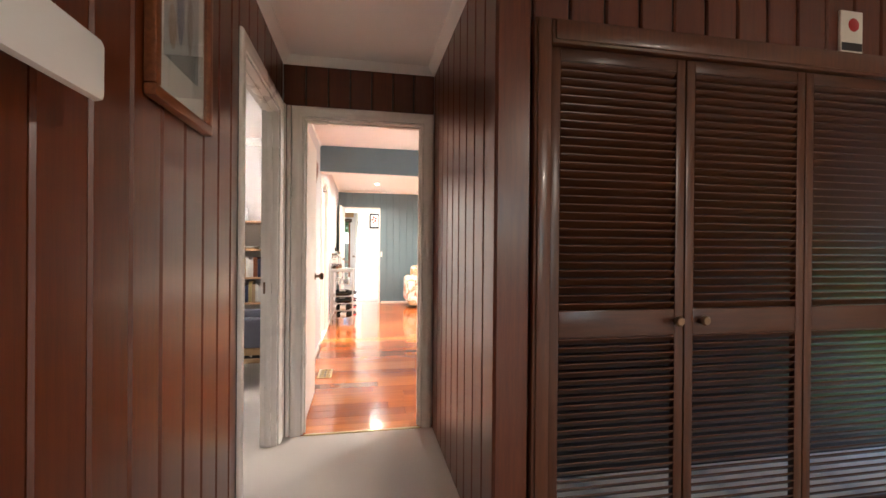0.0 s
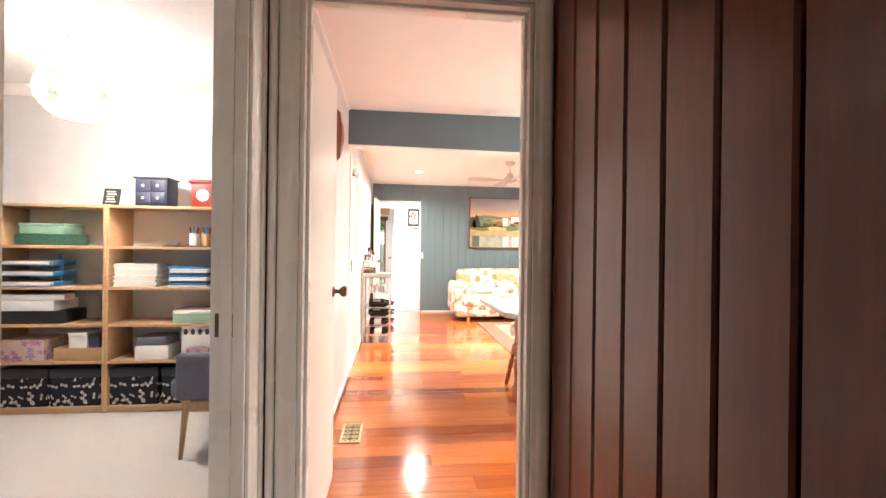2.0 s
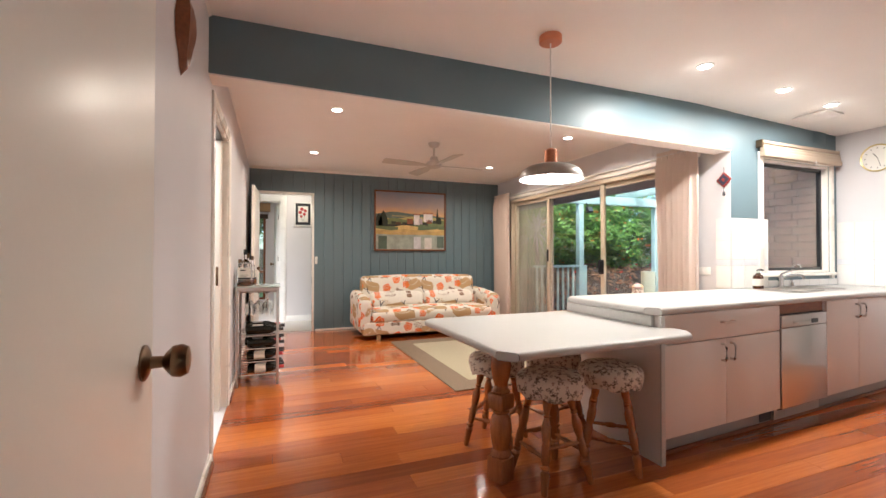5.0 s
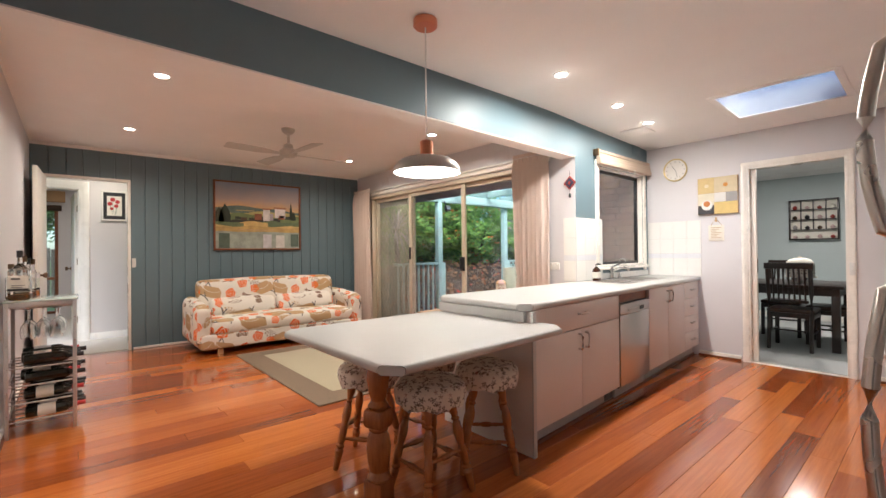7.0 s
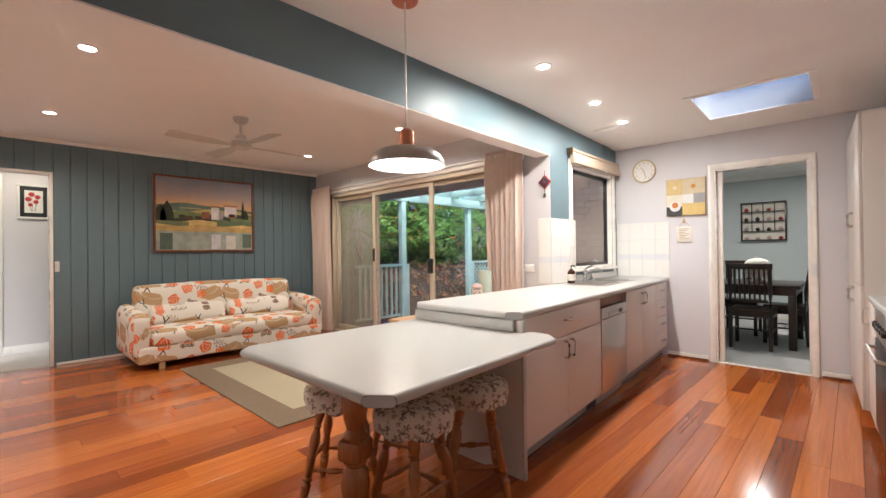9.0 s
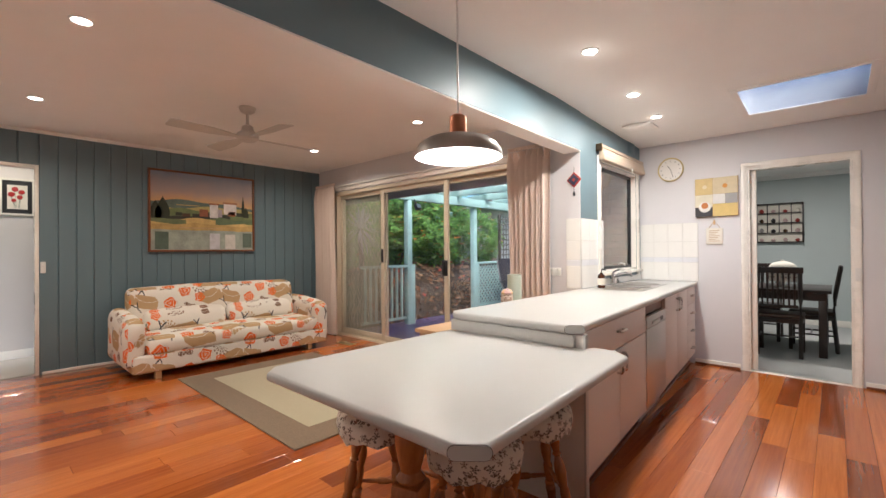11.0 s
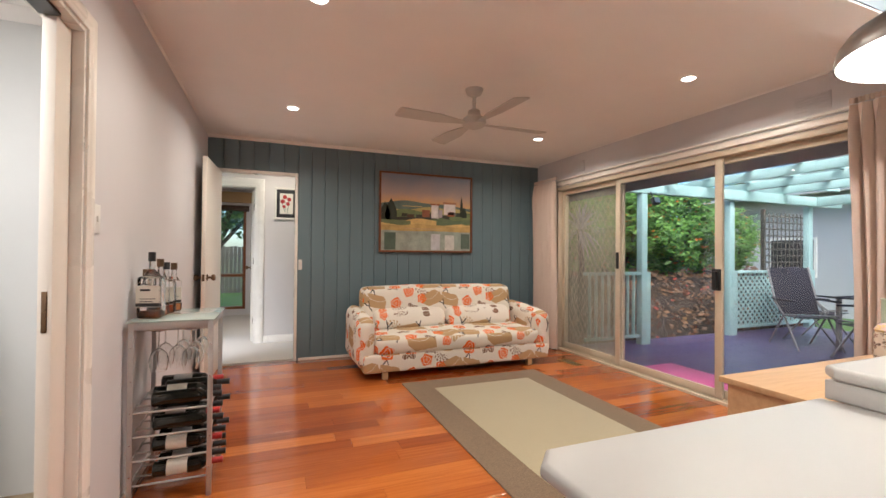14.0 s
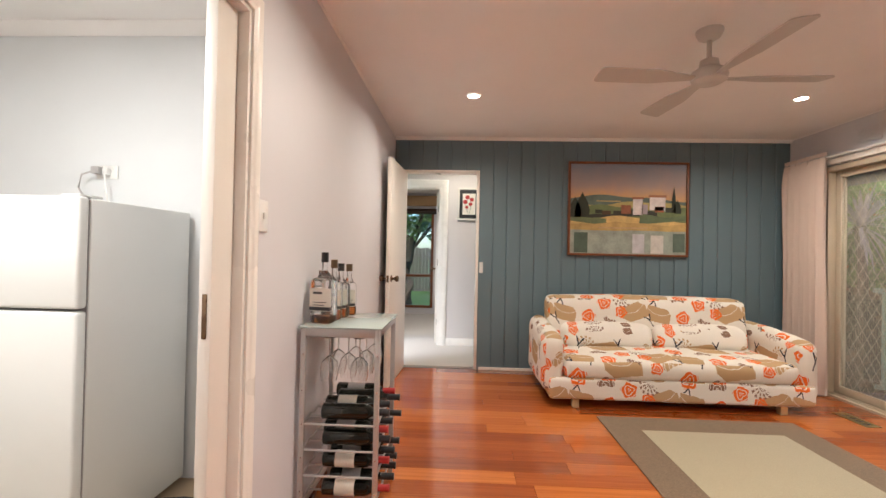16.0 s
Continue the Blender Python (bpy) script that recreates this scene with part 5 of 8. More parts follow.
# stools
def stool(m):
    s = thing("stool", m, "round stool with toile cushion and turned pine legs", "stool", "stools under the breakfast table")
    cu = bmesh.new()
    lathe(cu, [(0.152, 0.446), (0.165, 0.444), (0.172, 0.470), (0.177, 0.500), (0.172, 0.528), (0.152, 0.549), (0.10, 0.562), (0.001, 0.566)], 36)
    for v in cu.verts:
        a = math.atan2(v.co.y, v.co.x)
        if v.co.z < 0.48:
            v.co.z += 0.009 * math.sin(a * 7) + 0.005 * math.sin(a * 15)
        v.co.x *= 1 + 0.012 * math.sin(a * 11) * (v.co.z < 0.51)
    part("cushion", cu, M["toile"], s, "cream toile-printed cushion cover", uv=True)
    part("seat", L([(0.145, 0.448), (0.15, 0.452), (0.15, 0.466), (0.145, 0.4695)], 28), M["pine"], s)
    feet = []
    for k in range(4):
        a = radians(45 + 90 * k)
        p0 = Vector((0.205 * math.cos(a), 0.205 * math.sin(a), 0.002))
        p1 = Vector((0.10 * math.cos(a), 0.10 * math.sin(a), 0.449))
        feet.append((p0, p1))
        part("leg", R(p0, p1, 0.021, 14, prof=[(0.62, 0.0), (0.74, 0.02), (0.98, 0.15), (1.12, 0.22), (0.68, 0.25), (1.12, 0.265), (1.12, 0.285), (0.72, 0.30), (0.98, 0.34), (1.0, 0.48), (0.76, 0.52), (0.95, 0.56), (1.16, 0.63), (1.1, 0.70), (0.62, 0.78), (1.0, 0.80), (0.66, 0.82), (1.05, 0.90), (1.05, 1.0)]), M["pine"], s)
    for k in range(4):
        f = 0.36 if k % 2 else 0.46
        a, b = feet[k][0].lerp(feet[k][1], f), feet[(k + 1) % 4][0].lerp(feet[(k + 1) % 4][1], f)
        part("stretcher", R(a, b, 0.011, 10, prof=[(0.7, 0.0), (0.8, 0.15), (1.0, 0.3), (0.8, 0.36), (1.3, 0.42), (1.35, 0.5), (1.3, 0.58), (0.8, 0.64), (1.0, 0.7), (0.8, 0.85), (0.7, 1.0)]), M["pine"], s)
    return s


s0 = stool(pose(1.455, 5.03, 0, 0, 0, 2))
copy_thing(s0, pose(1.40, 5.515, 0, 0, 0, 40))
copy_thing(s0, pose(1.875, 5.045, 0, 0, 0, 47))
copy_thing(s0, pose(1.80, 5.48, 0, 0, 0, 15))

# sink, tap, soap
sk = thing("sink", pose(4.42, 5.47, 0.872, 0, 0, BA), "stainless steel double sink with a drainer", "sink")
part("rim", B(-0.52, 0.44, -0.215, 0.185, 0.0008, 0.0036, bev=0.001), M["steel"], sk)
for i in range(7):
    part("drainer_rib", B(-0.485 + i * 0.03, -0.475 + i * 0.03, -0.15, 0.12, 0.0038, 0.0075, bev=0.001), M["steel"], sk)
for a, b in ((-0.25, 0.065), (0.09, 0.42)):
    w = (b - a) / 2
    part("bowl", L([(0.001, 0.0042), (0.60, 0.0042), (0.88, 0.0046), (0.95, 0.006), (1.0, 0.0085), (1.03, 0.0078), (1.05, 0.0040)], 40, pose((a + b) / 2, -0.015, 0) @ Matrix.Diagonal((w * 0.95, 0.165, 1, 1)), cap=False), M["bowl"], sk, "round-cornered steel bowl")
tap = thing("mixer_tap", pose(4.44, 5.66, 0.874), "chrome lever mixer tap at the sink", "tap")
part("body", L([(0.027, 0.0), (0.027, 0.012), (0.022, 0.018), (0.022, 0.10), (0.018, 0.112), (0.004, 0.116)], 20), M["chrome"], tap)
part("spout", tube(bmesh.new(), [(0, -0.005, 0.07), (0.01, -0.06, 0.105), (0.02, -0.12, 0.118), (0.025, -0.165, 0.108), (0.026, -0.175, 0.085)], 0.012, 10), M["chrome"], tap)
part("lever", tube(bmesh.new(), [(0, 0, 0.116), (0.03, -0.02, 0.135), (0.10, -0.04, 0.155)], 0.008, 8), M["chrome"], tap)
ft = thing("filter_tap", pose(4.66, 5.69, 0.874), "slim chrome gooseneck filter tap", "tap")
part("base", L([(0.016, 0.0), (0.016, 0.03), (0.008, 0.035)], 14), M["chrome"], ft)
part("gooseneck", tube(bmesh.new(), [(0, 0, 0.035), (0, 0, 0.17), (0.004, -0.012, 0.20), (0.012, -0.035, 0.212), (0.02, -0.058, 0.20), (0.022, -0.064, 0.175)], 0.005, 8), M["chrome"], ft)
for i, (x, y) in enumerate(((4.02, 5.60), (4.085, 5.625))):
    sb = thing("soap_bottle", pose(x, y, 0.8728), "amber pump soap bottle with a pale label", "soap bottle")
    part("bottle", L([(0.030, 0.0), (0.033, 0.004), (0.033, 0.10), (0.028, 0.118), (0.014, 0.128), (0.014, 0.136)], 18), M["amber"], sb)
    part("label", L([(0.0334, 0.03), (0.0336, 0.035), (0.0336, 0.085), (0.0334, 0.09)], 18, cap=False), M["paper"], sb, "plain pale label")
    part("pump", tube(bmesh.new(), [(0, 0, 0.136), (0, 0, 0.165), (0.0, -0.012, 0.170), (0.0, -0.04, 0.164)], 0.006, 8), M["black"], sb, "black pump head")

# splashback tiles are laid further down; clock, canvas, calendar
ck = thing("wall_clock", pose(KX - 0.001, 5.385, 2.095, 0, -90, 0), "round wall clock with a pale gold rim", "clock")
part("face", L([(0.118, 0.001), (0.118, 0.008)], 40), M["clockface"], ck)
part("rim", L([(0.118, 0.001), (0.128, 0.001), (0.132, 0.012), (0.128, 0.022), (0.119, 0.018), (0.118, 0.0082)], 40, cap=False), M["gold"], ck)
hd = bmesh.new()
for ang, ln, w in ((35, 0.055, 0.005), (195, 0.085, 0.0035)):
    box(hd, 0, ln, -w / 2, w / 2, 0.0088, 0.0102, m=pose(0, 0, 0, 0, 0, ang))
part("pointers", hd, M["black"], ck, "thin dark pointers")
tk = bmesh.new()
for i in range(12):
    box(tk, 0.088, 0.102, -0.004, 0.004, 0.0085, 0.0095, m=pose(0, 0, 0, 0, 0, 30 * i))
part("hour_marks", tk, M["kick"], ck)


def picture(name, m, w, h, d, label, category="picture"):
    """A flat hanging thing facing local -y, centred on its place."""
    return thing(name, m, label, category)


def flat(parent, name, x0, x1, z0, z1, d, mat, label=""):
    return part(name, B(x0, x1, -d, -d + 0.0014, z0, z1), mat, parent, label, smooth=0)


def paint(name, c, rough=0.7):
    return plain(name, c, rough, vary=0.12, scale=14, grain=90, bump=0.15)


cvs = picture("canvas_print", pose(KX - 0.0008, 4.955, 1.755, 0, 0, -90), 0.4, 0.4, 0.03, "square canvas print of four food panels in cream and mustard", "picture")
part("canvas", B(-0.19, 0.19, -0.03, 0, -0.20, 0.20, bev=0.002), M["card"], cvs)
for x0, x1, z0, z1, col in ((-0.188, -0.03, 0.03, 0.198, (0.62, 0.47, 0.22)), (-0.028, 0.188, 0.032, 0.198, (0.60, 0.50, 0.33)), (-0.188, -0.03, -0.10, 0.028, (0.68, 0.63, 0.50)),
                            (-0.188, -0.03, -0.198, -0.102, (0.05, 0.05, 0.055)), (-0.028, 0.08, -0.07, 0.03, (0.66, 0.64, 0.62)), (0.082, 0.188, -0.07, 0.03, (0.33, 0.32, 0.32)), (-0.028, 0.188, -0.198, -0.072, (0.64, 0.47, 0.18))):
    flat(cvs, "panel", x0, x1, z0, z1, 0.0318, paint("print_panel_paint", col))
for x, z, r, col in ((-0.10, -0.10, 0.055, (0.75, 0.73, 0.70)), (-0.10, -0.085, 0.032, (0.55, 0.20, 0.06)), (0.08, 0.11, 0.022, (0.60, 0.25, 0.05)), (-0.10, 0.11, 0.02, (0.7, 0.6, 0.4))):
    part("motif", L([(r, 0.0), (r, 0.0012)], 20, pose(x, -0.0322 - 0.0012 * (r < 0.05), z, 90, 0, 0)), paint("print_motif_paint", col), cvs)
cal = picture("hanging_plaque", pose(KX - 0.0008, 4.975, 1.37, 0, 0, -90), 0.15, 0.2, 0.012, "small cream wooden plaque hung below the canvas", "plaque")
part("board", B(-0.075, 0.075, -0.014, 0, -0.105, 0.065, bev=0.003), M["paper"], cal)
lines = bmesh.new()
for i in range(7):
    box(lines, -0.05, 0.05 - 0.02 * (i % 3), -0.0152, -0.0143, 0.035 - 0.018 * i, 0.041 - 0.018 * i)
part("writing", lines, M["card"], cal, "faint lines of writing")
part("cord", tube(bmesh.new(), [(-0.05, -0.008, 0.065), (-0.01, -0.008, 0.125), (0.01, -0.008, 0.125), (0.05, -0.008, 0.065)], 0.0025, 6), M["card"], cal)
part("peg", B(-0.008, 0.008, -0.02, 0, 0.10, 0.15, bev=0.002), M["legs"], cal)

orn = thing("hanging_ornament", pose(LX - 0.005, 5.770, 1.845, 0, 0, -90), "red and blue diamond woven ornament with a tassel", "ornament")
part("diamond", B(-0.05, 0.05, -0.012, -0.001, -0.05, 0.05, bev=0.004, m=pose(0, 0, 0, 0, 45, 0)), M["redwood"], orn)
part("inner_diamond", B(-0.037, 0.037, -0.0155, -0.0122, -0.037, 0.037, bev=0.001, m=pose(0, 0, 0, 0, 45, 0)), M["navy"], orn)
part("fish_motif", B(-0.014, 0.014, -0.018, -0.0156, -0.012, 0.012, bev=0.001, m=pose(0, 0, 0, 0, 45, 0)), M["redwood"], orn)
tz = bmesh.new()
rod(tz, (0, -0.007, 0.070), (0, -0.007, 0.115), 0.002)
rod(tz, (0, -0.007, -0.070), (0, -0.007, -0.10), 0.003)
lathe(tz, [(0.006, -0.145), (0.012, -0.14), (0.012, -0.115), (0.004, -0.10)], 10, pose(0, -0.007, 0))
part("tassel", tz, M["black"], orn)

# tall pantry, bench and fridge along the south wall
SU = pose(5.395, 3.655, 0, 0, 0, 183)
cabinet("pantry_cabinet", SU, 1.18, 0.10, 2.10, 0.60, [("door", 0, 0.59, 0.10, 0.92, 0.54, 0.83), ("door", 0.59, 1.18, 0.10, 0.92, 0.64, 0.83), ("door", 0, 0.59, 0.922, 2.098, 0.54, 1.40), ("door", 0.59, 1.18, 0.922, 2.098, 0.64, 1.40)],
        "tall pale grey pantry cabinet with four doors", "cabinet")
cabinet("base_cabinet", SU @ pose(1.183, 0.035, 0), 0.44, 0.10, TOP, 0.50, [("door", 0, 0.44, 0.10, TOP - 0.003, 0.06, 0.735)],
        "pale grey base cabinet along the kitchen's back wall")
cabinet("base_cabinet", SU @ pose(2.228, 0.035, 0), 0.72, 0.10, TOP, 0.50, [("drawer", 0, 0.72, 0.46, TOP - 0.003, 0.36, 0.66), ("drawer", 0, 0.72, 0.10, 0.457, 0.36, 0.3)],
        "pale grey drawer cabinet along the kitchen's back wall")
ov = thing("oven", SU @ pose(1.626, 0.035, 0), "under-bench oven with a dark glass door", "oven")
part("body", B(0, 0.60, 0.0, 0.50, 0.10, TOP, bev=0.002), M["steel"], ov)
od = part("door", B(0.004, 0.596, -0.025, -0.0008, 0.14, 0.66, bev=0.004), M["black"], ov, "dark glass oven door")
part("handle", tube(bmesh.new(), [(0.06, -0.026, 0.61), (0.06, -0.065, 0.62), (0.54, -0.065, 0.62), (0.54, -0.026, 0.61)], 0.009, 8), M["steel"], od, "steel bar handle")
part("control_panel", B(0.004, 0.596, -0.022, -0.0008, 0.67, TOP - 0.004, bev=0.003), M["steel"], ov)
for x in (0.10, 0.20, 0.30, 0.40, 0.50):
    part("dial", L([(0.02, 0.0), (0.02, 0.012), (0.016, 0.02), (0.003, 0.021)], 16, pose(x, -0.0225, 0.75, 90, 0, 0)), M["black"], ov, "black dial")
part("plinth", B(0.0, 0.60, 0.03, 0.48, 0.001, 0.0995), M["kick"], ov)
wt = thing("worktop", SU, "white laminate worktop along the back wall", "worktop")
part("top", B(1.183, 2.95, 0.010, 0.53, TOP + 0.001, 0.872, bev=0.014, seg=4), M["laminate"], wt)
fr = thing("fridge", pose(1.55, 3.42, 0), "silver grey top-freezer fridge with long bowed handles", "fridge")
part("body", B(0, 0.72, -0.46, -0.058, 0.03, 1.74, bev=0.008), M["steel"], fr)
for z0, z1, a, b in ((0.05, 1.145, 0.42, 1.09), (1.155, 1.735, 1.20, 1.68)):
    d = part("door", B(0, 0.72, -0.056, 0.0, z0, z1, bev=0.014, seg=3), M["steel"], fr)
    pts = [(0.05, 0.002, a), (0.05, 0.045, a + 0.02)] + [(0.05, 0.045 + 0.03 * math.sin(math.pi * i / 8), a + 0.02 + (b - a - 0.04) * i / 8) for i in range(1, 8)] + [(0.05, 0.045, b - 0.02), (0.05, 0.002, b)]
    part("handle", tube(bmesh.new(), pts, 0.017, 12), M["nickel"], d, "long bowed silver handle")
part("plinth", B(0.04, 0.68, -0.44, -0.08, 0.001, 0.029), M["black"], fr)

# carved wooden ornament on the kitchen's west wall
co = thing("carved_wall_ornament", pose(WX, 4.95, 2.03, 0, 0, 90), "carved brown wooden ornament hanging on the wall", "ornament")
bm = bmesh.new()
n = 18
ring0, ring1 = [], []
for i in range(n):
    a = 2 * math.pi * i / n
    r = 1 + 0.16 * math.sin(4 * a + 0.6)
    ring0.append(bm.verts.new((0.085 * r * math.cos(a), -0.002, 0.165 * r * math.sin(a))))
    ring1.append(bm.verts.new((0.065 * r * math.cos(a), -0.036 - 0.01 * math.cos(2 * a), 0.14 * r * math.sin(a))))
top = bm.verts.new((0, -0.046, 0.0))
for i in range(n):
    bm.faces.new((ring0[i], ring0[(i + 1) % n], ring1[(i + 1) % n], ring1[i]))
    bm.faces.new((ring1[i], ring1[(i + 1) % n], top))
bm.faces.new(ring0[::-1])
bmesh.ops.recalc_face_normals(bm, faces=bm.faces[:])
part("carving", bm, M["frame"], co)

# ---------------------------------------------------------------- lounge
SX0, SX1, SY0 = 1.165, 3.33, 8.86
so = thing("sofa", pose((SX0 + SX1) / 2, SY0, 0), "cream sofa with orange and brown flower-print cover", "sofa")
W = (SX1 - SX0) / 2
part("base_skirt", soft(-W + 0.05, W - 0.05, 0.0, 0.80, 0.075, 0.245, 0.03, 10, 0.0, 0.006, 1), M["sofa"], so, uv=True)
part("seat_cushion", soft(-W + 0.17, W - 0.17, 0.0, 0.66, 0.235, 0.40, 0.055, 10, 0.03, 0.006, 2), M["sofa"], so, uv=True)
bk = soft(-W + 0.15, W - 0.18, 0.56, 0.80, 0.30, 0.84, 0.07, 8, 0.02, 0.007, 3)
for v in bk.verts:
    v.co.y += 0.16 * max(0, v.co.z - 0.35)
part("backrest", bk, M["sofa"], so, uv=True)
for s in (-1, 1):
    a0, a1 = sorted((s * (W - 0.18), s * W))
    ar = soft(a0, a1, 0.03, 0.86, 0.11, 0.57, 0.075, 8, 0.015, 0.010, 4 + s)
    for v in ar.verts:
        v.co.z += 0.07 * (v.co.y / 0.86) * max(0, (v.co.z - 0.3) / 0.27)
        v.co.x += s * 0.03 * max(0, 0.3 - v.co.z)
    part("armrest", ar, M["sofa"], so, uv=True)
for x0, x1, sd in ((-W + 0.25, 0.0, 7), (0.0, W - 0.25, 9)):
    pl = soft(x0 + 0.005, x1 - 0.005, 0.44, 0.60, 0.395, 0.60, 0.07, 8, 0.02, 0.008, sd)
    for v in pl.verts:
        v.co.y += 0.35 * max(0, v.co.z - 0.40)
    part("bolster_cushion", pl, M["sofa"], so, uv=True)
for x in (-W + 0.27, W - 0.27):
    for y in (0.07, 0.74):
        part("leg", slab(bmesh.new(), [(x - 0.026, y - 0.026), (x + 0.026, y - 0.026), (x + 0.026, y + 0.026), (x - 0.026, y + 0.026)], 0.001, 0.115, 0.003, 1), M["legs"], so, "light beech leg")

rg = thing("rug", pose(0, 0, 0), "cream rug with a wide brown sisal border", "rug")
x0, x1, y0, y1 = 1.545, 2.985, 6.50, 8.72
bd = bmesh.new()
for a in ((x0, x1, y0, y0 + 0.245), (x0, x1, y1 - 0.245, y1), (x0, x0 + 0.235, y0 + 0.245, y1 - 0.245), (x1 - 0.235, x1, y0 + 0.245, y1 - 0.245)):
    box(bd, *a, 0.0015, 0.010)
part("border", bd, M["sisal"], rg, smooth=0)
part("field", B(x0 + 0.235, x1 - 0.235, y0 + 0.245, y1 - 0.245, 0.0015, 0.011, bev=0.002), M["ruginner"], rg, "cream woven field")

# painting over the sofa
pt = thing("painting", pose(2.21, NY, 1.722), "framed oil landscape of a villa above a lake at sunset", "painting")
W2, H2 = 0.615, 0.49
fr = bmesh.new()
for a in ((-W2, W2, H2 - 0.022, H2), (-W2, W2, -H2, -H2 + 0.022), (-W2, -W2 + 0.022, -H2 + 0.022, H2 - 0.022), (W2 - 0.022, W2, -H2 + 0.022, H2 - 0.022)):
    box(fr, a[0], a[1], -0.04, -0.001, a[2], a[3], bev=0.003)
part("frame", fr, M["frame"], pt, "red-brown wooden frame")
k = Tree("painted_dusk_sky")
v = k.coord()
sx = k.n("SeparateXYZ")
k.link(v, sx.inputs[0])
hz = k.math("ADD", k.math("MULTIPLY", sx.outputs[2], 1.0), k.math("MULTIPLY", k.noise(v, 4.0), 0.22))
k.set(k.ramp(hz, [(0.10, (0.72, 0.45, 0.16)), (0.24, (0.66, 0.40, 0.20)), (0.36, (0.42, 0.33, 0.30)), (0.55, (0.25, 0.29, 0.37))]), 0.6)
k.bump(k.noise(v, 60), 0.3)
flat(pt, "canvas", -W2 + 0.02, W2 - 0.02, -H2 + 0.02, H2 - 0.02, 0.020, k.m, "painted evening sky")


def ribbon(parent, name, top, bottom, d, colour, x0=-W2 + 0.023, x1=W2 - 0.023, n=36):
    """A painted band between two outlines across the canvas."""
    bm = bmesh.new()
    a = [bm.verts.new((x0 + (x1 - x0) * i / n, -d, top(x0 + (x1 - x0) * i / n))) for i in range(n + 1)]
    b = [bm.verts.new((x0 + (x1 - x0) * i / n, -d, bottom(x0 + (x1 - x0) * i / n))) for i in range(n + 1)]
    for i in range(n):
        bm.faces.new((b[i], b[i + 1], a[i + 1], a[i]))
    return part(name, bm, plain(name + "_oil_paint", colour, 0.6, vary=0.35, scale=9, grain=60, bump=0.3), parent, smooth=0)


def wav(base, amp, f, ph):
    return lambda x: base + amp * math.sin(f * x + ph) + amp * 0.4 * math.sin(2.7 * f * x + ph * 2)


ribbon(pt, "far_hill_band", wav(0.115, 0.025, 4, 2.4), lambda x: -0.1, 0.0216, (0.13, 0.18, 0.15))
ribbon(pt, "mid_field_band", wav(0.055, 0.022, 5, 0.8), lambda x: -0.2, 0.0226, (0.50, 0.41, 0.15))
ribbon(pt, "green_field_band", wav(0.015, 0.022, 6, 3.1), lambda x: -0.22, 0.0236, (0.17, 0.22, 0.09))
ribbon(pt, "tree_belt", wav(-0.035, 0.03, 8, 1.0), wav(-0.085, 0.012, 7, 0.2), 0.0246, (0.045, 0.045, 0.035), -0.45, 0.30)
ribbon(pt, "near_field", wav(-0.10, 0.025, 5, 1.7), lambda x: -0.25, 0.0256, (0.62, 0.44, 0.16))
ribbon(pt, "left_bank", wav(-0.085, 0.02, 6, 0.3), lambda x: -0.13 - 0.12 * (x + 0.59), 0.0261, (0.15, 0.19, 0.09), -W2 + 0.023, -0.22)
ribbon(pt, "right_bank", wav(-0.055, 0.02, 6, 2.3), lambda x: -0.15 + 0.10 * (x - 0.2), 0.0261, (0.13, 0.18, 0.09), 0.12, W2 - 0.023)
ribbon(pt, "near_grass", wav(-0.15, 0.012, 7, 2.0), lambda x: -0.25, 0.0266, (0.50, 0.34, 0.12))
ribbon(pt, "lake", wav(-0.225, 0.003, 9, 0.4), lambda x: -H2 + 0.023, 0.0276, (0.32, 0.36, 0.31))
for nm, x, w, z0, z1, col in (("bush", -0.30, 0.07, -0.05, -0.01, (0.04, 0.045, 0.03)), ("bush", -0.22, 0.09, -0.06, -0.02, (0.10, 0.055, 0.03)), ("bush", -0.12, 0.06, -0.07, -0.02, (0.05, 0.05, 0.035)), ("bush", 0.42, 0.08, -0.03, 0.02, (0.05, 0.06, 0.04)), ("sand_bank", -0.05, 0.5, -0.205, -0.19, (0.50, 0.34, 0.16)), ("far_light", -0.2, 0.25, 0.075, 0.085, (0.55, 0.42, 0.18)), ("villa_wall", 0.10, 0.10, -0.06, 0.11, (0.72, 0.68, 0.66)), ("villa_wall", 0.17, 0.06, -0.05, 0.05, (0.42, 0.36, 0.40)), ("villa_wall", 0.30, 0.16, -0.01, 0.13, (0.80, 0.74, 0.72)), ("villa_roof", 0.10, 0.12, 0.105, 0.125, (0.35, 0.13, 0.06)),
                              ("villa_roof", 0.30, 0.18, 0.125, 0.15, (0.42, 0.20, 0.11)), ("reflection", 0.11, 0.12, -0.46, -0.26, (0.55, 0.55, 0.58)), ("reflection", 0.30, 0.13, -0.46, -0.27, (0.60, 0.58, 0.54)),
                              ("red_tree", -0.02, 0.10, -0.05, 0.04, (0.28, 0.10, 0.05)), ("red_tree", 0.32, 0.09, -0.03, 0.03, (0.36, 0.12, 0.05)), ("reflection", -0.48, 0.14, -0.46, -0.25, (0.08, 0.12, 0.09)), ("reflection", 0.52, 0.12, -0.44, -0.25, (0.10, 0.14, 0.11))):
    dd = 0.0292 if nm != "villa_roof" else 0.0304
    part(nm, B(x - w / 2, x + w / 2, -dd, -dd + 0.0008, z0, z1), plain(nm + "_oil_paint", col, 0.6, vary=0.25, scale=14, grain=60, bump=0.3), pt, smooth=0)
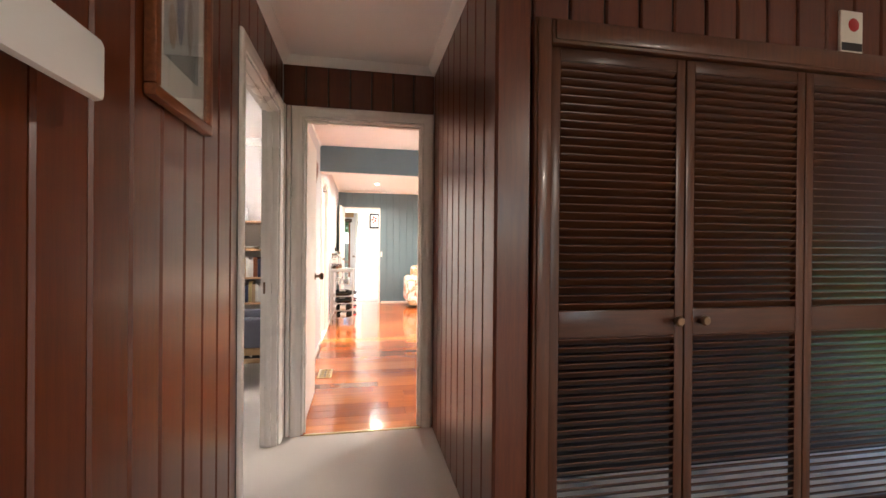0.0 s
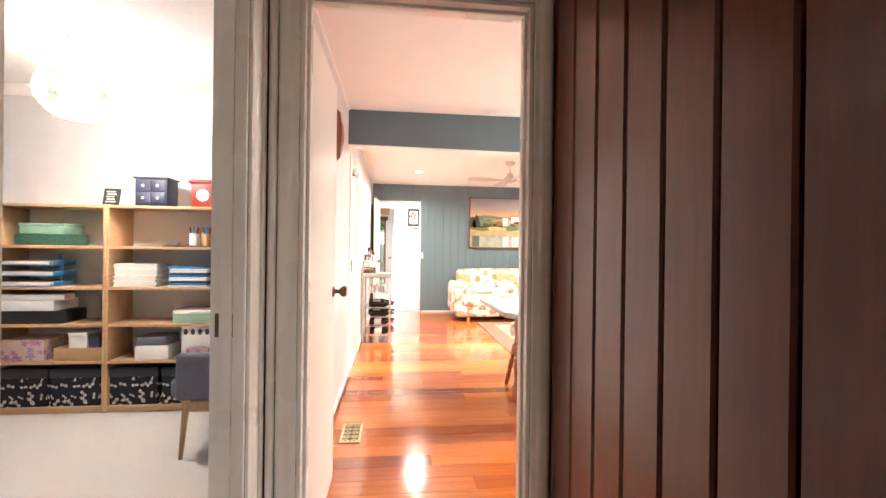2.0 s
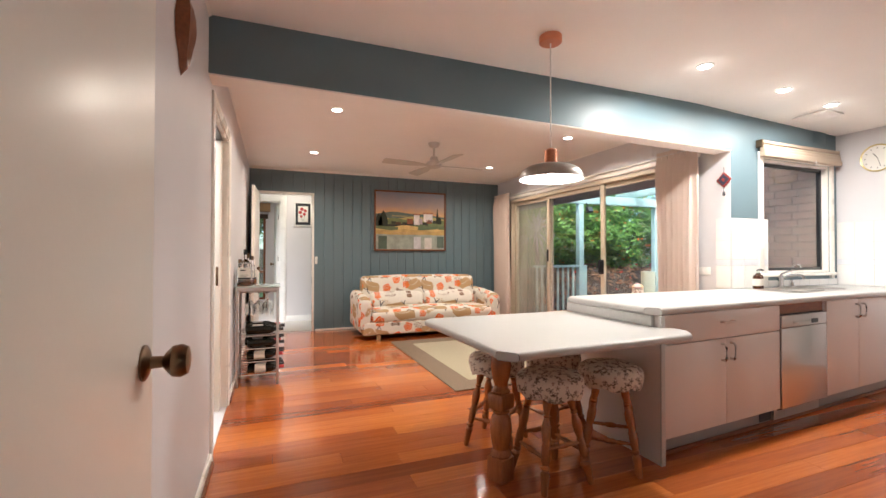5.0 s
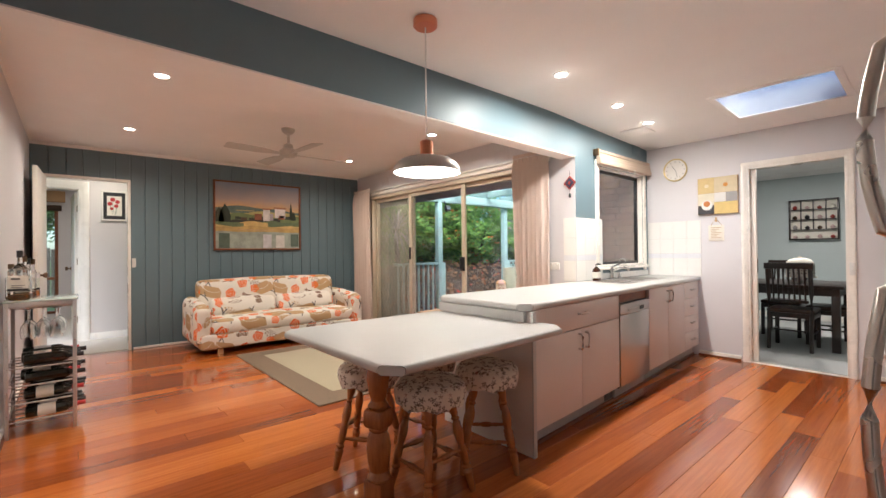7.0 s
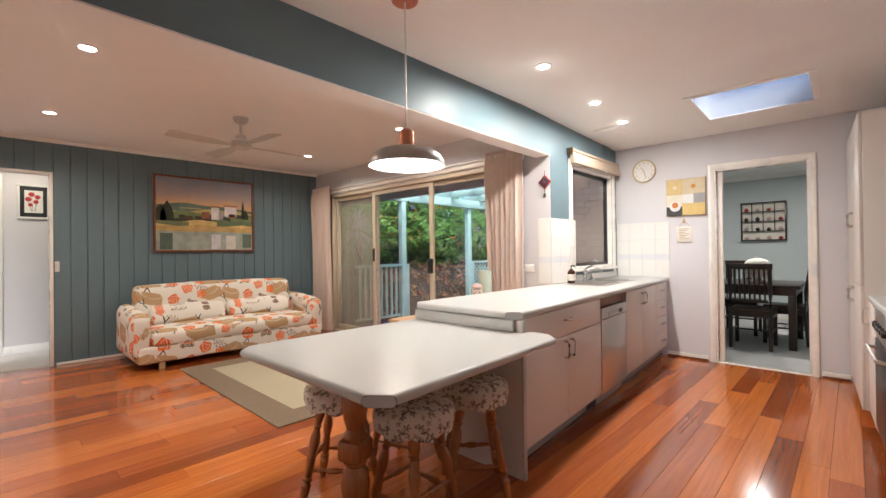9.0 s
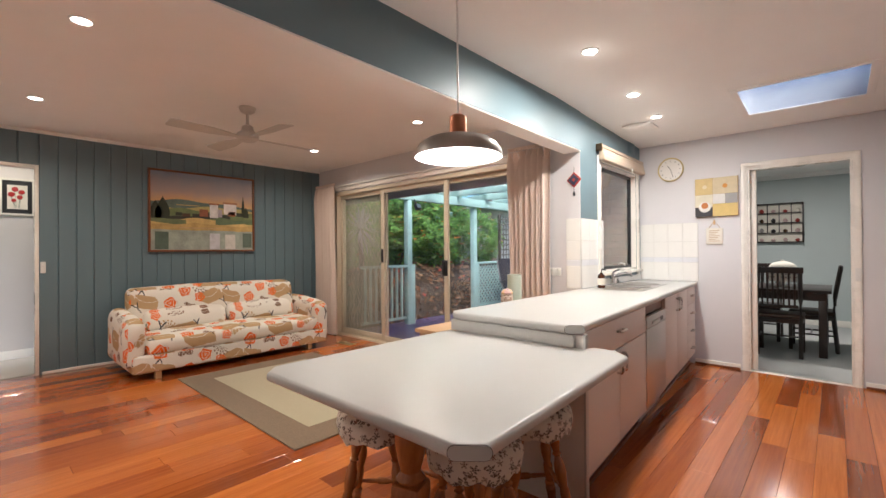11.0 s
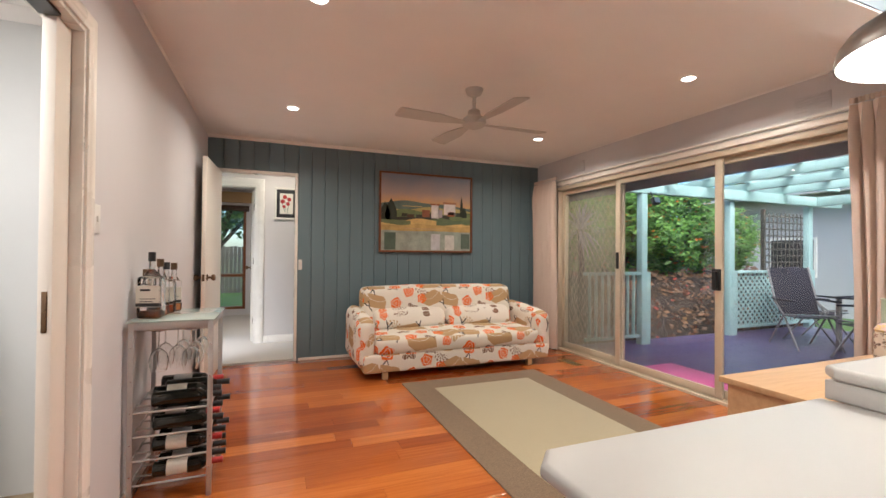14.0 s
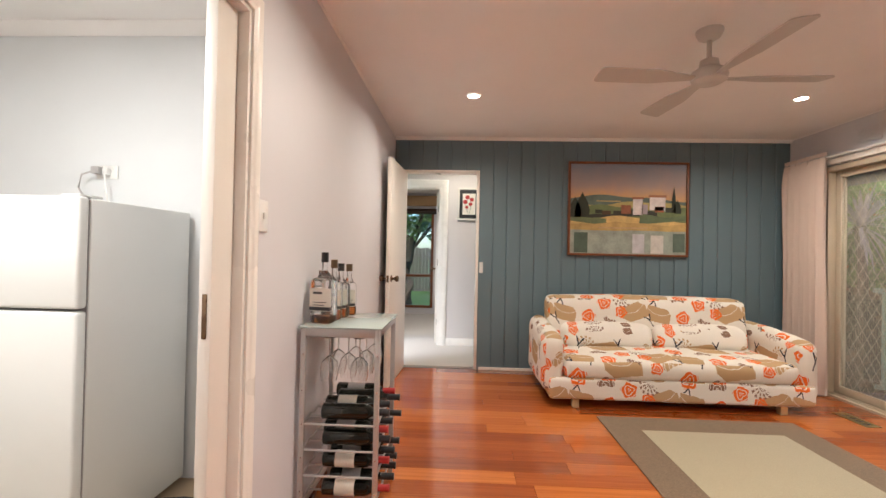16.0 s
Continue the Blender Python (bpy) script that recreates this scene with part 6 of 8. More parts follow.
for x, r, z0, z1 in ((0.465, 0.022, -0.03, 0.24), (-0.47, 0.075, -0.09, 0.17), (-0.545, 0.07, -0.09, 0.12), (0.50, 0.04, -0.04, 0.10)):
    bm = bmesh.new()
    vs = [bm.verts.new((x + r * c * (1 + 0.25 * noise.noise(Vector((i, x * 9, 0)))), -0.0305, z0 + (z1 - z0) * s)) for i, (c, s) in enumerate(((-0.9, 0), (-1, 0.3), (-0.7, 0.6), (0, 1), (0.7, 0.6), (1, 0.3), (0.9, 0)))]
    bm.faces.new(vs)
    part("cypress", bm, paint("dark_tree_oil_paint", (0.035, 0.045, 0.03)), pt, smooth=0)

# poppy print in the passage
pp = thing("poppy_print", pose(0.575, 11.1, 1.88), "framed print of red poppies in a black and cream frame", "picture")
fr = bmesh.new()
for a in ((-0.15, 0.15, 0.19, 0.215), (-0.15, 0.15, -0.215, -0.19), (-0.15, -0.125, -0.19, 0.19), (0.125, 0.15, -0.19, 0.19)):
    box(fr, a[0], a[1], -0.025, -0.001, a[2], a[3], bev=0.003)
part("frame", fr, M["creamwood"], pp)
flat(pp, "mount", -0.126, 0.126, -0.191, 0.191, 0.012, M["black"], "black mount")
flat(pp, "sheet", -0.085, 0.085, -0.14, 0.14, 0.0138, M["paper"], "cream sheet")
for x, z, r in ((-0.02, 0.09, 0.03), (0.035, 0.06, 0.028), (-0.05, 0.03, 0.03), (0.02, 0.0, 0.026), (-0.03, -0.04, 0.022)):
    fl = part("poppy", L([(r, 0.0), (r * 0.9, 0.0012)], 10, pose(x, -0.0155, z, 90, 0, 0)), M["red"], pp)
    part("stem", R((x, -0.0148, z - r), (x * 0.4, -0.0148, -0.12), 0.0015, 5), M["darkgreen"], pp)

# bar rack with glasses and bottles
RX, RY = -0.205, 7.29
rk = thing("bar_rack", pose(RX, RY, 0), "silver metal wine rack with a frosted glass top with the ceiling's reflection in its colour", "wine rack")
RW, RD, RH = 0.335, 0.43, 0.875
for x in (0, RW):
    for y in (0, RD):
        part("post", B(x - 0.011, x + 0.011, y - 0.011, y + 0.011, 0.001, RH, bev=0.002), M["rackmetal"], rk)
tp = bmesh.new()
for a in ((0.011, RW - 0.011, -0.011, 0.009), (0.011, RW - 0.011, RD - 0.009, RD + 0.011), (-0.011, 0.009, 0.011, RD - 0.011), (RW - 0.009, RW + 0.011, 0.011, RD - 0.011)):
    box(tp, *a, RH - 0.034, RH - 0.0005, bev=0.002)
part("top_frame", tp, M["rackmetal"], rk)
part("glass_top", B(-0.02, RW + 0.02, -0.02, RD + 0.02, RH + 0.0005, RH + 0.009, bev=0.002), M["frost"], rk, "frosted glass top with the ceiling's reflection in its colour")
SHZ = (0.10, 0.215, 0.33, 0.445)
for z in SHZ:
    sh = bmesh.new()
    for y in (0.0, 0.10, 0.22, 0.32, RD):
        tube(sh, [(0.012 if y in (0.0, RD) else 0.0, y, z), (RW - 0.012 if y in (0.0, RD) else RW, y, z)], 0.005, 6)
    for x in (0.0, RW):
        pts = [(x, 0.012 + (RD - 0.024) * i / 24, z + 0.006 - 0.010 * abs(math.sin(math.pi * i / 6))) for i in range(25)]
        tube(sh, pts, 0.005, 6)
    part("shelf", sh, M["rackmetal"], rk, "silver wire bottle shelf")
hg = bmesh.new()
for i in range(6):
    y = 0.04 + i * 0.07
    tube(hg, [(0.012, y, RH - 0.045), (RW - 0.012, y, RH - 0.045)], 0.003, 6)
part("glass_hanger", hg, M["rackmetal"], rk)
for z in (0.15, 0.30, 0.45, 0.60, 0.76):
    for x in (0, RW):
        part("bolt", L([(0.0045, 0.0), (0.0045, 0.003), (0.002, 0.0045)], 8, pose(x, -0.0112, z, 90, 0, 0)), M["chrome"], rk)


def wine_bottle(m, capsule, label):
    b = thing("wine_bottle", m, "dark wine bottle lying on its side in the rack", "wine bottle", "wine bottles in the rack")
    part("bottle", L([(0.030, 0.0), (0.036, 0.004), (0.037, 0.19), (0.033, 0.21), (0.020, 0.228), (0.0145, 0.242), (0.0145, 0.30), (0.016, 0.301), (0.016, 0.306), (0.001, 0.306)], 18), M["bottle"], b)
    part("capsule", L([(0.0152, 0.243), (0.0155, 0.2995), (0.0168, 0.3005), (0.0168, 0.307), (0.001, 0.308)], 14), capsule, b, "bottle capsule")
    if label:
        part("label", L([(0.0373, 0.06), (0.0375, 0.062), (0.0375, 0.148), (0.0373, 0.15)], 20, cap=False), label, b, "pale paper label")
    return b


random.seed(5)
for zi, z in enumerate(SHZ):
    for i in range(4 if zi != 1 else 3):
        y = RY + 0.055 + i * 0.105 + (0.03 if zi == 1 else 0)
        cap = random.choice(("black", "black", "red", "bronze" if zi == 3 else "red"))
        wine_bottle(pose(RX + 0.065 + random.uniform(-0.012, 0.03), y, z + 0.0425, 0, 90, random.uniform(-2, 2)), M[cap], M["paper"] if i == (1 if zi == 3 else 0) and zi != 2 else (M["kick"] if i % 2 else None))
for i, (x, y, h) in enumerate(((0.10, 0.05, 0.0), (0.24, 0.05, 0.0), (0.17, 0.12, 0.0), (0.10, 0.19, 0.0), (0.24, 0.19, 0.0), (0.17, 0.26, 0.0), (0.25, 0.33, 0.0))):
    gl = thing("wine_glass", pose(RX + x, RY + y + 0.01, RH - 0.046), "clear stemmed wine glass hanging upside down", "wine glass", "wine glasses under the rack top")
    part("bowl", L([(0.0335, -0.205), (0.040, -0.180), (0.0425, -0.150), (0.036, -0.118), (0.018, -0.098), (0.004, -0.090), (0.0035, -0.012), (0.032, -0.004), (0.032, -0.0015), (0.002, -0.001), (0.001, -0.094), (0.016, -0.1005), (0.0345, -0.119), (0.041, -0.150), (0.0388, -0.180), (0.0325, -0.205), (0.0335, -0.205)], 20, cap=False), M["drink"], gl)


def spirit(x, y, w, d, h, label, cap, full, rot=0):
    s = thing("spirit_bottle", pose(x, y, RH + 0.0095, 0, 0, rot), "glass spirit bottle part filled with amber whisky", "bottle", "spirit bottles on the rack")
    bo = bmesh.new()
    box(bo, -w / 2, w / 2, -d / 2, d / 2, 0.0, h * 0.64, bev=min(w, d) * 0.25, seg=3)
    part("body", bo, M["drink"], s, "clear glass body")
    part("whisky", B(-w / 2 + 0.004, w / 2 - 0.004, -d / 2 + 0.004, d / 2 - 0.004, 0.005, h * full, bev=min(w, d) * 0.2, seg=2), M["whisky"], s, "amber whisky")
    part("neck", L([(w * 0.34, h * 0.62), (w * 0.26, h * 0.68), (0.013, h * 0.74), (0.0125, h * 0.9), (0.001, h * 0.9)], 16, cap=False), M["drink"], s)
    part("cap", L([(0.0165, h * 0.86), (0.0165, h), (0.001, h + 0.001)], 14), cap, s)
    if label:
        lb = part("label", B(-w / 2 + 0.004, w / 2 - 0.004, -d / 2 - 0.0018, -d / 2 - 0.0004, h * 0.18, h * 0.50), label, s, "pale printed label")
        for u, v0, v1 in ((0.10, 0.42, 0.45), (0.30, 0.30, 0.31), (0.20, 0.26, 0.27)):
            part("print_bar", B(-w * 0.30, w * u, -d / 2 - 0.003, -d / 2 - 0.002, h * v0, h * v1), M["black"], lb)
        part("dark_band", B(-w / 2 + 0.004, w / 2 - 0.004, -d / 2 - 0.003, -d / 2 - 0.002, h * 0.19, h * 0.24), M["black"], lb)
    return s


spirit(RX + 0.060, RY + 0.085, 0.112, 0.080, 0.330, M["paper"], M["black"], 0.13, -10)
spirit(RX + 0.075, RY + 0.185, 0.085, 0.062, 0.295, M["paper"], M["bronze"], 0.22, 6)
spirit(RX + 0.085, RY + 0.270, 0.090, 0.060, 0.275, M["paper"], M["black"], 0.24, -5)
spirit(RX + 0.105, RY + 0.355, 0.080, 0.060, 0.270, M["paper"], M["bronze"], 0.18, 10)
spirit(RX + 0.010, RY + 0.200, 0.060, 0.055, 0.24, None, M["bronze"], 0.10, 5)

# beech desk behind the bench, with jug and vase
dk = thing("side_table", pose(0, 0, 0), "light beech side table behind the kitchen bench", "table")
part("tabletop", B(2.235, 3.80, 5.72, 6.155, 0.672, 0.697, bev=0.003), M["beech"], dk)
for x in (2.26, 3.75):
    part("side_panel", B(x, x + 0.022, 5.74, 6.13, 0.001, 0.6715), M["beech"], dk)
part("rear_panel", B(2.283, 3.749, 5.742, 5.76, 0.25, 0.6715), M["beech"], dk)
jg = thing("jug", pose(3.10, 5.92, 0.698), "tall pale green enamel jug with a handle", "jug")
part("body", L([(0.050, 0.0), (0.054, 0.004), (0.056, 0.15), (0.055, 0.315), (0.058, 0.33), (0.054, 0.33), (0.051, 0.31), (0.051, 0.02), (0.001, 0.018)], 26, cap=False), M["jug"], jg)
part("handle", tube(bmesh.new(), [(0.054, 0, 0.30), (0.085, 0, 0.295), (0.098, 0, 0.25), (0.088, 0, 0.19), (0.055, 0, 0.16)], 0.006, 8), M["jug"], jg)
vs = thing("patterned_canister", pose(2.965, 5.90, 0.698), "patterned ceramic canister with a domed lid", "canister")
part("body", L([(0.040, 0.0), (0.046, 0.006), (0.046, 0.18), (0.042, 0.19)], 22), M["toile"], vs, uv=True)
part("lid", L([(0.044, 0.1905), (0.046, 0.20), (0.03, 0.222), (0.008, 0.23)], 22), M["pinkprint"], vs, uv=True)
rb = thing("red_cloth", pose(2.60, 5.83, 0.698), "small folded red cloth on table", "cloth")
part("fold", soft(-0.09, 0.09, -0.05, 0.05, 0.001, 0.022, 0.008, 4, 0.0, 0.005, 3), M["red"], rb)

# ---------------------------------------------------------------- hall
def louvre_door(m, w, h, knob_x):
    d = thing("closet_door", m, "dark stained louvred closet door", "closet door", "louvred closet doors")
    st = 0.042
    for a, b in ((0.002, st), (w - st, w - 0.002)):
        part("stile", B(a, b, -0.014, 0.014, 0.02, h, bev=0.003), M["louvre_v"], d)
    for z0, z1 in ((0.02, 0.12), (0.885, 0.99), (h - 0.05, h)):
        part("rail", B(st + 0.0005, w - st - 0.0005, -0.013, 0.013, z0, z1, bev=0.003), M["louvre"], d)
    sl = B(st + 0.001, w - st - 0.001, -0.003, 0.003, -0.020, 0.020, bev=0.0015, seg=1)
    me = mesh_of("slat", sl, M["louvre"])
    for lo, hi in ((0.12, 0.885), (0.99, h - 0.05)):
        n = int((hi - lo) / 0.031)
        for i in range(n):
            s = new("slat", me)
            s.parent = d
            s.matrix_basis = pose(0, 0, lo + (hi - lo) * (i + 0.5) / n, 48, 0, 0)
    part("knob", L([(0.009, 0.0), (0.009, 0.012), (0.019, 0.02), (0.021, 0.03), (0.015, 0.038), (0.003, 0.04)], 16, pose(knob_x, -0.0142, 0.945, 90, 0, 0)), M["bronze"], d, "round bronze knob")
    return d


for n in range(4):
    louvre_door(pose(0.957 + 0.588 * n, CF + 0.010, 0), 0.586, 2.0, (0.545, 0.075)[n % 2])
louvre_door(pose(0.957 + 0.588 * 4, CF + 0.010, 0), 0.286, 2.0, 0.24)
cf = bmesh.new()
for a in ((0.884, 0.955, 0.0, 2.10), (0.9555, 3.598, 2.005, 2.10)):
    box(cf, a[0], a[1], CF - 0.022, CF + 0.03, a[2], a[3], bev=0.008)
    box(cf, a[0] + 0.012, a[1] - 0.012, CF - 0.030, CF - 0.0225, a[2] + 0.012 * (a[2] > 0), a[3] - 0.012, bev=0.004)
struct(part("trim_closet", cf, M["closet_trim"]), "stained timber moulded frame round the closet", "door frame")

hp = thing("framed_cartoon", pose(HX0 + 0.001, 1.605, 1.90, 0, 0, 90), "framed pale watercolour print in a red-brown frame", "picture")
fr = bmesh.new()
for a in ((-0.195, 0.195, 0.29, 0.32), (-0.195, 0.195, -0.32, -0.29), (-0.195, -0.165, -0.29, 0.29), (0.165, 0.195, -0.29, 0.29)):
    box(fr, a[0], a[1], -0.03, -0.001, a[2], a[3], bev=0.005)
part("frame", fr, M["frame"], hp)
flat(hp, "mount", -0.166, 0.166, -0.291, 0.291, 0.010, M["paper"], "cream mount board")
flat(hp, "sheet", -0.115, 0.115, -0.19, 0.20, 0.0118, paint("watercolour_ground", (0.36, 0.38, 0.36)), "grey-green watercolour ground")
for x, z, w, h, col in ((-0.02, -0.02, 0.05, 0.22, (0.12, 0.14, 0.20)), (0.045, -0.04, 0.04, 0.18, (0.24, 0.20, 0.16)), (-0.07, -0.10, 0.05, 0.12, (0.30, 0.22, 0.14)), (0.0, 0.14, 0.16, 0.05, (0.46, 0.44, 0.40))):
    part("brush_patch", L([(0.5, 0.0), (0.46, 0.0012)], 12, pose(x, -0.0135, z, 90, 0, 0) @ Matrix.Diagonal((w, h, 1, 1))), paint("watercolour_patch", col), hp)
g = part("glazing", B(-0.164, 0.164, -0.0185, -0.0165, -0.289, 0.289), M["glass"], hp)
g.visible_shadow = False

bx = thing("door_chime_box", pose(HX0 + 0.001, 0.84, 1.505, 0, 0, 90), "cream plastic chime box mounted on the panelling", "chime box")
q = B(-0.30, 0.24, -0.10, 0, -0.05, 0.05, bev=0.012)
for v in q.verts:
    if v.co.z < 0 and v.co.y > -0.06:
        v.co.z += 0.075
part("housing", q, M["white"], bx)
part("grille", B(-0.25, 0.19, -0.085, -0.02, 0.0505, 0.0545, bev=0.001), M["kick"], bx)
cl = thing("small_poster", pose(2.36, CF - 0.001, 2.192), "small red and white picture on the panelling", "picture")
part("card", B(-0.06, 0.06, -0.012, 0, -0.09, 0.09, bev=0.002), M["paper"], cl)
part("red_shape", L([(0.03, 0.0), (0.028, 0.001)], 12, pose(0.01, -0.0125, 0.03, 90, 0, 0)), M["red"], cl)
part("dark_band", B(-0.055, 0.055, -0.0136, -0.0125, -0.085, -0.05), M["black"], cl)

# ---------------------------------------------------------------- study
SH_Z = [0.03, 0.355, 0.62, 0.885, 1.18, 1.475]


def bookshelf(x):
    s = thing("bookshelf", pose(x, 5.08, 0), "beech veneer bookshelf filled with boxes and papers", "bookshelf", "bookshelves in the study")
    for a in (0.0, 0.722):
        part("side", B(a, a + 0.018, 0, 0.30, 0.001, 1.50, bev=0.001), M["beech"], s)
    part("back", B(0.018, 0.722, 0.292, 0.298, 0.03, 1.48), M["creamwood"], s, "pale back board")
    for z in SH_Z:
        part("shelf", B(0.0185, 0.7215, 0.0, 0.291, z, z + 0.02, bev=0.001), M["beech"], s)
    part("plinth", B(0.0185, 0.7215, 0.015, 0.03, 0.001, 0.029), M["beech"], s)
    return s


for x in (-2.61, -1.868, -1.126):
    bookshelf(x)
FY = 5.10


def carton(name, x, z, w, d, h, mat, label, lid=None, cat="box", y=FY, uv=False, rot=0):
    c = thing(name, pose(x, y, z + 0.0006, 0, 0, rot), label, cat)
    part("box", B(0, w, 0, d, 0, h * (0.75 if lid else 1), bev=0.003), mat, c, uv=uv)
    if lid:
        part("lid", B(-0.004, w + 0.004, -0.004, d + 0.004, h * 0.75 + 0.0005, h, bev=0.003), lid, c)
    return c


def shelf_z(i):
    return SH_Z[i] + 0.02


for x in (-2.58, -2.235, -1.845, -1.49, -1.10, -0.76):
    carton("storage_box", x, shelf_z(0), 0.325, 0.26, 0.27, M["boxprint"], "black storage box printed with pale garden tools", M["black"], uv=True)
carton("patterned_box", -2.56, shelf_z(1), 0.28, 0.24, 0.15, M["pinkprint"], "pink flower-patterned cardboard keepsake box", uv=True)
carton("cardboard_box", -2.22, shelf_z(1), 0.32, 0.24, 0.09, M["card"], "flat brown cardboard storage box")
carton("index_box", -2.12, shelf_z(1) + 0.0915, 0.12, 0.2, 0.11, M["creamwood"], "white lidded card index box", M["creamwood"])
carton("dark_box", -1.99, shelf_z(1) + 0.0915, 0.07, 0.2, 0.08, M["navy"], "small navy cardboard storage box")
carton("plastic_tub", -1.68, shelf_z(1), 0.23, 0.22, 0.10, M["white"], "white plastic tub of folded papers")
carton("folded_cloth", -1.665, shelf_z(1) + 0.1015, 0.20, 0.2, 0.06, M["greycloth"], "folded blue-grey cloth in tub", cat="cloth")
icon = carton("icon_box", -1.36, shelf_z(1), 0.21, 0.24, 0.245, M["creamwood"], "white box printed with dark ovals")
for i in range(4):
    part("oval_mark", L([(0.5, 0.0), (0.5, 0.001)], 14, pose(0.03 + 0.05 * i, -0.0008, 0.20, 90, 0, 0) @ Matrix.Diagonal((0.03, 0.045, 1, 1))), M["navy"], icon)
carton("pink_gift_box", -1.31, shelf_z(1), 0.15, 0.03, 0.09, M["pinkprint"], "small pink patterned gift box", y=5.065, uv=True)
carton("black_case", -2.56, shelf_z(2), 0.40, 0.24, 0.09, M["black"], "black case with a gold band")
carton("white_case", -2.58, shelf_z(2) + 0.0915, 0.36, 0.24, 0.075, M["white"], "white flat plastic storage case")
carton("paper_roll_box", -2.60, shelf_z(2) + 0.168, 0.45, 0.10, 0.04, M["creamwood"], "long pale carton of paper rolls")
carton("printer_box", -1.42, shelf_z(2), 0.28, 0.24, 0.09, M["greenbox"], "pale green patterned lid box", M["white"])
for sh, x, n, w, tones in ((3, -1.83, 11, 0.29, ("paper", "creamwood", "white")), (3, -1.46, 10, 0.27, ("paper", "bluetray", "navy", "white")), (4, -1.04, 2, 0.2, ("card", "paper"))):
    z = shelf_z(sh)
    for i in range(n):
        h = random.uniform(0.010, 0.018)
        carton("paper_stack", x + random.uniform(-0.006, 0.012), z, w, 0.22, h, M[tones[i % len(tones)]], "stacked sheaf of pale papers", cat="papers", rot=random.uniform(-1.5, 1.5))
        z += h + 0.0008
for i in range(3):
    tr = thing("letter_tray", pose(-2.60, FY, shelf_z(3) + 0.075 * i + 0.0006), "blue plastic letter tray with papers", "letter tray", "stacked letter trays")
    q = bmesh.new()
    box(q, 0, 0.36, 0, 0.24, 0, 0.006, bev=0.002)
    box(q, 0, 0.006, 0.02, 0.24, 0.0062, 0.035, bev=0.001)
    box(q, 0.354, 0.36, 0.03, 0.24, 0.0062, 0.035, bev=0.001)
    box(q, 0.340, 0.3535, 0.10, 0.125, 0.036, 0.074, bev=0.002)
    part("tray", q, M["bluetray"], tr)
    part("paper_sheaf", B(0.01, 0.35, 0.005, 0.23, 0.0065, 0.03, bev=0.002), M["paper"], tr)
carton("green_tin", -2.45, shelf_z(4) + 0.0815, 0.29, 0.2, 0.075, M["greenbox"], "mint green flat tin with lid", M["greenbox"])
carton("dark_green_tin", -2.48, shelf_z(4), 0.34, 0.22, 0.08, M["darkgreen"], "dark green patterned flat storage tin")
ty = thing("desk_tray", pose(-1.50, FY, shelf_z(4) + 0.0006), "black tray with pots and pencils", "tray")
part("tray", B(0, 0.33, 0, 0.16, 0, 0.01, bev=0.003), M["black"], ty)
for i, (x, mt) in enumerate(((0.19, "white"), (0.28, "legs"))):
    pc = thing("pencil_cup", pose(-1.50 + x, FY + 0.07, shelf_z(4) + 0.0112), "small cup of pencils and brushes", "pencil cup")
    part("cup", L([(0.03, 0.0), (0.032, 0.09), (0.028, 0.09), (0.027, 0.006), (0.001, 0.005)], 16, cap=False), M[mt], pc)
    for j in range(6):
        part("pencil", R((0.01 * math.cos(j), 0.01 * math.sin(j), 0.008), (0.032 * math.cos(j), 0.02 * math.sin(j), 0.13 + 0.008 * (j % 3)), 0.004, 6), M[("red", "black", "bluetray")[j % 3]], pc)
carton("pill_tin", -1.47, shelf_z(4) + 0.0112, 0.07, 0.06, 0.03, M["steel"], "small steel tin on the tray")
z = shelf_z(3)
x = -1.10
bks = ["card", "paper", "creamwood", "frame", "navy", "redwood", "paper", "bluetray", "creamwood", "card", "darkgreen", "paper", "navy", "gold"]
for sh in (2, 3):
    x = -1.10
    for i in range(13):
        w, h = random.uniform(0.018, 0.042), random.uniform(0.17, 0.225)
        if x + w > -0.42:
            break
        carton("book", x, shelf_z(sh), w, 0.17, h, M[bks[(i + sh * 3) % len(bks)]], "upright book on the shelf", cat="book")
        x += w + 0.0015
# on top of the shelves
mz = 1.4958
dc = thing("drawer_chest", pose(-1.70, 5.12, mz), "small navy chest with four drawers", "trinket chest")
part("body", B(0, 0.22, 0.0, 0.16, 0.006, 0.20, bev=0.003), M["navy"], dc)
part("lid", B(-0.012, 0.232, -0.012, 0.17, 0.2005, 0.214, bev=0.003), M["navy"], dc)
part("base", B(-0.008, 0.228, -0.008, 0.165, 0.0, 0.0055), M["navy"], dc)
for x in (0.012, 0.113):
    for z in (0.018, 0.108):
        d = part("drawer", B(x, x + 0.095, -0.008, -0.0005, z, z + 0.082, bev=0.002), M["navy"], dc)
        part("knob", L([(0.006, 0.0), (0.01, 0.008), (0.002, 0.012)], 10, pose(x + 0.0475, -0.0082, z + 0.041, 90, 0, 0)), M["white"], d, "round white knob")
rc = thing("mantel_clock", pose(-1.32, 5.13, mz), "small red wooden clock with a round dial", "clock")
part("case", B(0, 0.17, 0, 0.13, 0.0, 0.175, bev=0.003), M["redwood"], rc)
part("roof", slab(bmesh.new(), [(-0.015, -0.015), (0.185, -0.015), (0.185, 0.145), (-0.015, 0.145)], 0.176, 0.205, 0.010, 1), M["redwood"], rc)
part("dial", L([(0.045, 0), (0.045, 0.003)], 24, pose(0.085, -0.0005, 0.09, 90, 0, 0)), M["clockface"], rc, "white round dial")
sg = thing("small_sign", pose(-1.93, 5.13, mz, -12, 0, 0), "small black sign with pale lettering", "sign")
part("board", B(0, 0.11, 0, 0.012, 0.0, 0.13, bev=0.002), M["black"], sg)
q = bmesh.new()
